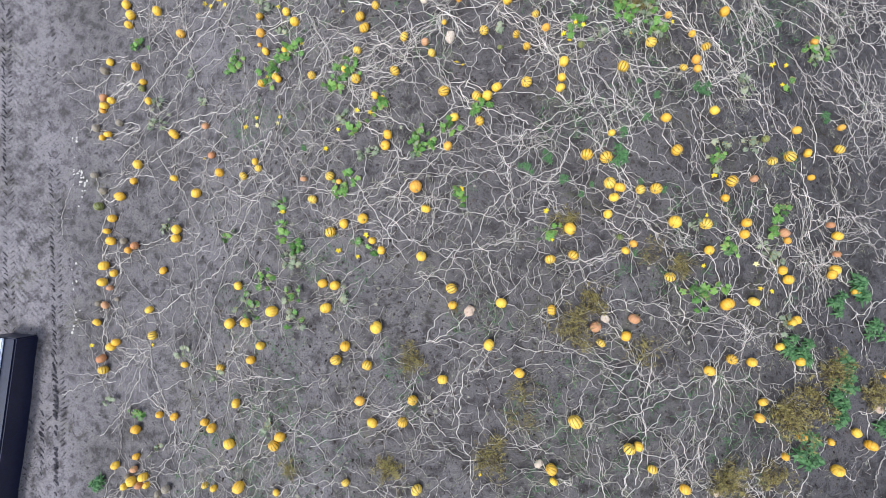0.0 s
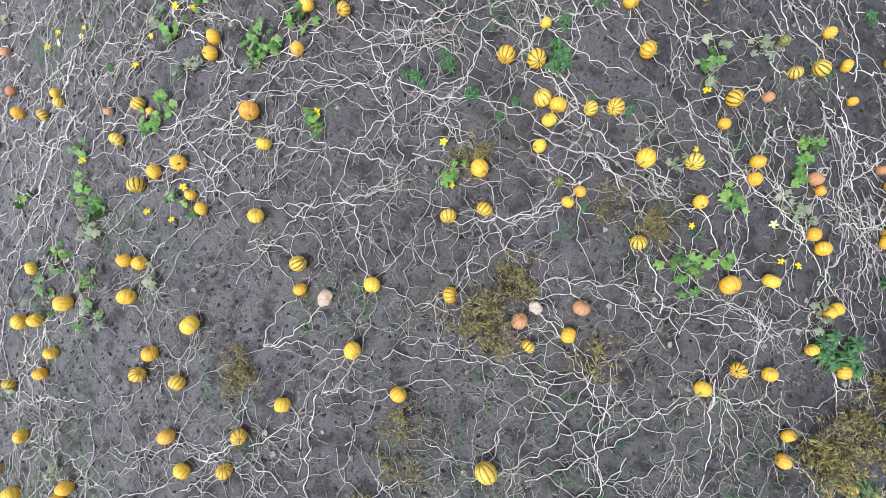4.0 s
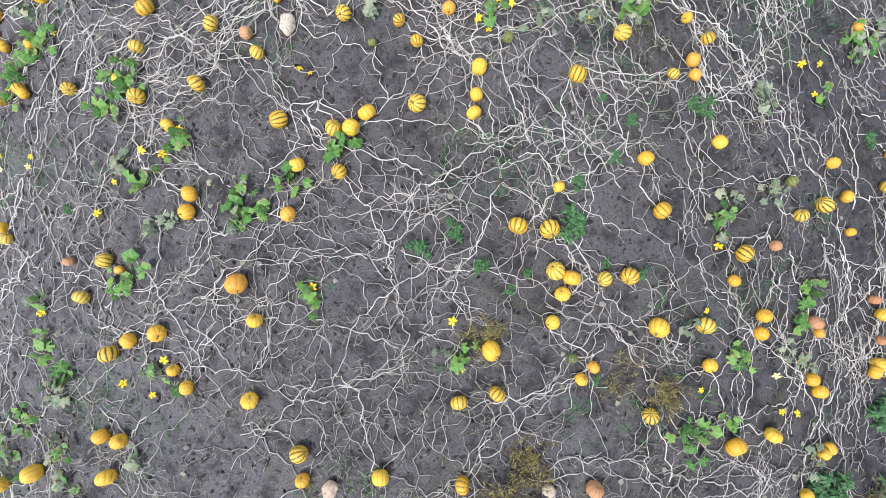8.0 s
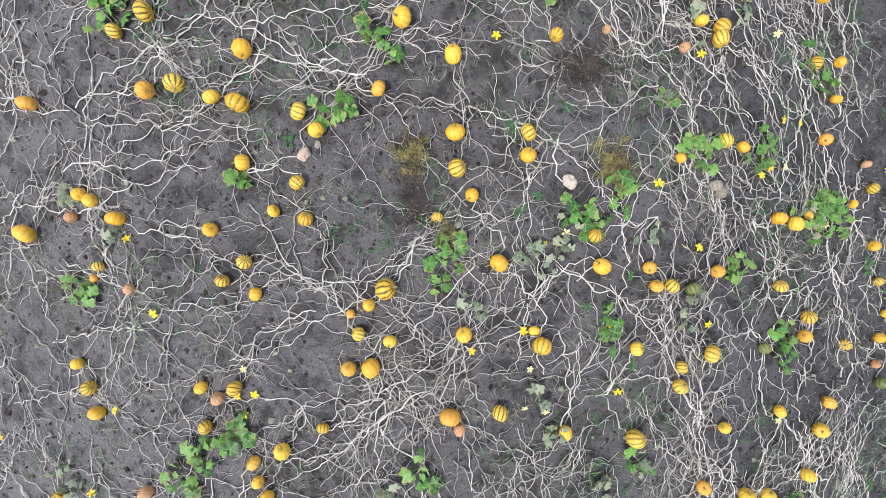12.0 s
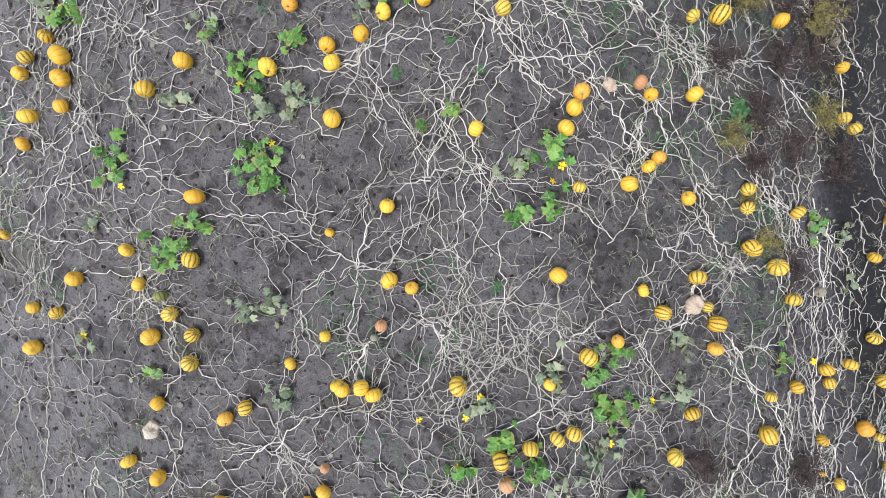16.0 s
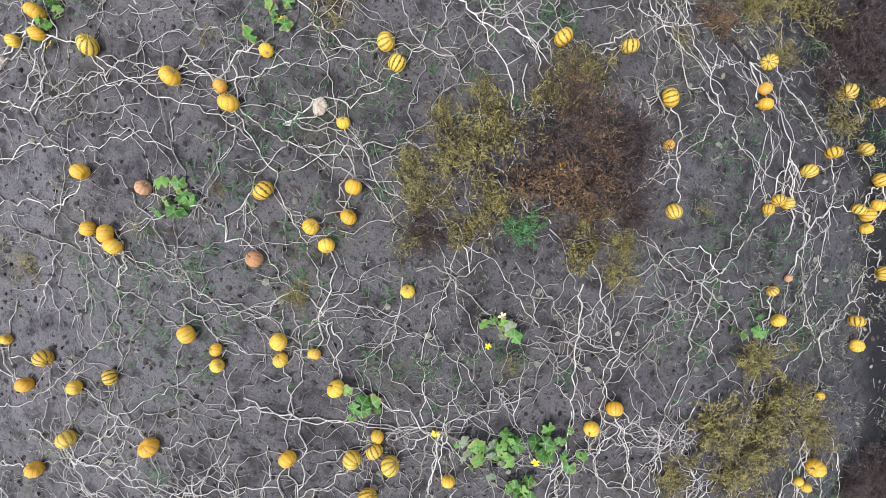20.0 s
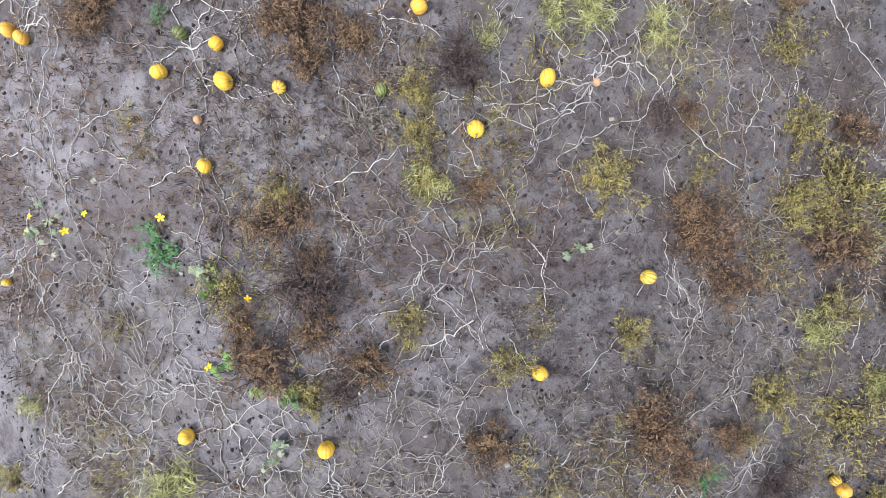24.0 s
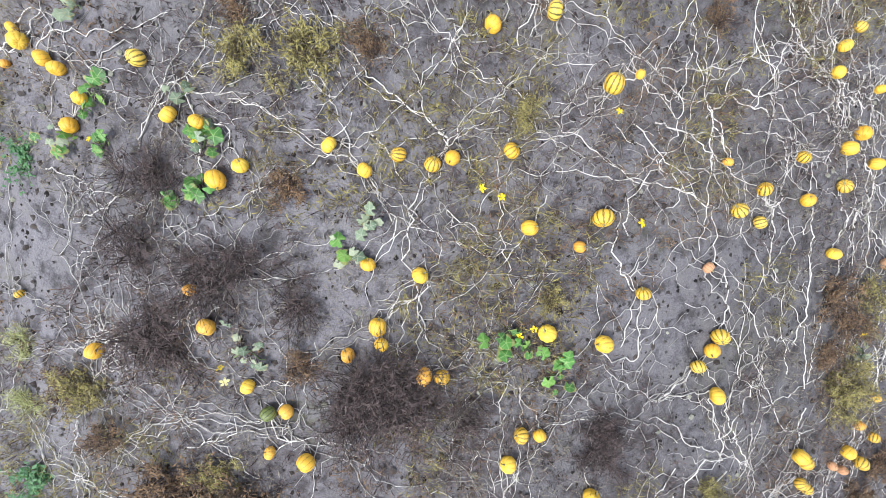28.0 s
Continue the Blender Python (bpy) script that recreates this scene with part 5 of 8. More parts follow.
pumpkin(0.64, 25.49, 0.18, "s")
pumpkin(-2.30, 25.39, 0.16, "s")
pumpkin(-6.19, 25.49, 0.20, "s")
pumpkin(-8.29, 25.50, 0.19, "s")
pumpkin(-7.17, 25.68, 0.18, "y")
pumpkin(-7.32, 25.74, 0.15, "o")
pumpkin(-4.18, 25.80, 0.17, "s")
pumpkin(-6.38, 25.85, 0.15, "s")
pumpkin(-5.28, 25.92, 0.17, "g")
pumpkin(-6.49, 26.04, 0.17, "y")
pumpkin(-3.86, 26.10, 0.20, "s")
pumpkin(-11.10, 26.07, 0.19, "y")
pumpkin(-8.95, 26.06, 0.17, "y")
pumpkin(-4.80, 26.16, 0.20, "s")
pumpkin(-3.17, 26.20, 0.15, "y")
pumpkin(-6.13, 26.37, 0.19, "s")
pumpkin(-7.52, 26.36, 0.13, "p")
pumpkin(-0.66, 26.50, 0.18, "g")
pumpkin(-2.93, 26.51, 0.17, "s")
pumpkin(-2.68, 26.59, 0.11, "s")
pumpkin(-10.69, 26.58, 0.20, "s")
pumpkin(-2.93, 26.67, 0.18, "y")
pumpkin(-6.11, 26.66, 0.18, "y")
pumpkin(-9.73, 26.77, 0.21, "y")
pumpkin(-7.48, 26.78, 0.18, "s")
pumpkin(-4.43, 26.89, 0.20, "s")
pumpkin(0.35, 27.05, 0.17, "g")
pumpkin(-11.30, 27.01, 0.18, "y")
pumpkin(-8.31, 26.99, 0.18, "y")
pumpkin(-6.73, 27.05, 0.15, "y")
pumpkin(-2.17, 27.15, 0.13, "y")
pumpkin(-7.69, 27.12, 0.19, "s")
pumpkin(-7.32, 27.14, 0.21, "s")
pumpkin(-10.65, 27.17, 0.16, "y")
pumpkin(-2.33, 27.23, 0.13, "y")
pumpkin(-7.49, 27.24, 0.18, "s")
pumpkin(-7.49, 27.39, 0.14, "y")
pumpkin(-2.12, 27.42, 0.23, "y")
pumpkin(-11.07, 27.38, 0.19, "s")
pumpkin(-10.25, 27.39, 0.18, "s")
pumpkin(-11.63, 27.43, 0.13, "y")
pumpkin(-5.36, 27.75, 0.17, "y")
pumpkin(-9.14, 27.77, 0.15, "y")
pumpkin(-7.96, 27.79, 0.19, "y")
pumpkin(-9.18, 27.92, 0.14, "y")
pumpkin(-5.16, 27.99, 0.18, "y")
pumpkin(-8.53, 27.96, 0.16, "y")
pumpkin(-9.48, 28.02, 0.19, "y")
pumpkin(-8.22, 28.08, 0.14, "o")
pumpkin(-8.57, 28.14, 0.18, "y")
pumpkin(-2.16, 28.28, 0.11, "y")
pumpkin(0.24, 28.32, 0.17, "y")
pumpkin(-10.34, 28.73, 0.18, "y")
pumpkin(-7.45, 28.84, 0.15, "y")
pumpkin(-10.64, 28.85, 0.16, "y")
pumpkin(-8.92, 28.88, 0.17, "p")
pumpkin(-10.43, 28.84, 0.20, "y")
pumpkin(-1.51, 28.95, 0.18, "y")
pumpkin(-3.20, 29.14, 0.17, "y")
pumpkin(-8.27, 29.13, 0.17, "y")
pumpkin(-1.64, 29.27, 0.20, "s")
pumpkin(-8.44, 29.28, 0.17, "y")
pumpkin(-0.02, 29.32, 0.15, "y")
pumpkin(-3.36, 29.46, 0.14, "s")
pumpkin(-10.10, 29.35, 0.16, "p")
pumpkin(-10.78, 29.39, 0.17, "y")
pumpkin(-8.11, 29.43, 0.17, "y")
pumpkin(-3.10, 29.64, 0.09, "p")
pumpkin(-8.92, 29.53, 0.21, "s")
pumpkin(-8.11, 29.71, 0.17, "y")
pumpkin(-12.00, 29.85, 0.18, "y")
pumpkin(-1.01, 29.97, 0.22, "s")
pumpkin(-4.92, 30.08, 0.17, "s")
pumpkin(-6.23, 30.25, 0.18, "y")
pumpkin(-8.30, 30.27, 0.14, "y")
pumpkin(-3.63, 30.35, 0.13, "s")
pumpkin(-9.36, 30.26, 0.20, "y")
pumpkin(-11.90, 30.34, 0.14, "w")
pumpkin(-8.54, 30.38, 0.16, "w")
pumpkin(-9.47, 30.40, 0.14, "o")
pumpkin(-3.33, 30.48, 0.15, "s")
pumpkin(-3.49, 30.48, 0.16, "s")
pumpkin(-9.94, 30.41, 0.20, "y")
pumpkin(-1.64, 30.48, 0.16, "y")
pumpkin(-11.70, 30.54, 0.14, "y")
pumpkin(-16.35, 30.59, 0.26, "y")
pumpkin(-10.81, 30.58, 0.19, "s")
pumpkin(-16.89, 30.61, 0.26, "y")
pumpkin(-1.69, 30.66, 0.20, "s")
pumpkin(-1.94, 30.68, 0.18, "s")
pumpkin(-11.41, 30.63, 0.14, "y")
pumpkin(-5.11, 30.73, 0.12, "o")
pumpkin(-9.09, 30.78, 0.14, "y")
pumpkin(-1.41, 30.84, 0.18, "y")
pumpkin(-11.41, 30.82, 0.19, "y")
pumpkin(-3.08, 30.91, 0.18, "s")
pumpkin(-7.91, 30.88, 0.17, "s")
pumpkin(-8.04, 31.04, 0.18, "s")
pumpkin(-1.43, 31.18, 0.21, "s")
pumpkin(-5.22, 31.17, 0.21, "s")
pumpkin(-2.65, 31.24, 0.19, "s")
pumpkin(-14.69, 31.30, 0.24, "y")
pumpkin(-10.82, 31.27, 0.15, "y")
pumpkin(-6.43, 31.46, 0.20, "s")
pumpkin(-10.35, 31.45, 0.17, "y")
pumpkin(-3.85, 31.51, 0.17, "y")
pumpkin(-16.11, 31.54, 0.31, "y")
pumpkin(-1.56, 31.60, 0.21, "s")
pumpkin(-5.73, 31.57, 0.19, "s")
pumpkin(-3.80, 31.73, 0.15, "o")
pumpkin(-14.03, 31.71, 0.27, "s")
pumpkin(-11.06, 31.69, 0.14, "y")
pumpkin(-10.58, 31.73, 0.12, "y")
pumpkin(-9.70, 31.76, 0.17, "s")
pumpkin(-8.91, 31.80, 0.18, "y")
pumpkin(-9.40, 31.84, 0.16, "s")
pumpkin(-15.92, 31.91, 0.30, "y")
pumpkin(-11.01, 31.98, 0.12, "y")
pumpkin(-10.14, 32.00, 0.15, "y")
pumpkin(-10.61, 32.04, 0.14, "y")
pumpkin(-17.10, 32.13, 0.27, "p")
pumpkin(-7.40, 32.10, 0.20, "s")
pumpkin(-11.03, 32.11, 0.16, "y")
pumpkin(-3.52, 32.23, 0.21, "s")
pumpkin(-10.67, 32.20, 0.13, "s")
pumpkin(-8.26, 32.28, 0.19, "y")
pumpkin(-9.54, 32.30, 0.14, "s")
pumpkin(-17.22, 32.37, 0.22, "p")
pumpkin(-5.44, 32.37, 0.17, "s")
pumpkin(-1.76, 32.41, 0.27, "s")
pumpkin(-0.99, 32.49, 0.18, "s")
pumpkin(-9.34, 32.45, 0.14, "s")
pumpkin(-17.44, 32.60, 0.29, "p")
pumpkin(-16.69, 32.74, 0.29, "y")
pumpkin(-12.48, 32.73, 0.18, "s")
pumpkin(-8.44, 32.82, 0.15, "s")
pumpkin(-17.28, 32.99, 0.28, "p")
pumpkin(-5.86, 33.08, 0.15, "o")
pumpkin(-11.48, 33.28, 0.24, "y")
pumpkin(-10.06, 33.44, 0.16, "y")
pumpkin(-4.67, 33.47, 0.21, "y")
pumpkin(-6.31, 33.70, 0.20, "s")
pumpkin(-7.06, 33.87, 0.20, "s")
pumpkin(-10.58, 33.91, 0.21, "y")
pumpkin(-11.54, 33.92, 0.19, "o")
pumpkin(-5.18, 33.98, 0.18, "y")
pumpkin(-6.31, 33.99, 0.18, "s")
pumpkin(-16.42, 34.18, 0.15, "o")
pumpkin(-7.16, 34.26, 0.24, "y")
pumpkin(-8.20, 34.28, 0.21, "s")
pumpkin(-8.09, 34.59, 0.20, "y")
pumpkin(-8.59, 34.62, 0.21, "s")
pumpkin(-8.71, 34.83, 0.19, "o")
pumpkin(-3.05, 35.03, 0.26, "s")
pumpkin(-15.24, 35.07, 0.18, "b")
pumpkin(-2.64, 35.14, 0.20, "s")
pumpkin(-2.47, 35.29, 0.23, "y")
pumpkin(-12.72, 35.82, 0.18, "o")
pumpkin(-5.49, 36.29, 0.13, "g")
pumpkin(-10.83, 37.21, 0.21, "w")
pumpkin(-10.14, 37.30, 0.19, "s")
pumpkin(-14.55, 37.31, 0.20, "s")
pumpkin(-5.28, 37.52, 0.20, "s")
pumpkin(-15.48, 38.00, 0.19, "y")
pumpkin(-6.79, 38.05, 0.21, "o")
pumpkin(-6.95, 38.18, 0.17, "s")
pumpkin(-13.86, 38.21, 0.20, "y")
pumpkin(-18.44, 39.19, 0.11, "y")
pumpkin(-19.40, 39.40, 0.24, "s")
pumpkin(-11.68, 39.39, 0.18, "y")
pumpkin(-10.57, 40.63, 0.19, "s")
pumpkin(-15.66, 41.04, 0.16, "y")
pumpkin(-15.81, 41.52, 0.10, "p")
pumpkin(-12.83, 41.90, 0.20, "y")
pumpkin(-15.54, 41.95, 0.21, "y")
pumpkin(-16.31, 41.96, 0.19, "y")
pumpkin(-14.95, 41.98, 0.16, "s")
pumpkin(-13.88, 42.13, 0.15, "g")
pumpkin(-18.22, 42.18, 0.16, "o")
pumpkin(-18.42, 42.25, 0.19, "o")
pumpkin(-15.69, 42.33, 0.15, "y")
pumpkin(-16.12, 42.40, 0.16, "g")
pumpkin(-12.15, 42.60, 0.19, "y")
pumpkin(-11.57, 42.70, 0.10, "p")
pumpkin(-18.66, 42.81, 0.22, "y")
pumpkin(-15.84, 42.85, 0.15, "o")
pumpkin(-16.04, 42.92, 0.15, "s")
pumpkin(-13.63, 43.05, 0.18, "o")
pumpkin(-19.12, 43.08, 0.17, "o")
pumpkin(-19.02, 43.11, 0.16, "y")
pumpkin(-15.12, 43.20, 0.23, "s")
pumpkin(-18.52, 43.55, 0.19, "y")
pumpkin(-19.52, 43.61, 0.15, "y")
pumpkin(-19.60, 43.64, 0.15, "s")
pumpkin(-18.71, 43.76, 0.16, "y")
pumpkin(-19.42, 44.17, 0.20, "y")
pumpkin(-20.67, 44.22, 0.16, "y")
pumpkin(-18.74, 44.52, 0.18, "y")
pumpkin(-18.58, 44.66, 0.21, "y")
pumpkin(-14.10, 44.79, 0.18, "o")
pumpkin(-18.69, 44.79, 0.10, "o")
pumpkin(-15.15, 44.81, 0.16, "s")
pumpkin(-14.89, 44.90, 0.20, "y")
pumpkin(-18.53, 44.97, 0.14, "s")
pumpkin(-19.78, 45.25, 0.23, "y")
pumpkin(-9.95, 45.26, 0.19, "s")
pumpkin(-17.73, 45.76, 0.17, "y")
pumpkin(-15.19, 46.31, 0.22, "y")
pumpkin(-16.63, 46.38, 0.19, "o")
pumpkin(-20.58, 46.43, 0.19, "s")
pumpkin(-16.13, 46.69, 0.17, "o")
pumpkin(-16.40, 46.71, 0.18, "y")
pumpkin(-18.03, 46.77, 0.19, "s")
pumpkin(-14.37, 46.76, 0.20, "o")
pumpkin(-15.66, 46.79, 0.22, "y")
pumpkin(-19.78, 47.08, 0.19, "y")
pumpkin(-18.60, 47.09, 0.09, "o")
pumpkin(-20.02, 47.14, 0.16, "y")
pumpkin(-14.20, 47.18, 0.18, "y")
pumpkin(-20.61, 47.23, 0.21, "y")
pumpkin(-19.46, 47.29, 0.15, "o")
pumpkin(-21.31, 47.33, 0.13, "p")
pumpkin(-17.43, 47.62, 0.19, "y")
pumpkin(-14.74, 47.73, 0.21, "s")
pumpkin(-18.47, 48.06, 0.20, "y")
pumpkin(-18.31, 48.14, 0.14, "y")
pumpkin(-12.15, 48.19, 0.16, "w")
pumpkin(-17.39, 48.24, 0.16, "y")
pumpkin(-20.46, 48.26, 0.14, "o")
pumpkin(-12.27, 48.25, 0.17, "w")
pumpkin(-20.62, 48.31, 0.16, "o")
pumpkin(-20.23, 48.45, 0.14, "w")
pumpkin(-20.40, 48.53, 0.15, "w")
pumpkin(-16.79, 48.68, 0.17, "s")
pumpkin(-16.35, 48.79, 0.18, "y")
pumpkin(-20.87, 48.87, 0.17, "y")
pumpkin(-18.95, 48.96, 0.20, "y")
pumpkin(-9.88, 49.22, 0.20, "w")
pumpkin(-14.59, 49.27, 0.17, "o")
pumpkin(-16.77, 49.50, 0.21, "y")
pumpkin(-14.34, 50.24, 0.18, "o")
pumpkin(-19.12, 50.31, 0.14, "o")
pumpkin(-18.74, 50.31, 0.20, "y")
pumpkin(-15.71, 50.39, 0.20, "y")
pumpkin(-12.31, 50.46, 0.17, "s")
pumpkin(-12.45, 50.53, 0.17, "s")
pumpkin(-11.37, 50.62, 0.14, "p")
pumpkin(-16.72, 50.65, 0.19, "y")
pumpkin(-11.70, 50.71, 0.13, "p")
pumpkin(-19.20, 50.72, 0.16, "g")
pumpkin(-10.98, 50.73, 0.21, "s")
pumpkin(-19.03, 50.78, 0.16, "o")
pumpkin(-12.52, 50.86, 0.23, "s")
pumpkin(-21.14, 50.88, 0.18, "y")
pumpkin(-11.37, 50.90, 0.20, "y")
pumpkin(-12.64, 50.92, 0.21, "y")
pumpkin(-19.45, 50.95, 0.16, "y")
pumpkin(-16.65, 50.97, 0.18, "s")
pumpkin(-16.45, 50.99, 0.15, "y")
pumpkin(-10.76, 51.11, 0.16, "s")
pumpkin(-22.19, 51.22, 0.11, "s")
pumpkin(-11.17, 51.28, 0.16, "o")
pumpkin(-17.77, 51.43, 0.20, "o")
pumpkin(-17.59, 51.45, 0.17, "s")
pumpkin(-19.95, 51.46, 0.19, "o")
pumpkin(-18.54, 51.48, 0.15, "o")
pumpkin(-14.40, 51.66, 0.21, "y")
pumpkin(-18.24, 51.65, 0.16, "y")
pumpkin(-10.95, 51.72, 0.16, "y")
pumpkin(-20.18, 51.78, 0.15, "o")
pumpkin(-18.31, 51.82, 0.19, "y")
pumpkin(-14.75, 51.96, 0.17, "s")
pumpkin(-15.99, 52.06, 0.20, "y")
pumpkin(-16.63, 52.07, 0.20, "y")
pumpkin(-14.61, 52.16, 0.18, "y")
pumpkin(-14.54, 52.33, 0.21, "s")
pumpkin(-18.52, 52.40, 0.16, "y")
pumpkin(-18.01, 52.40, 0.18, "y")
pumpkin(-15.67, 52.65, 0.17, "s")
pumpkin(-20.09, 52.89, 0.20, "y")
pumpkin(-16.50, 52.99, 0.13, "o")
pumpkin(-14.93, 53.06, 0.14, "p")
pumpkin(-19.88, 53.07, 0.17, "y")
pumpkin(-17.06, 53.07, 0.17, "y")
pumpkin(-21.71, 53.11, 0.17, "y")
pumpkin(-18.72, 53.27, 0.16, "y")
pumpkin(-16.34, 53.32, 0.23, "s")
pumpkin(-21.62, 53.39, 0.15, "y")
pumpkin(-20.35, 53.39, 0.17, "y")
pumpkin(-20.65, 53.40, 0.18, "y")
pumpkin(-19.09, 53.43, 0.17, "y")
pumpkin(-18.11, 53.46, 0.17, "s")
pumpkin(-18.44, 53.48, 0.15, "s")
pumpkin(-17.94, 53.56, 0.16, "y")
pumpkin(-12.91, 53.57, 0.18, "y")
pumpkin(-22.58, 53.59, 0.10, "o")
pumpkin(-21.91, 53.63, 0.17, "y")
pumpkin(-11.52, 53.65, 0.20, "p")
pumpkin(-14.36, 53.68, 0.16, "s")
pumpkin(-22.08, 53.70, 0.17, "y")
pumpkin(-14.72, 53.74, 0.19, "s")
pumpkin(-17.40, 53.75, 0.18, "s")
pumpkin(-22.39, 53.83, 0.19, "y")
pumpkin(-21.05, 53.86, 0.18, "s")
pumpkin(-22.51, 53.95, 0.12, "y")
pumpkin(-14.40, 54.05, 0.17, "s")
pumpkin(-13.66, 54.09, 0.17, "y")
pumpkin(-15.01, 54.21, 0.12, "o")
pumpkin(-13.01, 54.41, 0.18, "s")
pumpkin(-13.91, 54.54, 0.16, "s")
pumpkin(-16.55, 54.60, 0.21, "s")
pumpkin(-16.28, 54.78, 0.10, "y")
pumpkin(-17.83, 54.82, 0.18, "y")
pumpkin(-13.14, 54.85, 0.19, "y")
pumpkin(-12.38, 54.86, 0.17, "y")
pumpkin(-17.29, 55.08, 0.19, "s")
pumpkin(-12.93, 55.10, 0.20, "y")
pumpkin(-13.72, 55.58, 0.16, "y")
pumpkin(-12.80, 55.69, 0.14, "y")
pumpkin(-13.73, 55.88, 0.16, "y")
pumpkin(-13.56, 56.16, 0.16, "s")


# ---- leafy shoots, flowers, weeds and the roots of the dead vines
weed(-7.30, -4.84, 0.30)
shoot(-6.01, -3.89, -5.92, -3.98, 4, "d")
bush(-2.69, -3.65, 0.23, "o")
bush(-0.74, -3.26, 0.34, "o")
flower(0.81, -3.15)
shoot(-6.60, -3.26, -6.54, -3.19, 5, "f")
bush(6.19, -3.09, 0.42, "m")
bush(5.19, -3.02, 0.50, "o")
shoot(-7.34, -3.02, -7.26, -3.08, 4, "d")
shoot(-3.30, -2.91, -3.22, -3.00, 5, "d")
bush(0.98, -2.85, 0.43, "o")
weed(7.03, -2.67, 0.49)
weed(9.03, -2.28, 0.35)
bush(1.46, -2.17, 0.38, "t")
shoot(-4.59, -2.09, -4.51, -2.19, 4, "d")
bush(6.46, -1.90, 0.64, "o")
flower(-7.89, -1.92)
weed(7.90, -1.87, 0.46)
shoot(-5.59, -1.82, -5.50, -1.93, 4, "d")
flower(-6.34, -1.77)
bush(1.49, -1.70, 0.43, "t")
bush(7.20, -1.72, 0.55, "m")
bush(8.81, -1.61, 0.47, "o")
bush(-0.48, -1.35, 0.36, "o")
weed(8.07, -1.31, 0.52)
bush(7.70, -1.19, 0.46, "o")
bush(3.60, -0.90, 0.50, "t")
weed(6.93, -0.88, 0.39)
weed(6.55, -0.76, 0.33)
shoot(-2.84, -0.73, -2.83, -0.97, 5, "m")
bush(2.22, -0.56, 0.49, "o")
shoot(-4.14, -0.44, -3.80, -0.98, 8, "m")
bush(0.18, -0.37, 0.13, "o")
shoot(-3.12, -0.36, -2.80, -0.44, 8, "m")
shoot(-1.90, -0.33, -1.83, -0.32, 3, "d")
weed(8.89, -0.32, 0.36)
shoot(6.42, -0.25, 6.58, -0.31, 5, "d")
bush(2.58, -0.08, 0.37, "m")
shoot(-3.80, -0.08, -3.48, -0.14, 6, "f")
weed(7.92, 0.13, 0.33)
root(-0.56, 0.17)
shoot(4.27, 0.19, 4.79, 0.09, 12, "f")
shoot(5.04, 0.24, 5.08, 0.27, 3, "f")
shoot(-3.22, 0.25, -2.84, 0.25, 7, "d")
flower(6.16, 0.28)
flower(5.90, 0.32)
flower(-1.65, 0.41)
weed(8.46, 0.49, 0.48)
flower(-2.04, 0.50)
shoot(-2.99, 0.54, -2.85, 0.51, 5, "f")
root(2.35, 0.61)
shoot(-4.73, 0.64, -4.64, 0.59, 3, "f")
flower(4.65, 0.66)
bush(4.18, 0.67, 0.33, "o")
shoot(-1.60, 0.75, -1.63, 0.62, 4, "m")
flower(5.80, 0.78)
weed(3.34, 0.77, 0.09)
root(0.45, 0.80)
bush(3.66, 0.82, 0.38, "t")
flower(-1.52, 0.82)
shoot(-6.33, 0.92, -6.26, 0.74, 4, "d")
flower(1.82, 0.92)
shoot(-3.33, 0.97, -3.32, 0.72, 5, "f")
shoot(5.12, 1.12, 5.30, 1.00, 6, "f")
shoot(1.70, 1.16, 1.77, 0.93, 6, "m")
shoot(5.93, 1.23, 6.37, 0.77, 9, "d")
flower(-3.33, 1.22)
bush(2.08, 1.24, 0.30, "m")
shoot(4.44, 1.39, 4.45, 1.36, 4, "d")
flower(1.70, 1.42)
shoot(-3.45, 1.42, -3.39, 1.21, 5, "m")
flower(4.70, 1.59)
shoot(0.15, 1.65, 0.12, 1.62, 4, "f")
flower(0.18, 1.73)
weed(2.32, 1.76, 0.09)
flower(-7.30, 1.86)
weed(2.50, 1.95, 0.09)
weed(3.86, 1.98, 0.10)
shoot(-1.98, 1.97, -2.04, 1.51, 11, "f")
shoot(6.53, 2.01, 6.19, 1.37, 14, "f")
weed(2.01, 2.02, 0.14)
root(0.99, 2.11)
weed(3.41, 2.11, 0.08)
weed(1.32, 2.19, 0.17)
shoot(-1.80, 2.25, -1.37, 2.42, 6, "d")
flower(4.86, 2.35)
weed(1.71, 2.38, 0.17)
flower(-5.46, 2.36)
shoot(-0.47, 2.45, -0.34, 2.52, 4, "f")
flower(-2.47, 2.45)
weed(-2.95, 2.48, 0.10)
weed(3.04, 2.50, 0.28)
root(-0.27, 2.80)
flower(-2.24, 2.82)
shoot(-0.71, 2.84, -0.66, 2.29, 13, "m")
root(1.34, 2.86)
shoot(-1.86, 2.89, -1.81, 2.83, 4, "f")
shoot(-0.10, 2.96, -0.06, 2.80, 5, "f")
shoot(5.04, 2.96, 4.82, 2.40, 12, "m")
root(3.81, 3.01)
weed(3.05, 3.01, 0.15)
flower(-4.41, 3.00)
flower(5.09, 3.02)
flower(-4.11, 3.01)
flower(-3.61, 3.02)
shoot(-2.17, 3.12, -2.10, 3.08, 4, "d")
flower(-1.62, 3.13)
flower(-3.57, 3.14)
shoot(5.71, 3.15, 5.76, 2.98, 6, "d")
flower(-4.13, 3.16)
flower(-1.88, 3.18)
shoot(-7.10, 3.20, -6.52, 3.24, 9, "d")
weed(3.48, 3.31, 0.13)
shoot(0.44, 3.35, 0.48, 3.16, 7, "f")
shoot(-1.47, 3.40, -1.37, 3.34, 5, "f")
flower(-1.41, 3.41)
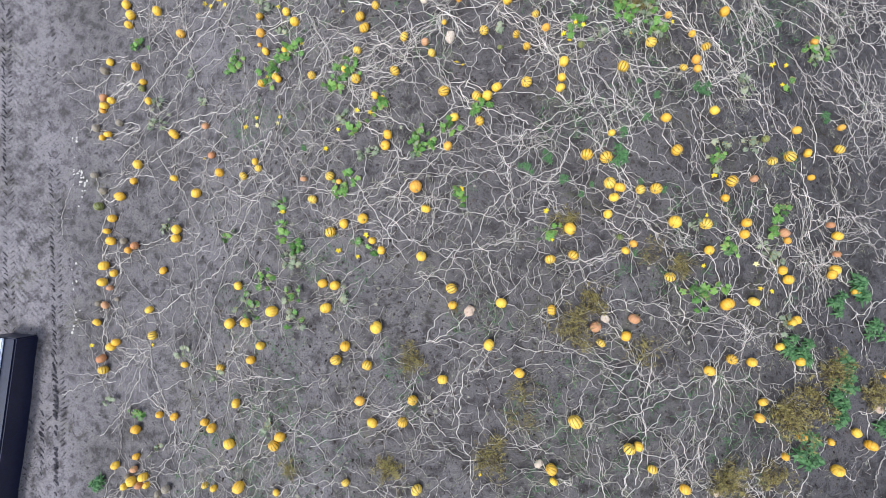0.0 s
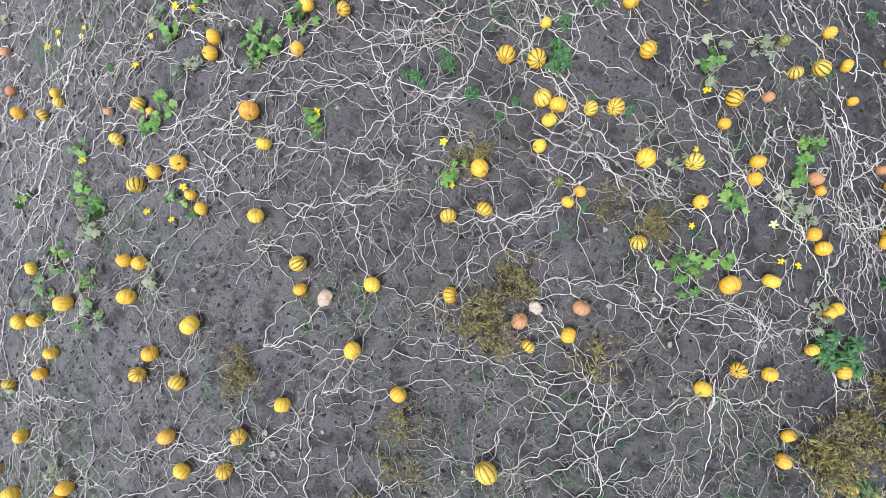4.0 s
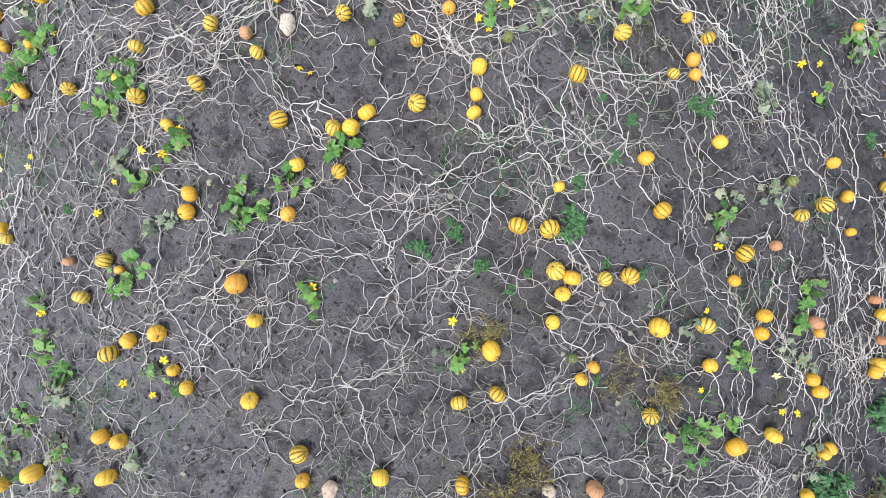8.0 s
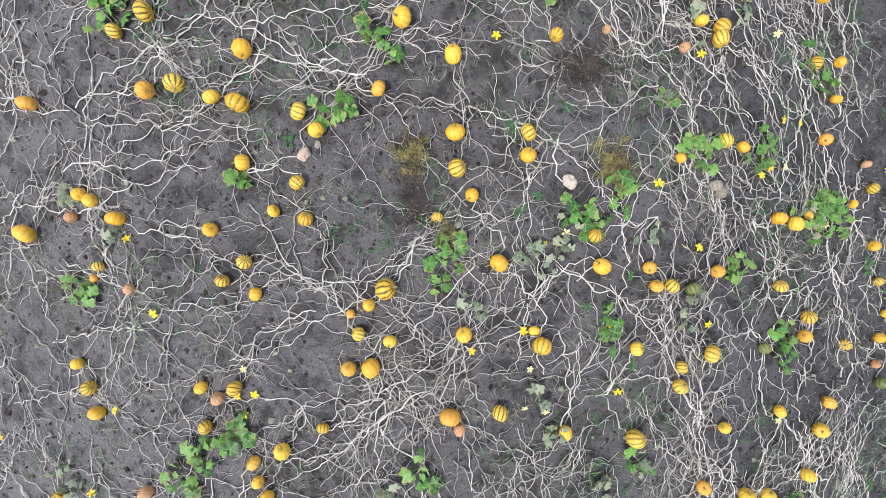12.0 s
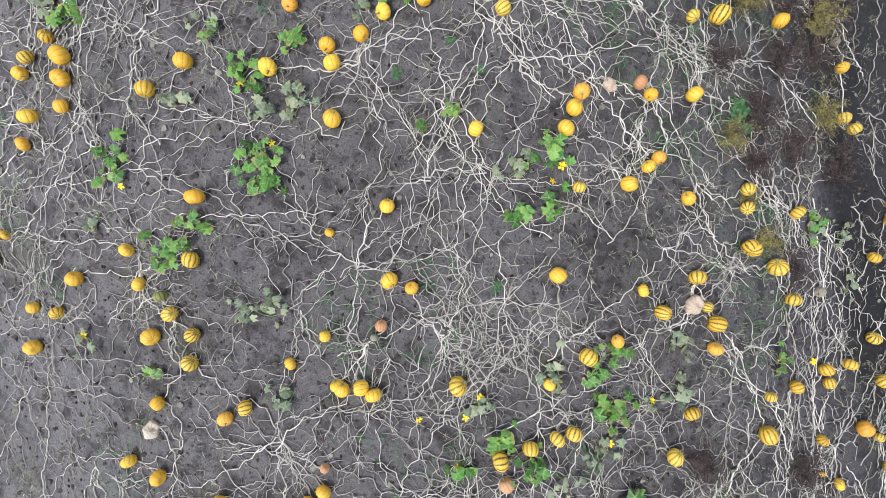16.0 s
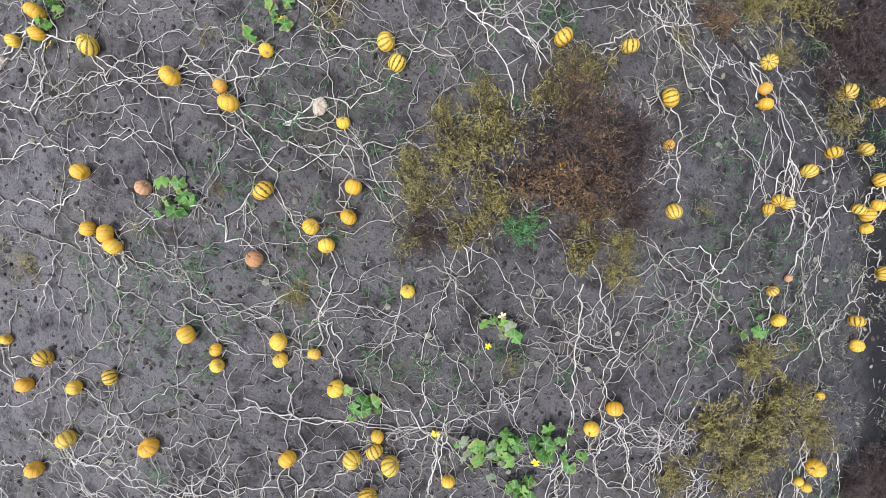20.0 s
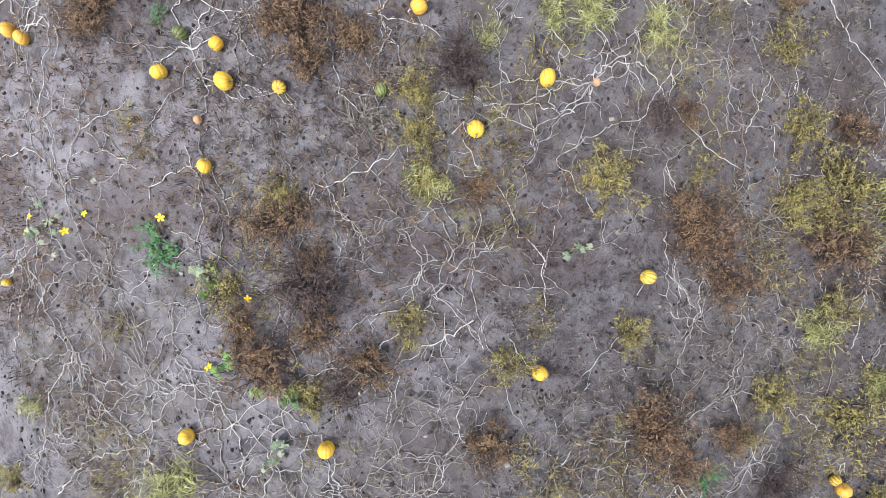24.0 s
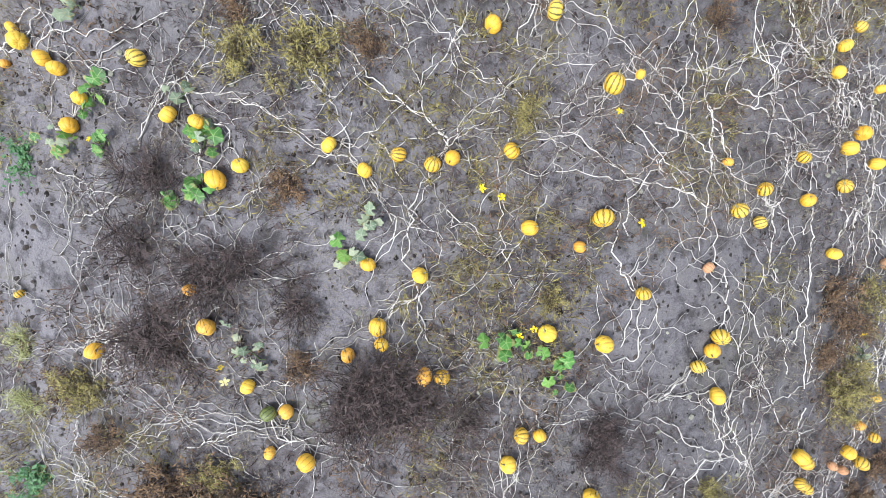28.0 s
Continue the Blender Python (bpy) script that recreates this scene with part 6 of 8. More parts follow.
shoot(-2.53, 3.59, -2.03, 4.11, 14, "f")
shoot(-5.72, 3.65, -5.66, 3.59, 3, "d")
root(0.14, 3.75)
weed(3.68, 3.75, 0.13)
shoot(-6.87, 3.79, -6.77, 3.58, 4, "d")
shoot(-4.02, 3.81, -3.74, 4.27, 10, "f")
weed(3.32, 3.97, 0.10)
shoot(-2.08, 3.99, -2.05, 3.96, 3, "m")
flower(-3.93, 3.99)
flower(0.07, 4.02)
weed(7.80, 4.04, 0.17)
weed(4.62, 4.02, 0.21)
flower(-0.05, 4.06)
shoot(-3.74, 4.34, -3.18, 4.55, 12, "f")
root(-1.29, 4.36)
root(4.74, 4.34)
shoot(-6.06, 4.39, -6.00, 4.26, 4, "d")
root(1.56, 4.46)
shoot(5.58, 4.47, 5.63, 4.10, 8, "d")
flower(1.97, 4.58)
flower(6.62, 4.53)
shoot(6.69, 4.53, 6.74, 4.44, 3, "m")
shoot(-4.85, 4.58, -4.90, 4.21, 10, "f")
flower(-3.18, 4.60)
flower(1.86, 4.70)
shoot(0.66, 4.78, 0.70, 4.72, 3, "d")
shoot(2.52, 4.77, 2.54, 4.74, 3, "d")
shoot(3.14, 4.85, 3.17, 4.82, 3, "d")
flower(3.13, 4.88)
flower(2.22, 4.91)
shoot(2.07, 4.92, 2.13, 4.86, 4, "f")
flower(6.35, 4.90)
flower(2.07, 4.95)
shoot(-3.73, 4.97, -3.54, 4.88, 5, "d")
flower(6.72, 4.98)
shoot(3.53, 5.01, 3.79, 5.02, 9, "f")
shoot(-7.53, 5.10, -7.50, 4.90, 5, "f")
flower(3.83, 5.14)
flower(-2.33, 5.13)
root(0.63, 5.18)
flower(3.96, 5.23)
shoot(2.82, 5.41, 3.05, 5.08, 14, "f")
flower(-3.79, 5.41)
root(2.25, 5.46)
shoot(3.30, 5.46, 3.71, 4.91, 12, "m")
bush(3.23, 5.49, 0.26, "o")
root(0.07, 5.52)
root(-2.11, 5.51)
root(4.40, 5.54)
shoot(3.05, 5.58, 3.56, 5.40, 10, "d")
shoot(7.45, 5.66, 7.57, 5.20, 14, "m")
shoot(-4.14, 5.65, -4.26, 5.49, 6, "d")
flower(1.03, 5.74)
weed(3.25, 5.72, 0.33)
shoot(2.82, 5.73, 2.92, 5.60, 4, "f")
flower(-5.20, 5.72)
flower(-5.60, 5.76)
flower(1.25, 5.82)
weed(0.13, 5.83, 0.05)
shoot(8.00, 5.82, 7.83, 5.38, 9, "m")
flower(3.74, 5.85)
weed(6.58, 5.87, 0.12)
flower(-5.79, 5.85)
flower(-5.38, 5.84)
flower(1.50, 5.94)
flower(2.79, 5.94)
shoot(-2.63, 5.93, -2.66, 5.69, 7, "f")
flower(1.63, 6.00)
shoot(4.56, 6.03, 4.70, 5.83, 6, "f")
flower(1.69, 6.14)
root(1.58, 6.15)
shoot(-0.48, 6.13, -0.49, 5.93, 6, "d")
shoot(-2.55, 6.18, -2.35, 6.26, 8, "f")
weed(-1.39, 6.22, 0.06)
root(-2.99, 6.26)
shoot(-0.24, 6.31, 0.00, 6.40, 7, "f")
shoot(1.78, 6.48, 1.70, 6.32, 6, "d")
flower(-3.49, 6.49)
shoot(-2.23, 6.48, -1.93, 6.48, 8, "f")
root(1.04, 6.53)
flower(-1.98, 6.54)
shoot(2.06, 6.61, 2.39, 6.65, 7, "m")
flower(-2.01, 6.72)
flower(-2.10, 6.91)
shoot(1.20, 6.96, 1.34, 6.77, 5, "d")
flower(-1.92, 6.96)
root(2.93, 7.02)
flower(4.21, 7.03)
root(-0.67, 7.05)
flower(1.09, 7.12)
flower(0.86, 7.14)
flower(-2.06, 7.21)
root(1.72, 7.30)
shoot(0.96, 7.31, 1.06, 7.17, 5, "d")
flower(1.88, 7.37)
root(-3.18, 7.42)
weed(7.04, 7.41, 0.26)
flower(0.86, 7.55)
flower(-3.07, 7.65)
flower(-3.88, 7.66)
weed(2.05, 7.66, 0.08)
flower(0.24, 7.68)
shoot(-3.85, 7.80, -3.94, 7.64, 7, "f")
flower(0.75, 7.94)
shoot(1.62, 8.02, 1.75, 8.04, 5, "f")
root(3.80, 8.02)
flower(1.72, 8.07)
root(-1.34, 8.12)
flower(2.95, 8.16)
shoot(0.19, 8.20, 0.15, 8.08, 4, "d")
shoot(4.25, 8.21, 4.23, 7.72, 10, "f")
weed(1.41, 8.25, 0.08)
weed(1.66, 8.26, 0.08)
shoot(2.61, 8.27, 2.72, 8.23, 5, "d")
flower(-3.40, 8.39)
shoot(-3.58, 8.44, -3.55, 8.42, 3, "d")
root(-0.48, 8.64)
weed(1.90, 8.62, 0.08)
shoot(-0.21, 8.77, -0.11, 8.26, 12, "f")
flower(-6.79, 8.55)
shoot(-4.22, 8.73, -4.02, 8.75, 6, "d")
bush(-0.15, 8.85, 0.15, "o")
weed(6.77, 8.77, 0.25)
flower(0.85, 8.86)
shoot(0.76, 8.89, 0.84, 8.54, 6, "d")
shoot(0.96, 8.87, 1.05, 8.79, 5, "d")
shoot(3.19, 8.92, 3.35, 8.75, 6, "f")
shoot(1.25, 8.97, 1.49, 9.20, 7, "f")
flower(1.06, 8.99)
flower(2.51, 8.99)
flower(2.70, 9.01)
bush(-0.48, 9.13, 0.26, "k")
shoot(0.98, 9.09, 1.25, 9.21, 6, "m")
shoot(-2.26, 9.12, -2.23, 9.06, 4, "f")
weed(0.56, 9.15, 0.09)
weed(6.06, 9.07, 0.16)
shoot(-6.70, 8.94, -6.36, 8.82, 8, "m")
shoot(2.10, 9.22, 2.15, 9.04, 5, "d")
weed(0.74, 9.33, 0.08)
flower(-6.28, 9.22)
shoot(1.53, 9.40, 1.82, 9.53, 8, "f")
shoot(4.62, 9.35, 5.46, 9.67, 10, "f")
bush(-0.60, 9.52, 0.28, "o")
weed(6.89, 9.48, 0.34)
shoot(-6.07, 9.39, -5.78, 9.39, 6, "d")
weed(-1.78, 9.56, 0.08)
flower(4.93, 9.53)
flower(2.08, 9.65)
root(-4.05, 9.66)
bush(1.50, 9.74, 0.32, "o")
shoot(4.85, 9.74, 4.35, 9.41, 12, "m")
shoot(-6.65, 9.60, -6.30, 9.15, 14, "f")
shoot(4.71, 9.77, 5.33, 9.87, 12, "f")
flower(3.58, 9.97)
root(0.88, 9.95)
weed(0.35, 9.98, 0.08)
shoot(-1.38, 9.95, -1.33, 9.84, 6, "f")
flower(3.73, 10.08)
shoot(2.31, 10.13, 2.74, 10.00, 10, "f")
root(-0.10, 10.13)
flower(3.99, 10.14)
weed(6.62, 10.11, 0.33)
root(-1.20, 10.25)
root(-3.14, 10.31)
shoot(3.66, 10.48, 3.57, 10.04, 8, "f")
root(-2.23, 10.45)
flower(6.36, 10.52)
shoot(-0.99, 10.61, -1.04, 10.48, 7, "f")
bush(1.07, 10.62, 0.38, "k")
shoot(2.02, 10.65, 2.05, 10.49, 6, "m")
flower(3.90, 10.72)
flower(4.27, 10.76)
flower(0.09, 10.82)
shoot(-3.75, 10.79, -3.60, 10.43, 12, "f")
weed(-1.19, 10.91, 0.07)
flower(2.46, 11.15)
shoot(-3.79, 11.12, -3.70, 11.06, 6, "f")
root(-6.20, 11.07)
root(-4.84, 11.23)
root(1.95, 11.39)
root(-2.59, 11.34)
bush(0.66, 11.45, 0.28, "k")
shoot(0.44, 11.45, 0.73, 11.64, 12, "f")
shoot(2.30, 11.59, 2.39, 11.57, 4, "d")
shoot(-0.00, 11.56, -0.32, 11.47, 6, "f")
shoot(-3.36, 11.48, -3.25, 11.46, 4, "f")
weed(1.66, 11.63, 0.09)
shoot(4.36, 11.75, 4.88, 11.27, 10, "f")
weed(-1.59, 11.65, 0.10)
flower(3.73, 11.78)
weed(-2.71, 11.66, 0.07)
shoot(-1.04, 11.76, -0.96, 11.64, 4, "d")
shoot(3.01, 11.87, 3.10, 11.85, 5, "d")
shoot(-3.85, 11.75, -3.83, 11.37, 10, "f")
shoot(-6.56, 11.85, -6.49, 11.55, 6, "f")
bush(0.71, 11.97, 0.26, "o")
weed(-1.83, 12.10, 0.07)
weed(-2.07, 12.11, 0.09)
weed(-1.46, 12.19, 0.15)
shoot(-0.35, 12.34, 0.20, 12.29, 8, "m")
shoot(-4.39, 12.31, -4.34, 12.28, 3, "f")
weed(-2.71, 12.35, 0.12)
flower(-4.90, 12.34)
flower(-4.42, 12.36)
root(-1.09, 12.44)
flower(-0.05, 12.50)
flower(-3.21, 12.43)
flower(-6.63, 12.58)
shoot(-1.91, 12.61, -1.70, 12.62, 5, "d")
shoot(-6.50, 12.61, -6.29, 12.46, 6, "d")
shoot(-4.34, 12.62, -4.02, 12.68, 7, "m")
shoot(3.51, 12.81, 3.62, 12.75, 4, "d")
root(-1.63, 12.79)
root(0.62, 12.90)
shoot(-2.52, 12.88, -2.32, 12.49, 12, "f")
flower(-3.95, 12.90)
root(2.74, 13.06)
root(-0.06, 13.04)
shoot(5.10, 13.13, 5.11, 12.96, 4, "d")
flower(-4.00, 13.09)
weed(-1.73, 13.11, 0.09)
shoot(1.18, 13.18, 1.39, 12.90, 8, "d")
flower(0.31, 13.19)
flower(-8.10, 13.18)
flower(1.21, 13.24)
weed(-3.33, 13.15, 0.09)
shoot(-7.98, 13.29, -7.54, 13.52, 9, "f")
shoot(-2.92, 13.32, -2.61, 13.03, 13, "f")
shoot(-3.92, 13.38, -3.80, 12.99, 8, "d")
flower(-4.37, 13.41)
flower(0.22, 13.50)
shoot(-3.55, 13.46, -3.51, 13.43, 4, "d")
flower(3.18, 13.68)
weed(-1.59, 13.86, 0.12)
shoot(3.25, 13.97, 3.47, 13.40, 10, "d")
shoot(-0.38, 13.96, -0.16, 13.74, 10, "d")
shoot(-7.11, 13.90, -6.74, 13.74, 12, "d")
flower(-7.38, 13.94)
shoot(-2.81, 14.08, -2.23, 14.52, 16, "f")
shoot(-2.95, 14.08, -2.76, 14.16, 6, "f")
weed(-1.91, 14.23, 0.12)
flower(-2.59, 14.22)
shoot(1.71, 14.34, 1.69, 13.98, 9, "f")
shoot(-1.87, 14.31, -1.80, 14.25, 5, "f")
flower(1.70, 14.36)
shoot(-1.31, 14.35, -0.87, 14.24, 12, "m")
flower(-0.90, 14.38)
flower(0.44, 14.43)
flower(-1.30, 14.45)
flower(-0.97, 14.48)
flower(-1.48, 14.52)
shoot(0.33, 14.54, 0.43, 14.18, 8, "f")
flower(-1.71, 14.60)
root(-3.72, 14.63)
shoot(-0.44, 14.85, -0.21, 14.45, 14, "f")
shoot(-2.95, 15.17, -2.60, 15.14, 9, "f")
root(-1.92, 15.21)
root(-2.43, 15.40)
weed(-3.49, 15.39, 0.10)
root(-3.30, 15.48)
flower(-2.26, 15.61)
root(0.33, 15.78)
shoot(-0.80, 15.77, -0.75, 15.54, 8, "f")
root(-1.22, 15.78)
shoot(-2.79, 15.92, -2.76, 15.89, 4, "f")
root(-4.75, 15.93)
flower(-2.07, 15.97)
shoot(-1.68, 15.98, -1.62, 15.74, 5, "d")
flower(-2.83, 15.96)
root(-7.07, 15.93)
bush(1.70, 16.02, 0.36, "k")
shoot(-2.15, 16.10, -1.90, 16.08, 8, "f")
bush(0.08, 16.14, 0.33, "k")
shoot(-2.52, 16.23, -2.28, 16.33, 10, "f")
shoot(-1.22, 16.35, -1.23, 16.10, 6, "d")
flower(-1.16, 16.35)
shoot(-4.90, 16.36, -4.64, 16.49, 6, "d")
shoot(-6.48, 16.39, -6.45, 16.36, 3, "f")
flower(-3.30, 16.42)
flower(-2.81, 16.50)
root(-6.04, 16.60)
shoot(-7.45, 16.67, -7.17, 16.58, 4, "d")
shoot(-2.70, 16.70, -2.66, 16.64, 4, "d")
flower(-7.35, 16.70)
flower(-2.67, 16.74)
shoot(-1.39, 16.76, -1.00, 16.76, 12, "f")
shoot(-0.70, 16.85, -0.66, 16.76, 3, "d")
flower(-0.71, 16.85)
shoot(-1.51, 17.00, -1.19, 17.43, 10, "f")
shoot(-0.48, 17.06, -0.33, 16.87, 6, "d")
shoot(-2.06, 17.07, -1.81, 17.15, 6, "d")
shoot(-5.43, 17.32, -4.82, 17.37, 12, "d")
root(-3.14, 17.34)
flower(1.79, 17.38)
shoot(1.08, 17.38, 1.17, 17.36, 4, "f")
flower(1.10, 17.38)
root(-4.71, 17.41)
root(0.55, 17.45)
root(-1.91, 17.53)
root(-0.56, 17.65)
shoot(-0.40, 17.66, -0.50, 17.38, 7, "d")
shoot(-6.41, 17.72, -6.22, 17.84, 7, "f")
weed(-2.64, 17.92, 0.09)
shoot(-6.32, 18.03, -5.80, 18.24, 9, "f")
shoot(-7.24, 18.15, -7.17, 18.10, 4, "d")
shoot(2.52, 18.38, 2.65, 18.38, 3, "d")
flower(-6.90, 18.50)
bush(1.39, 18.60, 0.30, "k")
root(-8.05, 18.75)
shoot(-2.57, 18.71, -2.46, 18.77, 5, "f")
shoot(-7.08, 18.93, -6.97, 18.56, 10, "f")
bush(0.75, 18.86, 0.28, "o")
root(-3.49, 18.96)
shoot(-2.13, 18.96, -2.05, 18.88, 5, "f")
shoot(-5.36, 19.15, -5.12, 18.60, 18, "f")
flower(-5.20, 19.14)
flower(-2.19, 19.13)
shoot(2.34, 19.15, 2.40, 19.12, 4, "d")
root(-4.69, 19.29)
flower(-2.10, 19.31)
shoot(-2.65, 19.37, -2.65, 19.12, 8, "d")
bush(0.45, 19.32, 0.20, "o")
shoot(1.71, 19.38, 1.69, 18.93, 8, "m")
shoot(-5.31, 19.53, -5.33, 19.39, 6, "d")
shoot(-6.29, 19.54, -6.29, 19.47, 5, "d")
shoot(-2.29, 19.64, -2.18, 19.33, 10, "f")
shoot(-3.46, 19.69, -3.43, 19.66, 3, "f")
flower(-5.60, 19.71)
shoot(-5.16, 19.73, -4.84, 19.59, 9, "d")
bush(0.48, 19.79, 0.31, "k")
shoot(-5.58, 19.97, -5.54, 19.67, 11, "f")
weed(-3.98, 20.02, 0.07)
bush(0.07, 20.08, 0.30, "o")
root(-6.82, 20.19)
bush(1.22, 20.13, 0.40, "k")
bush(2.24, 20.26, 0.47, "k")
weed(-3.10, 20.21, 0.08)
shoot(-5.17, 20.25, -5.13, 20.17, 6, "f")
root(-2.69, 20.27)
shoot(-6.01, 20.32, -6.02, 20.14, 6, "m")
shoot(-7.71, 20.37, -7.66, 20.24, 6, "f")
root(-1.65, 20.37)
flower(-7.81, 20.40)
weed(0.18, 20.35, 0.28)
weed(-3.46, 20.45, 0.07)
shoot(-8.15, 20.47, -7.95, 20.46, 6, "d")
bush(0.39, 20.52, 0.42, "k")
flower(-8.22, 20.60)
shoot(-9.35, 20.66, -8.99, 20.73, 8, "f")
root(-3.02, 20.62)
shoot(-4.40, 20.69, -4.37, 20.67, 4, "d")
bush(1.81, 20.80, 0.38, "o")
shoot(-5.12, 20.77, -5.08, 20.71, 4, "d")
shoot(-8.44, 20.86, -8.19, 20.63, 9, "m")
shoot(-6.79, 20.93, -6.74, 20.81, 6, "f")
bush(-0.16, 20.92, 0.30, "k")
root(-5.50, 20.94)
shoot(-4.27, 21.01, -4.12, 20.79, 14, "f")
shoot(-8.62, 21.10, -8.80, 20.78, 12, "m")
flower(-8.65, 21.15)
shoot(-3.98, 21.16, -3.76, 21.08, 12, "f")
bush(0.78, 21.17, 0.40, "k")
shoot(-4.50, 21.27, -4.41, 21.25, 5, "f")
root(-1.32, 21.26)
shoot(-4.18, 21.33, -4.09, 21.09, 10, "m")
bush(1.62, 21.49, 0.38, "k")
shoot(-8.08, 21.37, -8.03, 21.25, 5, "m")
root(-5.98, 21.45)
flower(-3.96, 21.51)
shoot(-4.14, 21.59, -3.89, 21.52, 8, "m")
flower(-5.90, 21.59)
shoot(-2.34, 21.75, -2.29, 21.66, 5, "f")
bush(0.15, 21.80, 0.32, "m")
flower(-5.93, 21.78)
weed(-5.37, 21.79, 0.12)
shoot(-1.77, 21.84, -1.35, 22.11, 10, "f")
shoot(-1.26, 21.86, -1.12, 21.78, 7, "f")
flower(-10.30, 21.89)
bush(1.59, 22.03, 0.46, "o")
weed(-4.84, 21.90, 0.08)
flower(-9.49, 21.93)
flower(-6.63, 21.97)
shoot(-3.89, 22.01, -3.83, 21.99, 3, "d")
root(-3.70, 22.02)
shoot(-6.66, 22.03, -6.47, 22.03, 6, "m")
bush(0.97, 22.09, 0.41, "k")
shoot(-3.41, 22.06, -3.16, 21.92, 7, "d")
flower(-1.30, 22.07)
flower(-3.44, 22.08)
flower(-7.35, 22.12)
flower(-3.00, 22.15)
shoot(-2.27, 22.21, -2.21, 22.03, 9, "f")
flower(-7.47, 22.20)
weed(-4.39, 22.26, 0.07)
flower(-3.23, 22.29)
shoot(-9.35, 22.33, -9.10, 22.24, 6, "f")
bush(1.96, 22.49, 0.48, "k")
root(-8.52, 22.35)
root(-6.36, 22.40)
shoot(-3.12, 22.41, -3.04, 22.00, 8, "d")
flower(-6.12, 22.47)
flower(-6.52, 22.51)
bush(0.66, 22.55, 0.37, "o")
flower(-3.18, 22.55)
shoot(-3.26, 22.74, -3.19, 22.52, 6, "d")
shoot(-7.82, 22.96, -7.78, 22.94, 3, "d")
bush(-0.91, 22.98, 0.34, "o")
weed(-4.57, 23.00, 0.07)
bush(0.75, 23.03, 0.38, "k")
shoot(-4.95, 23.02, -4.93, 22.85, 5, "d")
weed(-4.38, 23.07, 0.07)
bush(1.95, 23.18, 0.41, "k")
flower(-3.25, 23.14)
shoot(-0.60, 23.17, -0.55, 23.11, 4, "d")
root(-4.93, 23.24)
flower(-1.34, 23.29)
weed(-4.70, 23.31, 0.09)
weed(-3.96, 23.33, 0.08)
flower(-3.35, 23.33)
flower(-8.05, 23.40)
root(-1.85, 23.40)
bush(-0.59, 23.40, 0.28, "m")
weed(-5.07, 23.46, 0.07)
weed(-5.89, 23.55, 0.07)
flower(-1.06, 23.56)
weed(-6.27, 23.60, 0.06)
root(-9.06, 23.73)
shoot(0.34, 23.77, 0.68, 23.42, 8, "f")
root(-7.95, 23.85)
shoot(-2.67, 23.86, -2.63, 23.83, 4, "d")
shoot(-1.60, 23.88, -1.34, 23.56, 10, "f")
shoot(-6.35, 23.94, -5.98, 24.08, 9, "f")
shoot(-1.24, 23.92, -1.10, 23.64, 9, "f")
bush(1.24, 23.97, 0.56, "k")
root(-4.85, 23.98)
flower(-0.88, 23.95)
shoot(1.33, 24.02, 1.19, 23.80, 8, "f")
flower(-6.06, 24.06)
bush(0.30, 24.06, 0.38, "k")
flower(-8.78, 24.12)
flower(-8.62, 24.16)
flower(-8.48, 24.16)
shoot(-7.60, 24.18, -7.57, 24.17, 3, "d")
shoot(-8.60, 24.21, -8.34, 24.25, 8, "f")
shoot(-8.94, 24.23, -8.90, 24.17, 5, "f")
flower(-5.89, 24.37)
root(-6.77, 24.40)
flower(-8.79, 24.40)
bush(1.79, 24.58, 0.49, "k")
flower(-6.05, 24.55)
shoot(-7.83, 24.63, -7.56, 24.57, 9, "f")
shoot(-9.35, 24.64, -9.38, 24.53, 5, "m")
flower(-9.39, 24.68)
bush(1.20, 24.91, 0.56, "k")
shoot(-7.97, 24.83, -8.06, 24.59, 7, "f")
shoot(-8.65, 24.82, -8.70, 24.65, 7, "m")
shoot(-10.46, 24.87, -10.15, 24.94, 5, "d")
bush(0.81, 25.02, 0.47, "k")
root(-5.96, 24.99)
bush(-0.40, 25.15, 0.36, "m")
root(-4.71, 25.18)
bush(2.11, 25.38, 0.50, "k")
shoot(-9.15, 25.29, -9.08, 25.27, 4, "d")
weed(-8.12, 25.34, 0.07)
weed(-4.98, 25.43, 0.06)
root(-3.14, 25.47)
bush(-2.88, 25.77, 0.37, "k")
bush(-0.21, 25.79, 0.44, "k")
root(-7.63, 25.72)
weed(-6.87, 25.79, 0.08)
root(-4.63, 26.08)
bush(-8.44, 26.03, 0.22, "t")
bush(-1.25, 26.20, 0.41, "k")
bush(0.41, 26.30, 0.38, "k")
root(-5.60, 26.24)
flower(-6.38, 26.27)
root(-6.88, 26.31)
shoot(-6.32, 26.46, -6.34, 26.35, 6, "m")
bush(-8.30, 26.43, 0.17, "t")
bush(0.04, 26.85, 0.53, "k")
bush(-3.75, 26.82, 0.24, "o")
bush(-1.13, 26.93, 0.35, "k")
shoot(-6.02, 27.17, -5.96, 26.95, 8, "f")
root(-8.84, 27.21)
bush(-4.32, 27.29, 0.30, "o")
bush(-3.54, 27.36, 0.42, "o")
flower(-5.89, 27.35)
shoot(-6.32, 27.39, -6.11, 27.47, 8, "f")
bush(-0.68, 27.39, 0.44, "k")
shoot(-5.91, 27.47, -5.59, 27.66, 10, "f")
shoot(-6.64, 27.47, -6.24, 27.30, 14, "m")
root(-6.99, 27.47)
flower(-6.94, 27.51)
bush(-3.14, 27.64, 0.51, "o")
bush(0.18, 27.63, 0.47, "k")
shoot(-7.78, 27.64, -7.62, 27.72, 6, "f")
bush(-2.08, 27.74, 0.34, "o")
bush(-3.80, 27.87, 0.53, "o")
bush(-2.35, 28.06, 0.39, "o")
bush(-3.09, 28.13, 0.50, "o")
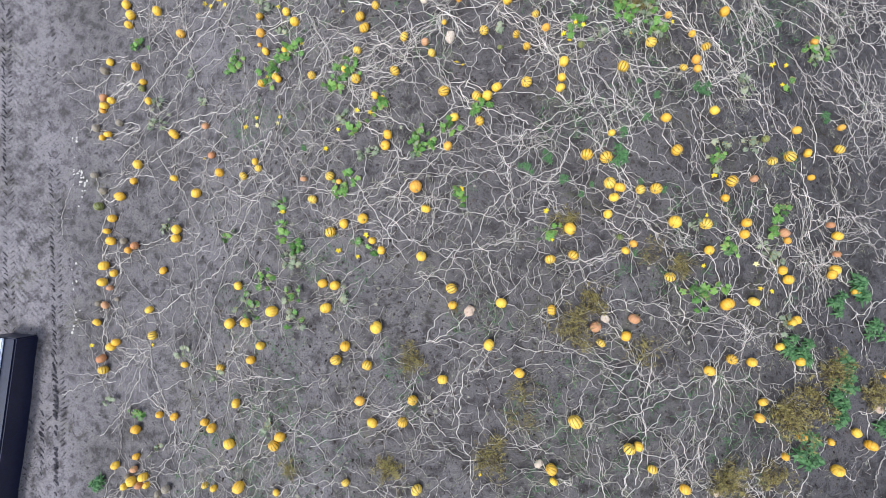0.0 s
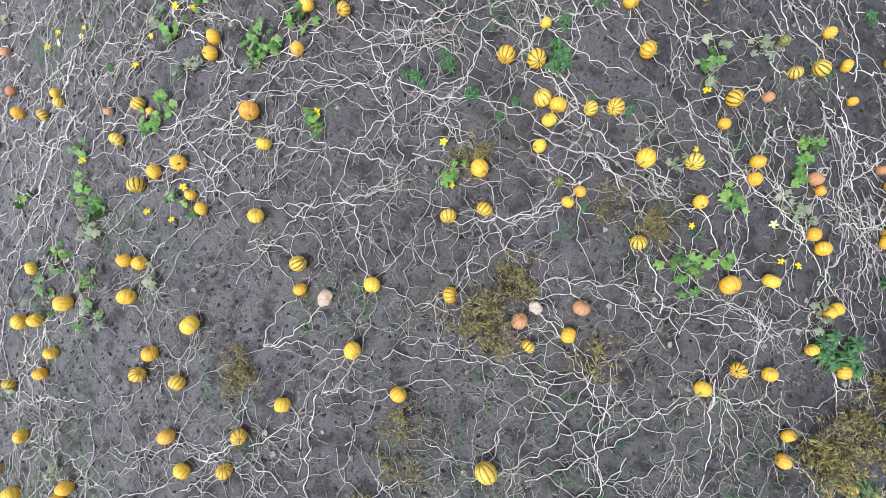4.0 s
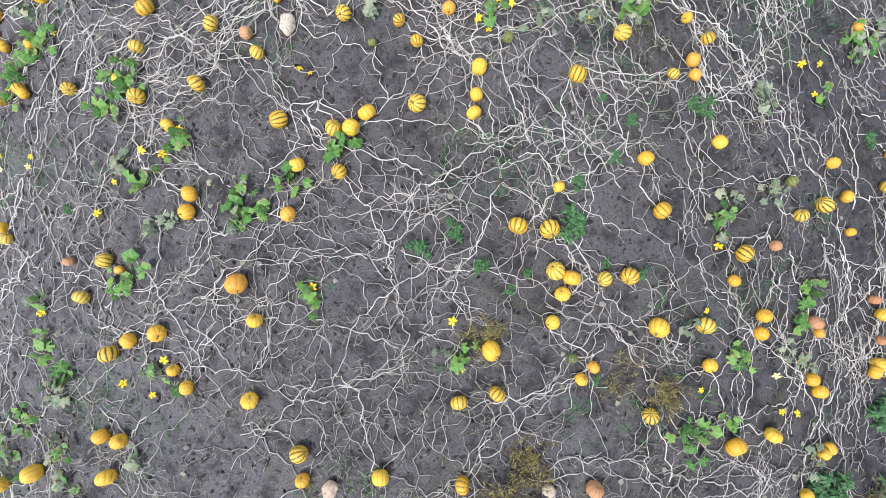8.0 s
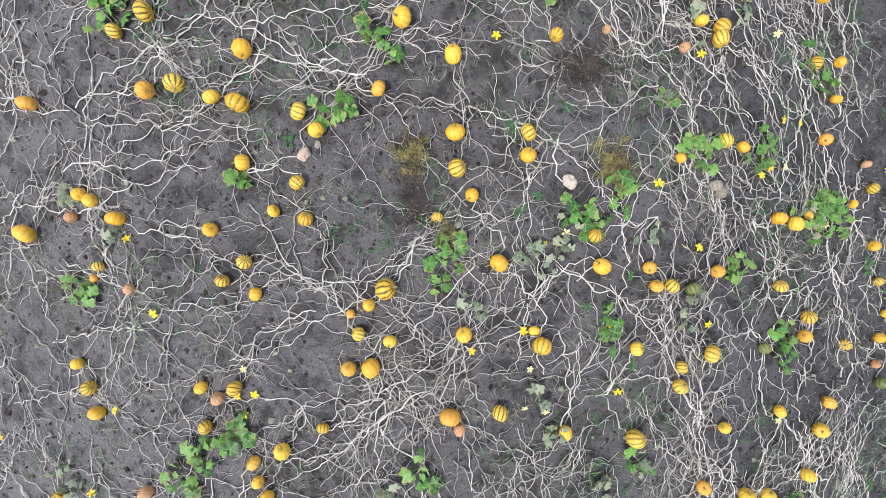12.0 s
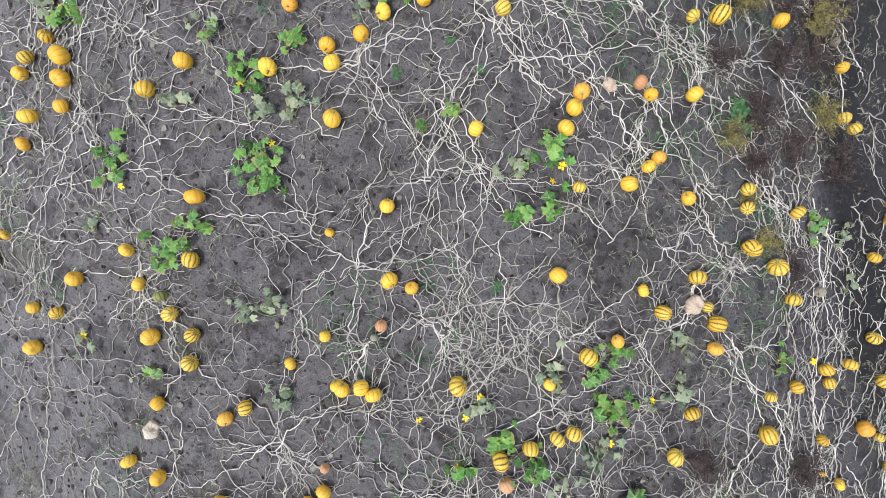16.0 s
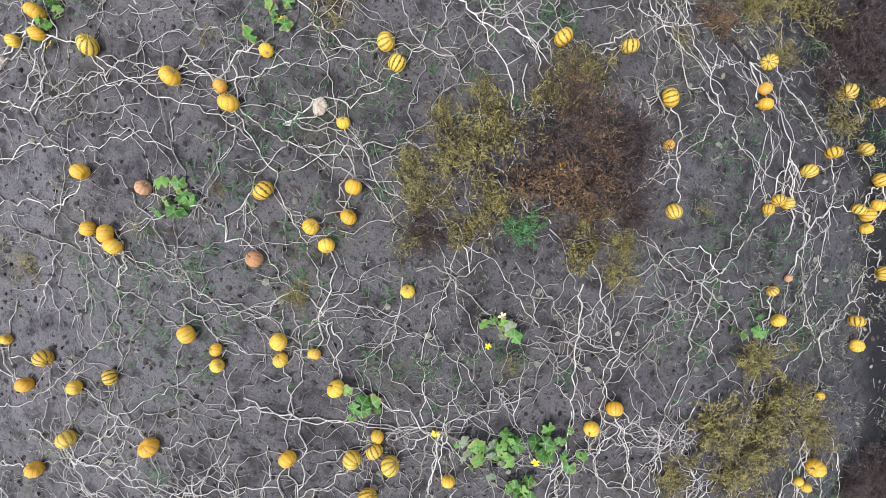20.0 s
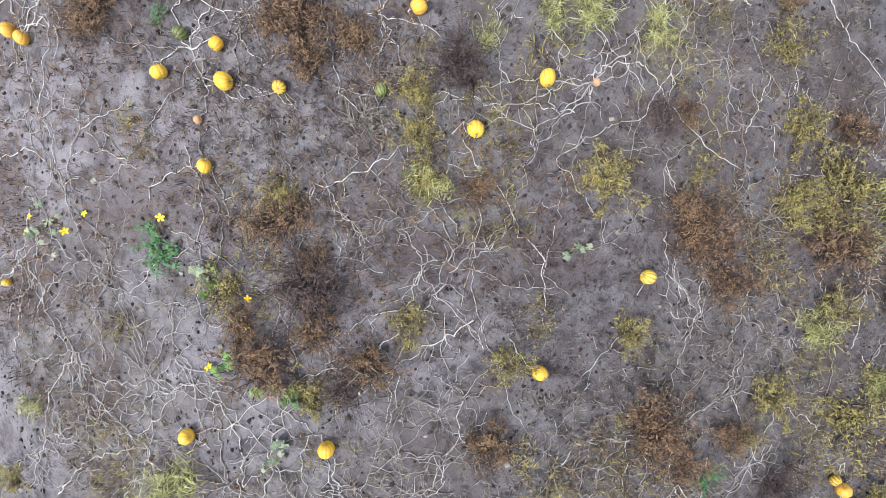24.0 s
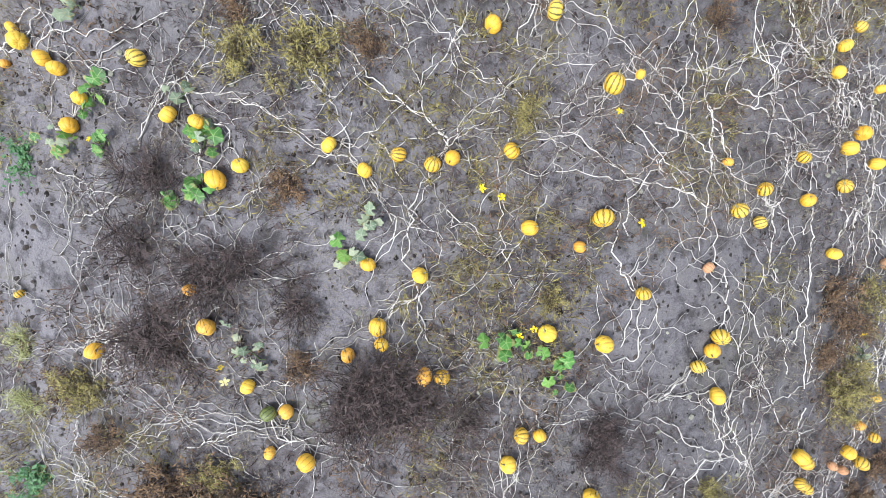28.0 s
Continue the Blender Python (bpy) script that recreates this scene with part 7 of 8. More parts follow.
bush(-6.35, 28.26, 0.22, "t")
bush(-2.78, 28.31, 0.33, "o")
root(-9.60, 28.30)
bush(-11.37, 28.31, 0.30, "t")
root(-8.24, 28.39)
flower(-6.59, 28.44)
bush(-3.43, 28.69, 0.38, "o")
root(-6.00, 28.64)
bush(-8.47, 28.60, 0.19, "o")
shoot(-6.53, 28.70, -6.56, 28.58, 5, "m")
flower(-6.51, 28.75)
shoot(-3.71, 28.97, -3.68, 28.91, 3, "f")
root(-2.28, 28.96)
bush(-10.07, 28.96, 0.14, "t")
root(-11.47, 29.01)
bush(-5.39, 29.35, 0.28, "o")
bush(-7.51, 29.31, 0.32, "t")
shoot(-9.91, 29.30, -9.60, 29.24, 7, "f")
root(-4.34, 29.44)
bush(-5.79, 29.51, 0.33, "m")
bush(-9.38, 29.47, 0.16, "t")
bush(-7.01, 29.50, 0.27, "m")
bush(-5.37, 29.64, 0.23, "o")
bush(-6.49, 29.62, 0.24, "g")
bush(-7.49, 29.74, 0.32, "o")
bush(-6.86, 29.87, 0.37, "m")
bush(-5.38, 29.98, 0.34, "k")
bush(-5.77, 30.01, 0.39, "r")
bush(-7.64, 30.04, 0.26, "o")
bush(-6.15, 30.10, 0.44, "r")
bush(-4.50, 30.15, 0.18, "t")
bush(-6.50, 30.17, 0.43, "r")
bush(-15.13, 30.20, 0.55, "t")
bush(-7.25, 30.17, 0.37, "o")
root(-8.86, 30.17)
root(-10.64, 30.29)
bush(-5.72, 30.36, 0.45, "k")
bush(-6.88, 30.47, 0.43, "m")
bush(-6.34, 30.48, 0.49, "k")
bush(-7.43, 30.56, 0.21, "o")
flower(-11.25, 30.54)
bush(-5.89, 30.64, 0.39, "r")
root(-11.59, 30.67)
bush(-5.61, 30.76, 0.34, "k")
bush(-7.11, 30.80, 0.21, "o")
bush(-16.97, 30.83, 0.24, "g")
bush(-6.24, 30.84, 0.44, "r")
root(-7.90, 30.82)
bush(-6.53, 30.88, 0.32, "m")
root(-4.35, 30.91)
bush(-9.65, 30.85, 0.16, "t")
shoot(-11.24, 30.86, -11.20, 30.81, 3, "f")
root(-10.41, 31.03)
flower(-8.98, 31.07)
shoot(-9.06, 31.09, -9.00, 31.05, 4, "f")
shoot(-11.39, 31.14, -11.25, 31.25, 5, "f")
bush(-8.59, 31.18, 0.31, "t")
bush(-6.25, 31.23, 0.33, "o")
shoot(-10.63, 31.41, -10.62, 31.40, 3, "f")
shoot(-9.70, 31.52, -9.49, 31.45, 7, "f")
bush(-8.61, 31.56, 0.25, "o")
root(-7.57, 31.65)
root(-9.10, 31.68)
bush(-2.10, 31.83, 0.38, "m")
bush(-5.05, 31.92, 0.25, "t")
bush(-11.46, 32.01, 0.24, "t")
bush(-9.58, 32.18, 0.17, "t")
bush(-7.14, 32.28, 0.27, "t")
bush(-4.48, 32.40, 0.40, "r")
bush(-13.11, 32.40, 0.35, "o")
bush(-2.04, 32.54, 0.41, "k")
root(-9.02, 32.48)
bush(-6.54, 32.52, 0.34, "t")
bush(-3.02, 32.58, 0.30, "o")
bush(-11.14, 32.79, 0.43, "r")
bush(-7.95, 32.82, 0.31, "r")
bush(-1.06, 32.93, 0.51, "k")
bush(-10.66, 33.00, 0.27, "o")
bush(-7.64, 33.06, 0.27, "o")
bush(-9.58, 33.13, 0.24, "t")
bush(-3.59, 33.14, 0.47, "o")
bush(-1.39, 33.20, 0.60, "k")
bush(-8.77, 33.23, 0.47, "o")
bush(-13.19, 33.25, 0.40, "o")
bush(-6.17, 33.27, 0.50, "m")
bush(-6.89, 33.38, 0.49, "m")
bush(-1.95, 33.41, 0.50, "k")
bush(-8.36, 33.44, 0.36, "r")
bush(-1.25, 33.48, 0.61, "k")
root(-8.70, 33.55)
bush(-2.46, 33.63, 0.50, "m")
bush(-12.43, 33.79, 0.38, "k")
bush(-5.29, 33.89, 0.51, "r")
bush(-12.81, 33.96, 0.44, "r")
bush(-8.76, 34.05, 0.31, "o")
bush(-7.63, 34.33, 0.48, "o")
bush(-9.02, 34.51, 0.38, "o")
bush(-12.98, 34.65, 0.31, "o")
bush(-6.55, 34.66, 0.43, "m")
bush(-12.67, 34.78, 0.50, "k")
root(-11.42, 34.82)
bush(-10.34, 35.11, 0.37, "r")
bush(-1.53, 35.12, 0.53, "k")
bush(-13.00, 35.13, 0.37, "s")
bush(-9.34, 35.21, 0.32, "o")
bush(-12.38, 35.35, 0.43, "o")
bush(-6.82, 35.35, 0.36, "o")
bush(-13.96, 35.36, 0.32, "t")
bush(-5.19, 35.45, 0.69, "m")
bush(-8.73, 35.57, 0.33, "o")
bush(-10.56, 35.57, 0.37, "o")
bush(-6.21, 35.59, 0.44, "o")
bush(-7.85, 35.63, 0.41, "o")
bush(-15.08, 35.75, 0.40, "k")
bush(-16.25, 35.88, 0.48, "o")
bush(-14.29, 35.95, 0.29, "o")
root(-10.02, 36.05)
bush(-6.72, 36.10, 0.51, "r")
bush(-3.37, 36.26, 0.66, "k")
bush(-13.99, 36.37, 0.50, "r")
bush(-7.36, 36.42, 0.56, "r")
bush(-14.30, 36.46, 0.38, "r")
bush(-18.17, 36.56, 0.30, "o")
bush(-11.14, 36.71, 0.25, "t")
bush(-15.17, 36.80, 0.40, "o")
root(-13.08, 37.05)
bush(-8.02, 37.21, 0.34, "o")
root(-14.54, 37.24)
bush(-7.38, 37.36, 0.42, "o")
bush(-15.54, 37.42, 0.47, "l")
root(-13.48, 37.43)
bush(-8.97, 37.45, 0.39, "r")
bush(-6.01, 37.50, 0.37, "o")
bush(-17.79, 37.67, 0.21, "l")
bush(-11.94, 37.66, 0.21, "t")
bush(-7.88, 37.74, 0.48, "r")
bush(-6.18, 37.84, 0.41, "m")
shoot(-14.46, 38.11, -14.38, 38.06, 5, "d")
bush(-8.20, 38.19, 0.44, "k")
bush(-11.48, 38.22, 0.44, "t")
bush(-9.26, 38.24, 0.19, "g")
bush(-5.61, 38.27, 0.45, "o")
bush(-9.71, 38.44, 0.32, "r")
bush(-12.14, 38.45, 0.37, "r")
bush(-10.14, 38.63, 0.31, "r")
bush(-5.62, 38.72, 0.52, "l")
bush(-9.09, 38.76, 0.33, "r")
flower(-14.31, 38.75)
bush(-14.19, 38.76, 0.31, "o")
bush(-8.73, 38.80, 0.27, "o")
shoot(-14.50, 38.80, -14.44, 38.62, 6, "f")
flower(-15.33, 38.84)
bush(-13.84, 38.95, 0.30, "k")
bush(-10.23, 38.96, 0.53, "r")
bush(-13.20, 38.96, 0.49, "s")
bush(-16.60, 39.04, 0.33, "t")
bush(-6.92, 39.08, 0.58, "m")
shoot(-15.20, 39.05, -15.14, 38.87, 5, "f")
bush(-14.61, 39.06, 0.49, "r")
bush(-13.51, 39.19, 0.36, "r")
flower(-14.97, 39.35)
bush(-8.42, 39.37, 0.44, "o")
bush(-12.05, 39.42, 0.31, "o")
bush(-5.89, 39.55, 0.37, "l")
bush(-6.24, 39.56, 0.57, "o")
bush(-6.55, 39.62, 0.36, "l")
flower(-14.98, 39.69)
bush(-7.88, 39.72, 0.38, "t")
bush(-15.24, 39.71, 0.31, "m")
bush(-19.84, 39.75, 0.32, "k")
bush(-13.22, 39.74, 0.30, "o")
flower(-18.06, 39.90)
shoot(-15.57, 39.91, -15.39, 39.81, 6, "m")
bush(-10.65, 39.90, 0.32, "o")
shoot(-18.00, 39.96, -17.53, 40.01, 7, "d")
bush(-11.76, 39.96, 0.31, "t")
flower(-17.45, 40.02)
bush(-16.04, 40.09, 0.28, "g")
flower(-18.04, 40.11)
bush(-14.30, 40.26, 0.27, "r")
flower(-17.16, 40.28)
bush(-7.75, 40.30, 0.46, "l")
flower(-16.14, 40.40)
root(-11.90, 40.49)
bush(-14.63, 40.54, 0.42, "r")
bush(-7.50, 40.56, 0.47, "o")
root(-12.84, 40.80)
root(-17.74, 40.83)
shoot(-11.56, 40.80, -11.52, 40.74, 3, "d")
bush(-9.41, 40.81, 0.42, "r")
bush(-6.36, 40.84, 0.49, "k")
bush(-14.76, 40.86, 0.30, "o")
bush(-8.67, 40.94, 0.44, "t")
bush(-9.85, 41.06, 0.47, "r")
bush(-16.60, 41.26, 0.31, "t")
bush(-13.24, 41.28, 0.30, "l")
bush(-12.68, 41.31, 0.24, "r")
bush(-10.21, 41.38, 0.47, "r")
bush(-7.63, 41.41, 0.62, "r")
bush(-9.06, 41.47, 0.43, "s")
bush(-19.64, 41.58, 0.44, "k")
bush(-7.18, 41.63, 0.39, "l")
bush(-11.26, 41.68, 0.44, "o")
bush(-13.43, 41.73, 0.29, "o")
bush(-14.03, 41.74, 0.35, "s")
bush(-9.97, 41.77, 0.41, "t")
bush(-8.47, 41.82, 0.46, "o")
bush(-9.40, 41.83, 0.42, "s")
bush(-7.82, 41.84, 0.46, "o")
bush(-6.66, 42.02, 0.56, "l")
bush(-13.47, 42.16, 0.30, "o")
root(-16.01, 42.26)
root(-18.33, 42.28)
bush(-14.60, 42.30, 0.36, "r")
root(-11.80, 42.31)
bush(-7.58, 42.30, 0.71, "m")
bush(-17.28, 42.39, 0.31, "r")
bush(-16.40, 42.59, 0.12, "g")
bush(-10.33, 42.62, 0.27, "r")
bush(-14.29, 42.63, 0.35, "r")
bush(-14.77, 42.66, 0.41, "r")
bush(-15.15, 42.72, 0.29, "r")
bush(-12.83, 42.87, 0.24, "l")
bush(-8.43, 42.95, 0.45, "o")
bush(-7.55, 42.99, 0.39, "r")
root(-11.13, 43.19)
bush(-12.20, 43.24, 0.24, "l")
bush(-14.62, 43.26, 0.23, "o")
shoot(-18.39, 43.29, -18.35, 43.26, 3, "d")
bush(-19.25, 43.42, 0.20, "o")
bush(-13.58, 43.44, 0.30, "o")
shoot(-18.20, 43.54, -18.02, 43.18, 9, "m")
bush(-11.74, 43.58, 0.38, "l")
bush(-10.88, 43.61, 0.32, "l")
bush(-13.97, 43.66, 0.29, "g")
bush(-11.99, 43.73, 0.44, "l")
bush(-17.12, 43.76, 0.42, "k")
bush(-15.31, 43.74, 0.35, "t")
bush(-12.88, 43.79, 0.36, "o")
bush(-16.04, 43.79, 0.53, "k")
bush(-14.84, 43.81, 0.35, "o")
bush(-8.97, 43.91, 0.38, "m")
bush(-14.27, 43.97, 0.35, "o")
bush(-15.47, 44.11, 0.29, "o")
bush(-16.73, 44.23, 0.53, "k")
shoot(-18.03, 44.25, -18.05, 43.69, 8, "f")
bush(-11.28, 44.35, 0.39, "l")
bush(-12.61, 44.38, 0.24, "o")
bush(-17.17, 44.40, 0.41, "k")
bush(-10.54, 44.55, 0.27, "l")
bush(-14.72, 44.57, 0.17, "l")
bush(-8.83, 44.68, 0.38, "r")
bush(-11.09, 44.71, 0.39, "l")
bush(-16.00, 44.81, 0.35, "o")
bush(-15.69, 44.82, 0.40, "r")
bush(-13.21, 44.85, 0.30, "r")
bush(-11.62, 44.87, 0.32, "l")
bush(-12.58, 44.88, 0.30, "l")
bush(-17.25, 44.94, 0.35, "o")
bush(-8.93, 45.00, 0.46, "k")
bush(-16.50, 44.99, 0.52, "k")
bush(-17.55, 45.05, 0.30, "o")
bush(-13.89, 45.20, 0.29, "r")
bush(-16.22, 45.19, 0.23, "o")
bush(-13.61, 45.23, 0.36, "r")
bush(-18.20, 45.23, 0.30, "t")
bush(-13.30, 45.33, 0.24, "r")
bush(-12.30, 45.34, 0.51, "l")
root(-15.45, 45.35)
shoot(-18.95, 45.51, -18.82, 45.48, 4, "d")
bush(-14.67, 45.56, 0.29, "r")
bush(-13.49, 45.64, 0.29, "l")
bush(-20.10, 45.68, 0.26, "l")
bush(-12.31, 45.67, 0.37, "l")
bush(-9.33, 45.74, 0.45, "r")
bush(-12.74, 45.81, 0.48, "l")
bush(-15.12, 45.84, 0.29, "l")
bush(-13.41, 45.96, 0.47, "r")
bush(-13.79, 46.02, 0.35, "m")
bush(-14.14, 46.11, 0.41, "k")
bush(-12.93, 46.19, 0.42, "l")
root(-17.80, 46.33)
bush(-10.69, 46.46, 0.55, "r")
bush(-16.34, 46.46, 0.28, "s")
bush(-10.33, 46.51, 0.43, "r")
bush(-11.36, 46.53, 0.39, "r")
bush(-19.22, 46.54, 0.37, "r")
bush(-13.83, 46.57, 0.36, "l")
root(-15.13, 46.60)
bush(-13.09, 46.63, 0.37, "l")
bush(-21.01, 46.92, 0.27, "l")
bush(-16.88, 46.95, 0.34, "r")
bush(-19.16, 46.95, 0.36, "r")
bush(-18.72, 46.95, 0.24, "o")
root(-16.41, 47.04)
bush(-18.51, 47.16, 0.29, "r")
bush(-14.14, 47.58, 0.37, "r")
bush(-13.67, 47.58, 0.36, "r")
root(-20.44, 47.71)
root(-17.17, 47.85)
bush(-13.93, 47.85, 0.42, "r")
shoot(-21.26, 48.01, -20.99, 48.08, 6, "f")
bush(-11.67, 48.01, 0.28, "g")
bush(-18.96, 48.26, 0.23, "r")
bush(-17.92, 48.38, 0.34, "r")
bush(-18.40, 48.44, 0.29, "o")
bush(-14.55, 48.51, 0.35, "r")
bush(-10.32, 48.57, 0.47, "l")
bush(-19.55, 48.63, 0.18, "g")
bush(-10.88, 48.64, 0.30, "l")
shoot(-18.49, 48.74, -18.36, 48.65, 5, "d")
bush(-18.84, 48.78, 0.35, "k")
bush(-17.96, 48.85, 0.45, "r")
bush(-11.48, 48.85, 0.42, "l")
bush(-13.55, 48.90, 0.31, "k")
bush(-17.46, 48.89, 0.28, "o")
bush(-12.95, 48.93, 0.51, "o")
bush(-14.49, 48.99, 0.30, "g")
bush(-21.76, 49.05, 0.32, "g")
flower(-17.65, 49.18)
shoot(-18.59, 49.22, -18.42, 49.20, 4, "d")
bush(-12.95, 49.30, 0.40, "g")
shoot(-17.67, 49.30, -17.64, 49.08, 5, "f")
bush(-13.33, 49.42, 0.44, "l")
bush(-15.06, 49.51, 0.24, "l")
bush(-19.21, 49.53, 0.46, "r")
bush(-20.09, 49.68, 0.53, "r")
bush(-17.34, 49.81, 0.20, "o")
bush(-14.33, 49.88, 0.43, "o")
bush(-15.52, 49.89, 0.35, "r")
bush(-20.91, 49.95, 0.30, "r")
bush(-19.63, 49.95, 0.29, "o")
bush(-21.97, 50.04, 0.25, "l")
root(-16.63, 50.06)
bush(-10.79, 50.10, 0.39, "r")
bush(-21.52, 50.33, 0.30, "r")
bush(-21.20, 50.40, 0.37, "o")
root(-13.27, 50.45)
root(-18.88, 50.46)
bush(-14.17, 50.54, 0.31, "o")
bush(-22.12, 50.61, 0.25, "l")
bush(-10.46, 50.64, 0.39, "r")
bush(-18.39, 50.85, 0.39, "k")
bush(-15.83, 50.88, 0.36, "k")
bush(-17.38, 50.87, 0.33, "s")
flower(-19.70, 50.93)
flower(-19.76, 51.06)
bush(-20.40, 51.09, 0.28, "k")
bush(-18.00, 51.15, 0.50, "k")
bush(-18.32, 51.20, 0.49, "k")
bush(-17.73, 51.19, 0.44, "k")
root(-18.93, 51.22)
shoot(-19.65, 51.23, -19.35, 51.28, 6, "d")
bush(-19.02, 51.25, 0.28, "r")
root(-16.75, 51.44)
shoot(-16.51, 51.64, -16.30, 51.75, 6, "f")
bush(-11.73, 51.71, 0.47, "o")
shoot(-17.06, 51.80, -16.87, 52.01, 7, "f")
bush(-19.18, 51.84, 0.33, "k")
bush(-12.17, 51.86, 0.43, "o")
flower(-16.38, 51.86)
bush(-20.22, 51.96, 0.44, "k")
bush(-20.77, 52.00, 0.39, "k")
flower(-16.90, 51.98)
bush(-19.73, 52.06, 0.33, "k")
flower(-16.77, 52.08)
flower(-11.21, 52.16)
root(-17.97, 52.18)
bush(-12.53, 52.33, 0.35, "r")
shoot(-18.79, 52.39, -18.59, 52.49, 7, "m")
bush(-16.66, 52.44, 0.20, "o")
shoot(-11.76, 52.52, -11.63, 52.25, 5, "d")
bush(-17.55, 52.56, 0.22, "t")
flower(-11.68, 52.62)
bush(-12.12, 52.64, 0.38, "r")
root(-14.46, 52.68)
bush(-11.51, 52.66, 0.22, "o")
bush(-22.31, 52.68, 0.24, "g")
bush(-20.75, 52.73, 0.38, "k")
shoot(-18.65, 52.81, -18.56, 52.80, 4, "d")
shoot(-20.39, 52.81, -20.34, 52.65, 6, "f")
root(-18.34, 52.90)
shoot(-21.81, 53.00, -21.69, 52.88, 5, "m")
bush(-19.38, 53.01, 0.27, "r")
shoot(-21.38, 53.02, -21.28, 53.01, 4, "f")
flower(-21.48, 53.02)
bush(-11.85, 53.13, 0.46, "o")
bush(-12.63, 53.13, 0.41, "r")
shoot(-20.33, 53.18, -20.15, 53.32, 8, "m")
flower(-20.38, 53.23)
bush(-17.42, 53.26, 0.16, "t")
flower(-17.39, 53.30)
flower(-17.59, 53.35)
flower(-15.88, 53.36)
shoot(-21.56, 53.49, -21.43, 53.48, 4, "f")
root(-16.74, 53.52)
shoot(-20.59, 53.62, -20.56, 53.59, 3, "d")
root(-18.75, 53.63)
root(-18.01, 53.74)
root(-14.04, 53.98)
bush(-20.05, 54.13, 0.36, "o")
bush(-17.33, 54.14, 0.27, "o")
bush(-19.43, 54.20, 0.41, "o")
shoot(-21.94, 54.22, -21.74, 54.22, 5, "d")
flower(-16.42, 54.37)
bush(-18.94, 54.40, 0.26, "r")
bush(-20.21, 54.41, 0.21, "r")
root(-18.29, 54.58)
root(-15.38, 54.72)
bush(-15.60, 55.59, 0.23, "r")
root(-13.97, 55.65)


# ---- dead and drying weeds that stand between the others
bush(-2.95, 25.91, 0.33, "k")
bush(-0.18, 26.99, 0.53, "k")
bush(-1.10, 27.19, 0.34, "k")
bush(0.64, 27.67, 0.45, "k")
bush(-7.42, 29.37, 0.24, "k")
bush(-6.51, 29.64, 0.19, "g")
bush(-5.85, 29.82, 0.29, "m")
bush(-5.80, 30.16, 0.27, "r")
bush(-7.14, 30.32, 0.29, "m")
bush(-5.73, 30.56, 0.37, "k")
bush(-5.50, 30.81, 0.22, "k")
bush(-6.32, 30.92, 0.41, "k")
bush(-6.15, 31.23, 0.29, "m")
bush(-14.94, 39.42, 0.32, "r")
bush(-14.20, 39.53, 0.37, "r")
bush(-14.27, 39.95, 0.53, "k")
bush(-10.12, 41.20, 0.42, "r")
bush(-13.30, 41.34, 0.27, "o")
bush(-9.87, 41.61, 0.31, "s")
bush(-14.06, 41.63, 0.37, "s")
bush(-10.60, 42.50, 0.30, "k")
bush(-13.18, 42.66, 0.43, "k")
bush(-17.21, 42.67, 0.41, "r")
bush(-14.70, 42.69, 0.29, "r")
bush(-15.42, 43.49, 0.42, "k")
bush(-16.49, 43.63, 0.64, "k")
bush(-14.06, 43.71, 0.29, "o")
bush(-16.50, 44.48, 0.48, "k")
bush(-17.42, 44.90, 0.27, "o")
bush(-9.25, 44.93, 0.42, "k")
bush(-18.95, 46.86, 0.39, "r")
bush(-16.94, 46.94, 0.42, "k")
bush(-18.05, 47.53, 0.32, "k")
bush(-13.93, 47.59, 0.44, "k")
bush(-13.61, 47.66, 0.39, "r")
bush(-18.37, 47.70, 0.38, "k")
bush(-14.93, 48.18, 0.32, "k")
bush(-15.04, 48.36, 0.42, "k")
bush(-13.38, 48.65, 0.34, "o")
bush(-17.90, 48.76, 0.39, "r")
bush(-19.29, 48.77, 0.27, "k")
bush(-13.87, 49.12, 0.28, "g")
bush(-19.26, 49.42, 0.32, "k")
bush(-13.09, 49.48, 0.45, "g")
bush(-13.46, 49.49, 0.34, "g")
bush(-19.87, 49.71, 0.44, "r")
bush(-14.13, 49.97, 0.39, "o")
bush(-17.29, 51.03, 0.31, "k")
bush(-15.74, 51.15, 0.34, "k")
bush(-18.06, 51.27, 0.42, "k")
bush(-20.64, 51.27, 0.54, "k")
bush(-11.80, 52.01, 0.46, "o")


# ---------------------------------------------------------------- dried vines over the whole field
join_outlying()
vine_rng = np.random.RandomState(3)


def lushness(x, y):
    """How thickly the dead vines lie: thick over the first part of the field, thin among the tall weeds, thicker again beyond."""
    if y < 12 and x + SKEW * y < TRACK_X + 1.1 + 0.3 * math.sin(2.1 * y):
        return 0.22
    along = np.interp(y, (-6, 0, 3, 25, 28, 31, 34, 38.5, 41, 45, 49, 60), (0.6, 0.68, 1.05, 1.05, 0.8, 0.6, 0.5, 0.46, 0.36, 0.38, 0.52, 0.75))
    along *= 0.62 if abs(x - float(strip_x(y))) > 5.8 else 1.0
    if y < 20 and x - float(strip_x(y)) > 3.3:
        along *= 0.85
    if 22 < y < 35 and x - float(strip_x(y)) > 2.8:
        along *= 0.42
    if 16 < y < 34 and x + 0.34 * y > 8.5:
        along *= 0.35
    return float(along * (1.1 + 0.55 * value_noise(np.array(x), np.array(y), 1.7, 3)))


def fill_roots():
    given = np.array(roots)
    y = -6.0
    while y < FIELD_END - 0.5:
        half = 9.6 if y < 8 else 8.6 if 29 < y < 37 else 6.8
        d = -half
        while d < half:
            x = float(strip_x(y)) + d + vine_rng.uniform(-0.5, 0.5)
            yy = y + vine_rng.uniform(-0.5, 0.5)
            if ((given - (x, yy)) ** 2).sum(1).min() > 0.5:
                roots.append((x, yy))
            d += 1.0
        y += 1.0


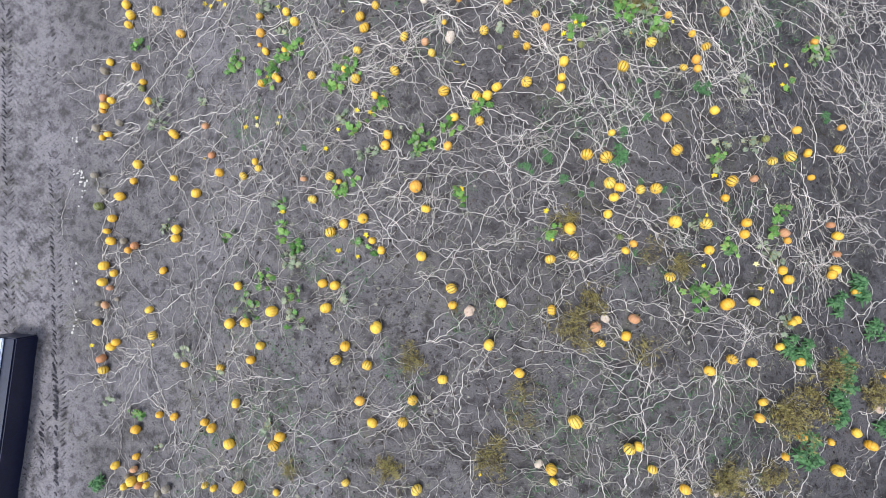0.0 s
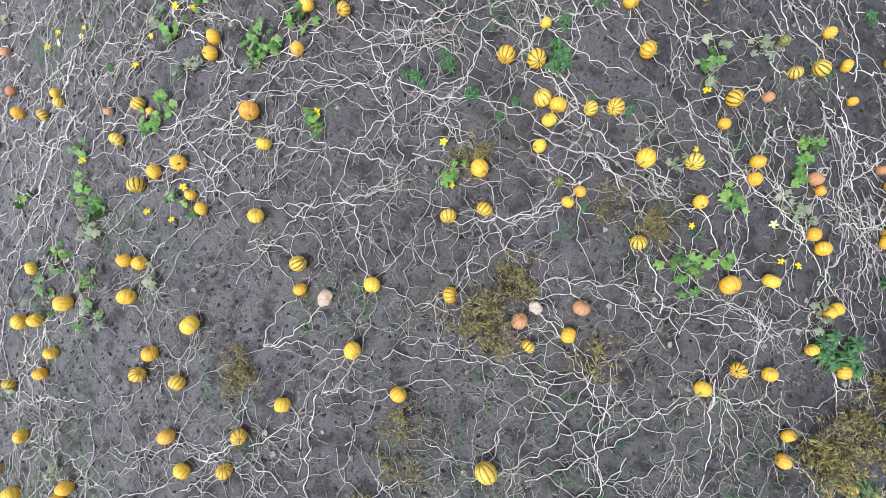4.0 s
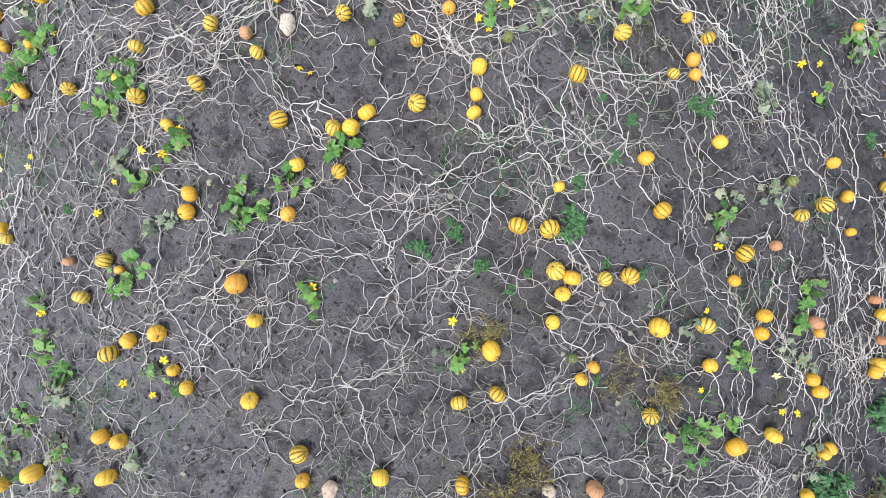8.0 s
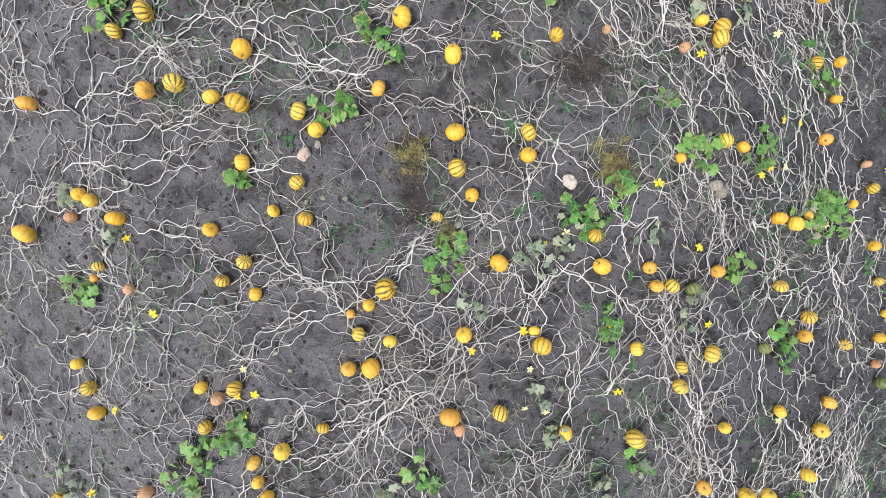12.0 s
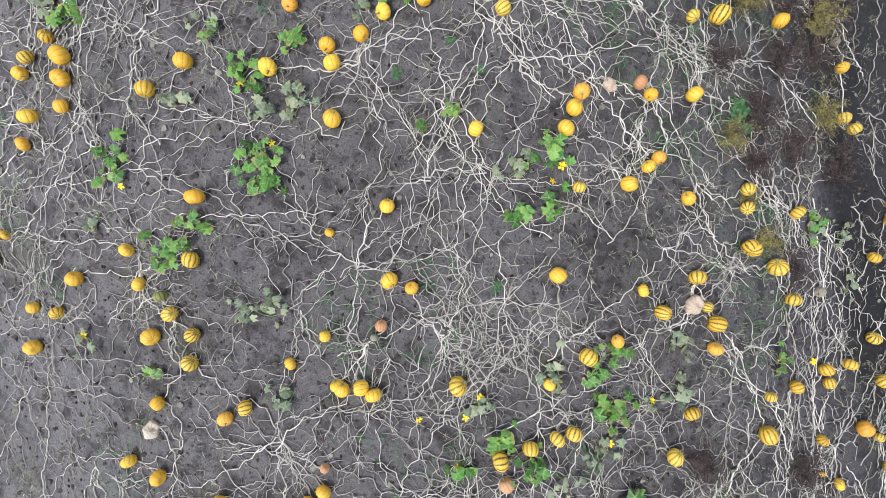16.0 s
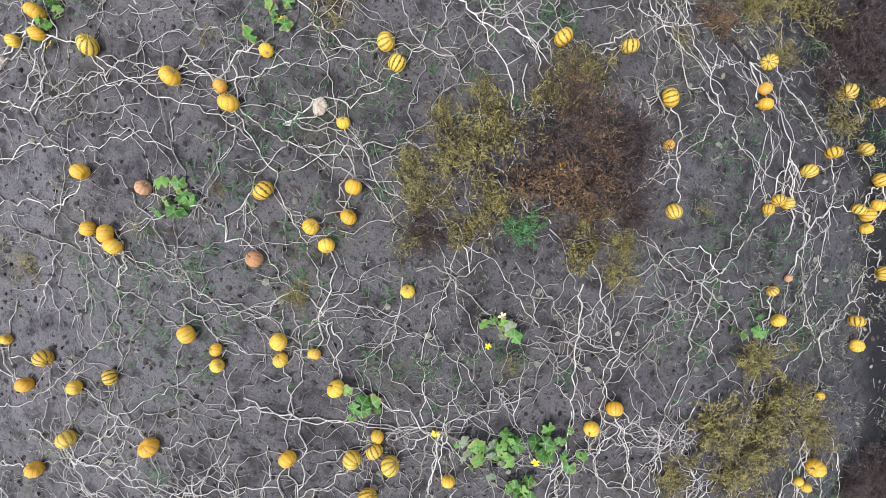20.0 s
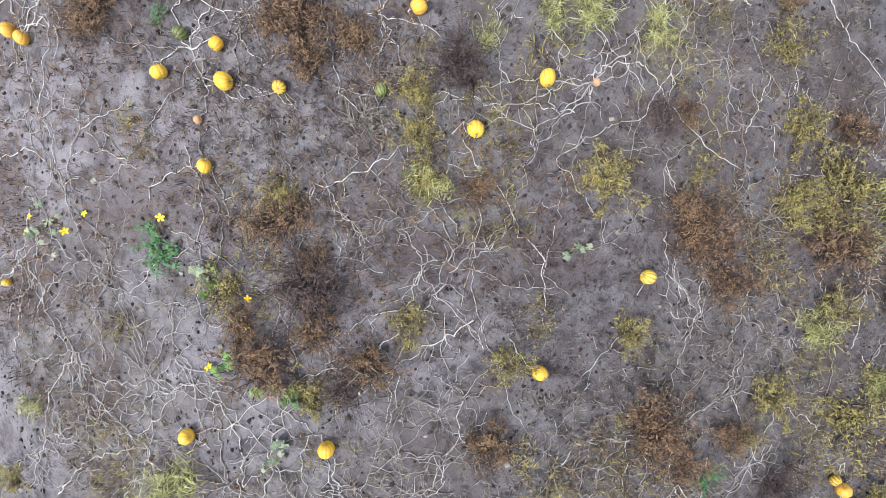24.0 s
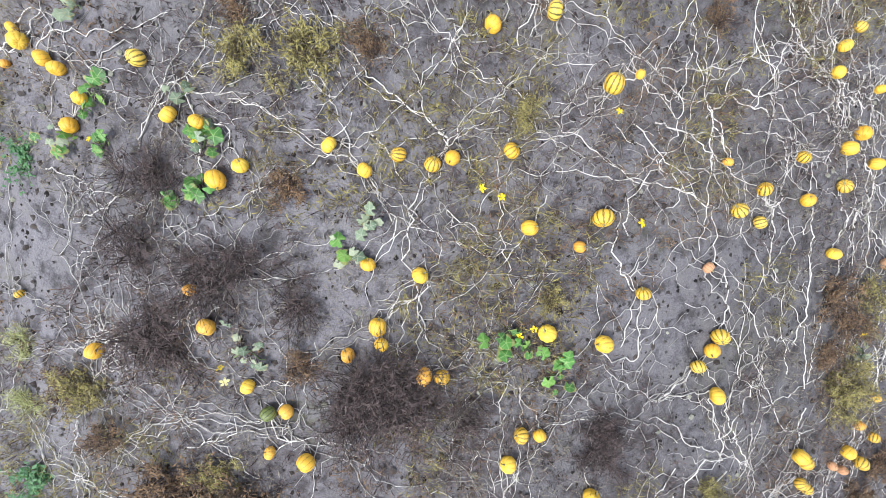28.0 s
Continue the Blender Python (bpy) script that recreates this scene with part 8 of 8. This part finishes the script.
hubs = len(roots)
fill_roots()


def strand(x, y, heading, length, target=None, zig=0.3):
    """A vine that creeps over the soil from node to node, bent at each, towards target if there is one. Returns its points, every other one a node."""
    pts, run, turn, aim = [(x, y)], 0.0, vine_rng.choice((-1, 1)), heading
    while run < length:
        gap = vine_rng.uniform(0.06, 0.20)
        if target is not None:
            left = math.hypot(target[0] - x, target[1] - y)
            if left < 0.08:
                break
            gap = min(gap, left)
            to = math.atan2(target[1] - y, target[0] - x)
            heading += 0.45 * ((to - heading + math.pi) % (2 * math.pi) - math.pi)
        else:
            heading += vine_rng.normal(0, 0.15) + 0.10 * (aim - heading)
            if vine_rng.rand() < 0.06:
                heading += vine_rng.normal(0, 0.75)
        turn = -turn
        way = heading + turn * zig * vine_rng.uniform(0.3, 1.9)
        c, s = math.cos(way), math.sin(way)
        bow = vine_rng.normal(0, 0.10) * gap
        at = vine_rng.uniform(0.35, 0.65)
        pts.append((x + at * gap * c - bow * s, y + at * gap * s + bow * c))
        x, y = x + gap * c, y + gap * s
        pts.append((x, y))
        run += gap
    return np.array(pts)


class Net:
    """Collects many strands laid on the soil and joins them into one mesh."""

    def __init__(self):
        self.p, self.r, self.n = [], [], []

    def lay(self, pts, r0, r1, lift):
        k = len(pts)
        if k < 3:
            return
        radius = np.linspace(r0, r1, k)
        radius[::2] *= 1.22
        high = vine_rng.uniform(0.0, 1.0, k) * lift * np.minimum(1, np.arange(k) / 2)
        self.p.append(np.column_stack([pts, high + 0.8 * r0]))
        self.r.append(radius)
        self.n.append(k)

    def mesh(self, name, material_, sides=3):
        p, r, n = np.concatenate(self.p), np.concatenate(self.r), np.array(self.n)
        p[:, 2] += land(p[:, 0], p[:, 1]) + clods(p[:, 0], p[:, 1])
        last = np.cumsum(n) - 1
        first = last - n + 1
        i = np.arange(len(p))
        before, after = i - 1, i + 1
        before[first], after[last] = first, last
        d = p[after] - p[before]
        d /= np.linalg.norm(d, axis=1, keepdims=True) + 1e-9
        side = np.stack([-d[:, 1], d[:, 0], np.zeros(len(d))], 1)
        side /= np.linalg.norm(side, axis=1, keepdims=True) + 1e-9
        up = np.cross(d, side)
        turn = 2 * math.pi / sides
        rings = [p + r[:, None] * (math.cos(turn * k + 0.5) * side - math.sin(turn * k + 0.5) * up) for k in range(sides)]
        go = np.ones(len(p), bool)
        go[last] = False
        j, k = i[go][:, None] * sides, np.arange(sides)[None, :]
        faces = np.stack([j + k, j + (k + 1) % sides, j + sides + (k + 1) % sides, j + sides + k], -1).reshape(-1, 4)
        return mesh_from(name, np.stack(rings, 1).reshape(-1, 3), faces, material_)


def lay_vines():
    net, twig = {}, {}

    def cell(store, y):
        return store.setdefault(int((y + 8) // 6), Net())

    def heading_at(pts, i):
        d = pts[min(i + 1, len(pts) - 1)] - pts[i - 1]
        return math.atan2(d[1], d[0])

    def spurs(pts, r, chance):
        """Dead leaf stalks and tendrils, left and right by turns at the nodes."""
        side = vine_rng.choice((-1, 1))
        for i in range(2, len(pts) - 1, 2):
            side = -side
            if vine_rng.rand() < chance:
                q = strand(*pts[i], heading_at(pts, i) + side * vine_rng.uniform(0.5, 1.5), vine_rng.gamma(2.0, 0.06) + 0.03, zig=0.45)
                cell(twig, q[0, 1]).lay(q, r * vine_rng.uniform(0.42, 0.7), r * 0.28, 0.035)

    def runner(x, y, heading, length, r, depth=0):
        pts = strand(x, y, heading, length, zig=vine_rng.uniform(0.14, 0.36))
        cell(net, y).lay(pts, r, 0.5 * r, 0.03)
        spurs(pts, r, 0.36)
        if depth < 2 and len(pts) > 8:
            for _ in range(vine_rng.poisson(1.2)):
                i = 2 * vine_rng.randint(1, len(pts) // 2 - 1)
                a = heading_at(pts, i) + vine_rng.choice((-1, 1)) * vine_rng.uniform(0.4, 1.1)
                runner(*pts[i], a, length * vine_rng.uniform(0.3, 0.65), r * 0.8, depth + 1)

    for k, (x, y) in enumerate(roots):
        n = vine_rng.poisson((4.2 if k < hubs else 4.0) * lushness(x, y))
        first = vine_rng.uniform(0, 6.283)
        for j in range(n):
            loose = 0.10 if k < hubs else 0.5
            runner(x + vine_rng.normal(0, loose), y + vine_rng.normal(0, loose), first + 6.283 * j / max(n, 1) + vine_rng.normal(0, 0.45), vine_rng.uniform(0.7, 3.0), vine_rng.uniform(0.0050, 0.0088))
    base = np.array(roots)
    for x, y, r in fruits:
        d2 = ((base - (x, y)) ** 2).sum(1)
        for k in np.argsort(d2)[: 1 if vine_rng.rand() < 0.6 else 2]:
            bx, by = base[k]
            far = math.sqrt(d2[k])
            if 0.15 < far < 2.2:
                a = math.atan2(y - by, x - bx) + vine_rng.normal(0, 0.8)
                pts = strand(bx, by, a, 1.6 * far, (x, y))
                cell(net, by).lay(pts, 0.0085, 0.0065, 0.02)
                spurs(pts, 0.009, 0.45)
    for store, name, label, m_ in ((net, "dried_vines", "net of dried pale grey pumpkin vines on soil", VINE), (twig, "withered_tendrils", "thin withered tendrils and side shoots on soil", TWIG)):
        for key in sorted(store):
            old = key in (7, 8)
            ob = new(name, store[key].mesh(name, OLD_VINE if old else m_))
            tagged(ob, label.replace("pale grey", "weathered dull grey") if old else label, "vines", kind="stuff")


lay_vines()


# ---------------------------------------------------------------- litter, crumbs and stones
def scatter(name, label, category, count, material_, maker, seed, spread=7.2, start=-6.0):
    r_ = np.random.RandomState(seed)
    out = Strands()
    y = r_.uniform(start, FIELD_END - 0.5, count)
    x = strip_x(y) + r_.uniform(-spread, spread, count)
    for place in np.column_stack([x, y, land(x, y) + clods(x, y)]):
        v, f = maker(r_)
        out.add(v + place, f)
    tagged(new(name, out.mesh(name, material_, False)), label, category, kind="stuff")


def straw_bit(r_):
    a, l, w = r_.uniform(0, 6.283), r_.uniform(0.02, 0.085), r_.uniform(0.002, 0.0045)
    c, s, z = math.cos(a), math.sin(a), 0.012
    return np.array([(-l * c - w * s, -l * s + w * c, z), (-l * c + w * s, -l * s - w * c, z), (l * c + w * s, l * s - w * c, z + 0.01), (l * c - w * s, l * s + w * c, z + 0.008), (0, 0, z + 0.012)]), [(0, 1, 4, 4), (1, 2, 4, 4), (2, 3, 4, 4), (3, 0, 4, 4)]


def crumb(r_):
    s = r_.uniform(0.008, 0.03) * (1 if r_.rand() < 0.85 else 1.7)
    q = np.array([(1, 0, 0), (0.2, 1, 0.1), (-1, 0.2, 0), (-0.1, -1, 0.1), (0, 0, 0.75)]) * s * r_.uniform(0.6, 1.2, (5, 1))
    return q + (0, 0, -0.1 * s), [(0, 1, 4, 4), (1, 2, 4, 4), (2, 3, 4, 4), (3, 0, 4, 4)]


def rot_bit(r_):
    s, a = r_.uniform(0.012, 0.035), r_.uniform(0, 6.283)
    n = 5
    rim = [(s * r_.uniform(0.3, 1.2) * math.cos(a + 6.283 * j / n), s * r_.uniform(0.3, 1.2) * math.sin(a + 6.283 * j / n), r_.uniform(-0.004, 0.012)) for j in range(n)]
    return np.array(rim + [(0, 0, 0.4 * s)]), [(j, (j + 1) % n, n, n) for j in range(n)]


def large_clod(r_):
    v, f = rot_bit(r_)
    return v * (1.4, 1.4, 1.4) * r_.uniform(0.5, 1.3), f


def leaf_scrap(r_):
    s, a = r_.uniform(0.02, 0.05), r_.uniform(0, 6.283)
    n = 6
    rim = [(s * r_.uniform(0.5, 1) * math.cos(a + 6.283 * j / n), s * r_.uniform(0.5, 1) * math.sin(a + 6.283 * j / n), r_.uniform(0.008, 0.03)) for j in range(n)]
    return np.array(rim + [(0, 0, 0.025)]), [(j, (j + 1) % n, n, n) for j in range(n)]


scatter("plant_litter", "scattered bits of dry straw on soil", "litter", 4500, STRAW, straw_bit, 1)
scatter("soil_crumbs", "small dark crumbs and clods of soil", "soil", 26000, CRUMB, crumb, 2)
scatter("rotten_leaf_bits", "blackened rotten bits of leaf among vines", "litter", 11000, ROTTEN, rot_bit, 5)
scatter("large_clods", "dark clods of damp soil on dry ground", "soil", 900, ROTTEN, large_clod, 6, start=35.0)
scatter("leaf_scraps", "dark shrivelled scraps of dead leaves", "litter", 3800, CRUMB, leaf_scrap, 3)
scatter("grey_leaf_scraps", "grey-green withered leaf scraps on soil", "litter", 1400, DULL_SCRAP, leaf_scrap, 4)


def sprig(r_):
    """A seedling or a dead wisp: a few narrow blades round one foot."""
    v, f, n = [], [], 0
    for _ in range(r_.randint(4, 8)):
        a, l, w, h = r_.uniform(0, 6.283), r_.uniform(0.03, 0.11), r_.uniform(0.002, 0.0045), r_.uniform(0.01, 0.06)
        c, s = math.cos(a), math.sin(a)
        ox, oy = r_.normal(0, 0.025, 2)
        v += [(ox, oy, 0.005), (ox + 0.5 * l * c - w * s, oy + 0.5 * l * s + w * c, h), (ox + l * c, oy + l * s, h * 0.9), (ox + 0.5 * l * c + w * s, oy + 0.5 * l * s - w * c, h)]
        f.append((n, n + 3, n + 2, n + 1))
        n += 4
    return np.array(v), f


def grow(name, label, count, material_, seed, y_range, size, cut, s):
    """Low growth in drifts: thick where the drift noise is high."""
    r_ = np.random.RandomState(seed)
    out = Strands()
    y = r_.uniform(*y_range, 8 * count)
    x = strip_x(y) + r_.uniform(-7, 7, 8 * count)
    drift = value_noise(x, y, size, s) + 0.4 * value_noise(x, y, size / 3, s + 1)
    ok = (drift > cut) & ~((x < TRACK_X + 1) & (y < 11))
    x, y = x[ok][:count], y[ok][:count]
    for place in np.column_stack([x, y, land(x, y) + clods(x, y)]):
        v, f = sprig(r_)
        out.add(v * r_.uniform(0.7, 1.5) + place, f)
    tagged(new(name, out.mesh(name, material_, False)), label, "weeds", kind="stuff")


grow("olive_wisps", "low olive and yellow wisps of weed", 8000, OLIVE, 21, (33.0, FIELD_END), 1.3, 0.2, 1)
grow("russet_wisps", "low dead russet wisps of weed", 10000, BROWN, 22, (33.0, FIELD_END), 1.6, 0.1, 4)
grow("thatch_wisps", "flattened tan remains of dead grass", 12000, THATCH, 26, (33.0, FIELD_END), 1.5, 0.02, 3)
grow("dark_wisps", "low dark purple-brown dead wisps", 16000, MAROON, 23, (33.0, FIELD_END), 1.8, 0.03, 2)
grow("green_wisps", "small green seedlings among the vines", 5500, WEED, 24, (-5.0, 34.0), 1.2, 0.12, 5)
grow("grey_wisps", "small withered grey-green remains of leaves", 11000, DULL_SCRAP, 25, (-5.0, 38.0), 0.9, 0.0, 0)


# ---------------------------------------------------------------- tyre prints of the track
def tyre_prints():
    """Lugs of soil pressed up by the tyres, in chevrons along each rut, broken here and there."""
    r_ = np.random.RandomState(9)
    out = Strands()
    for rut in (*RUTS, TRACK_X - 0.72, TRACK_X + 0.5, TRACK_X - 1.15):
        for side in (-1, 1):
            y = -6.5
            while y < 11.5:
                y += 0.115 + r_.normal(0, 0.012)
                if r_.rand() < 0.22:
                    continue
                l, w, h = r_.uniform(0.06, 0.11), r_.uniform(0.016, 0.028), r_.uniform(0.025, 0.05)
                a = (0.75 if side > 0 else math.pi - 0.75) + r_.normal(0, 0.14)
                cx, cy = rut - SKEW * y + side * 0.085 + r_.normal(0, 0.012), y + 0.03 * side
                c, s = math.cos(a), math.sin(a)
                ring = [(l, -0.3 * w), (0.4 * l, -w), (-0.5 * l, -w), (-l, 0.2 * w), (-0.4 * l, w), (0.6 * l, w)]
                foot = [(cx + u * c - v * s, cy + u * s + v * c, -0.01) for u, v in ring]
                top = [(cx + (0.7 * u * c - 0.45 * v * s), cy + (0.7 * u * s + 0.45 * v * c), h * r_.uniform(0.6, 1.0)) for u, v in ring]
                q = np.array(foot + top)
                q[:, 2] += ground_z(cx, cy)
                out.add(q, [(j, (j + 1) % 6, 6 + (j + 1) % 6, 6 + j) for j in range(6)] + [(6, 7, 8, 9), (6, 9, 10, 11)])
    tagged(new("tyre_prints", out.mesh("tyre_prints", SOIL, False)), "chevron lugs of dry soil left by tyres", "soil", kind="stuff")


tyre_prints()


def chalk_bits():
    """White crumbs of lime spilt along the edge of the track."""
    r_ = np.random.RandomState(12)
    out = Strands()
    for cx, cy, n in ((-8.98, 2.75, 26), (-8.86, 2.2, 22), (-8.68, 1.7, 16), (-8.4, -1.5, 9), (-8.6, -0.3, 6)):
        for _ in range(n):
            x, y = cx + r_.normal(0, 0.06), cy + r_.normal(0, 0.2)
            v, f = leaf_scrap(r_)
            out.add(v * (0.9, 0.9, 0.5) + (x, y, ground_z(x, y)), f)
    tagged(new("chalk_bits", out.mesh("chalk_bits", STONE, False)), "white crumbs of lime beside the track", "lime", kind="stuff")


chalk_bits()


# ---------------------------------------------------------------- stand-in box for an unidentified dark blue thing beside the track
def bevelled_box(name, size, at, material_, bevel, parent=None, label=""):
    bm = bmesh.new()
    bmesh.ops.create_cube(bm, size=1)
    bmesh.ops.scale(bm, vec=size, verts=bm.verts)
    bmesh.ops.bevel(bm, geom=bm.edges[:], offset=bevel, segments=2, affect="EDGES")
    me = bpy.data.meshes.new(name)
    bm.to_mesh(me)
    bm.free()
    me.materials.append(material_)
    ob = new(name, me)
    ob.location = at
    ob.parent = parent
    if label:
        ob["label"] = label
    return ob


def stand_in_box(x, y):
    m1, t, b = material("dark_blue_lacquer", 0.35, 0.5)
    p = node(t, "NewGeometry").outputs["Position"]
    t.links.new(ramp(t, noise_tex(t, p, 14, 4), (0.3, (0.004, 0.006, 0.022)), (0.7, (0.010, 0.014, 0.045))), b.inputs["Base Color"])
    m2, t, b = material("white_lid", 0.4, 0.5)
    p = node(t, "NewGeometry").outputs["Position"]
    t.links.new(ramp(t, noise_tex(t, p, 20, 4), (0.3, (0.42, 0.47, 0.60)), (0.7, (0.60, 0.65, 0.76))), b.inputs["Base Color"])
    z = ground_z(x, y)
    low = bevelled_box("stand_in_box", (0.7, 5.0, 0.55), (x - 0.35, y - 2.5, z + 0.26), m1, 0.03)
    tagged(low, "dark blue box with a white lid, stand-in for an unidentified blurred object", "case")
    bevelled_box("lid", (0.46, 4.96, 0.05), (-0.12, 0, 0.297), m2, 0.015, low, "white lid")


stand_in_box(*STAND_IN_AT)
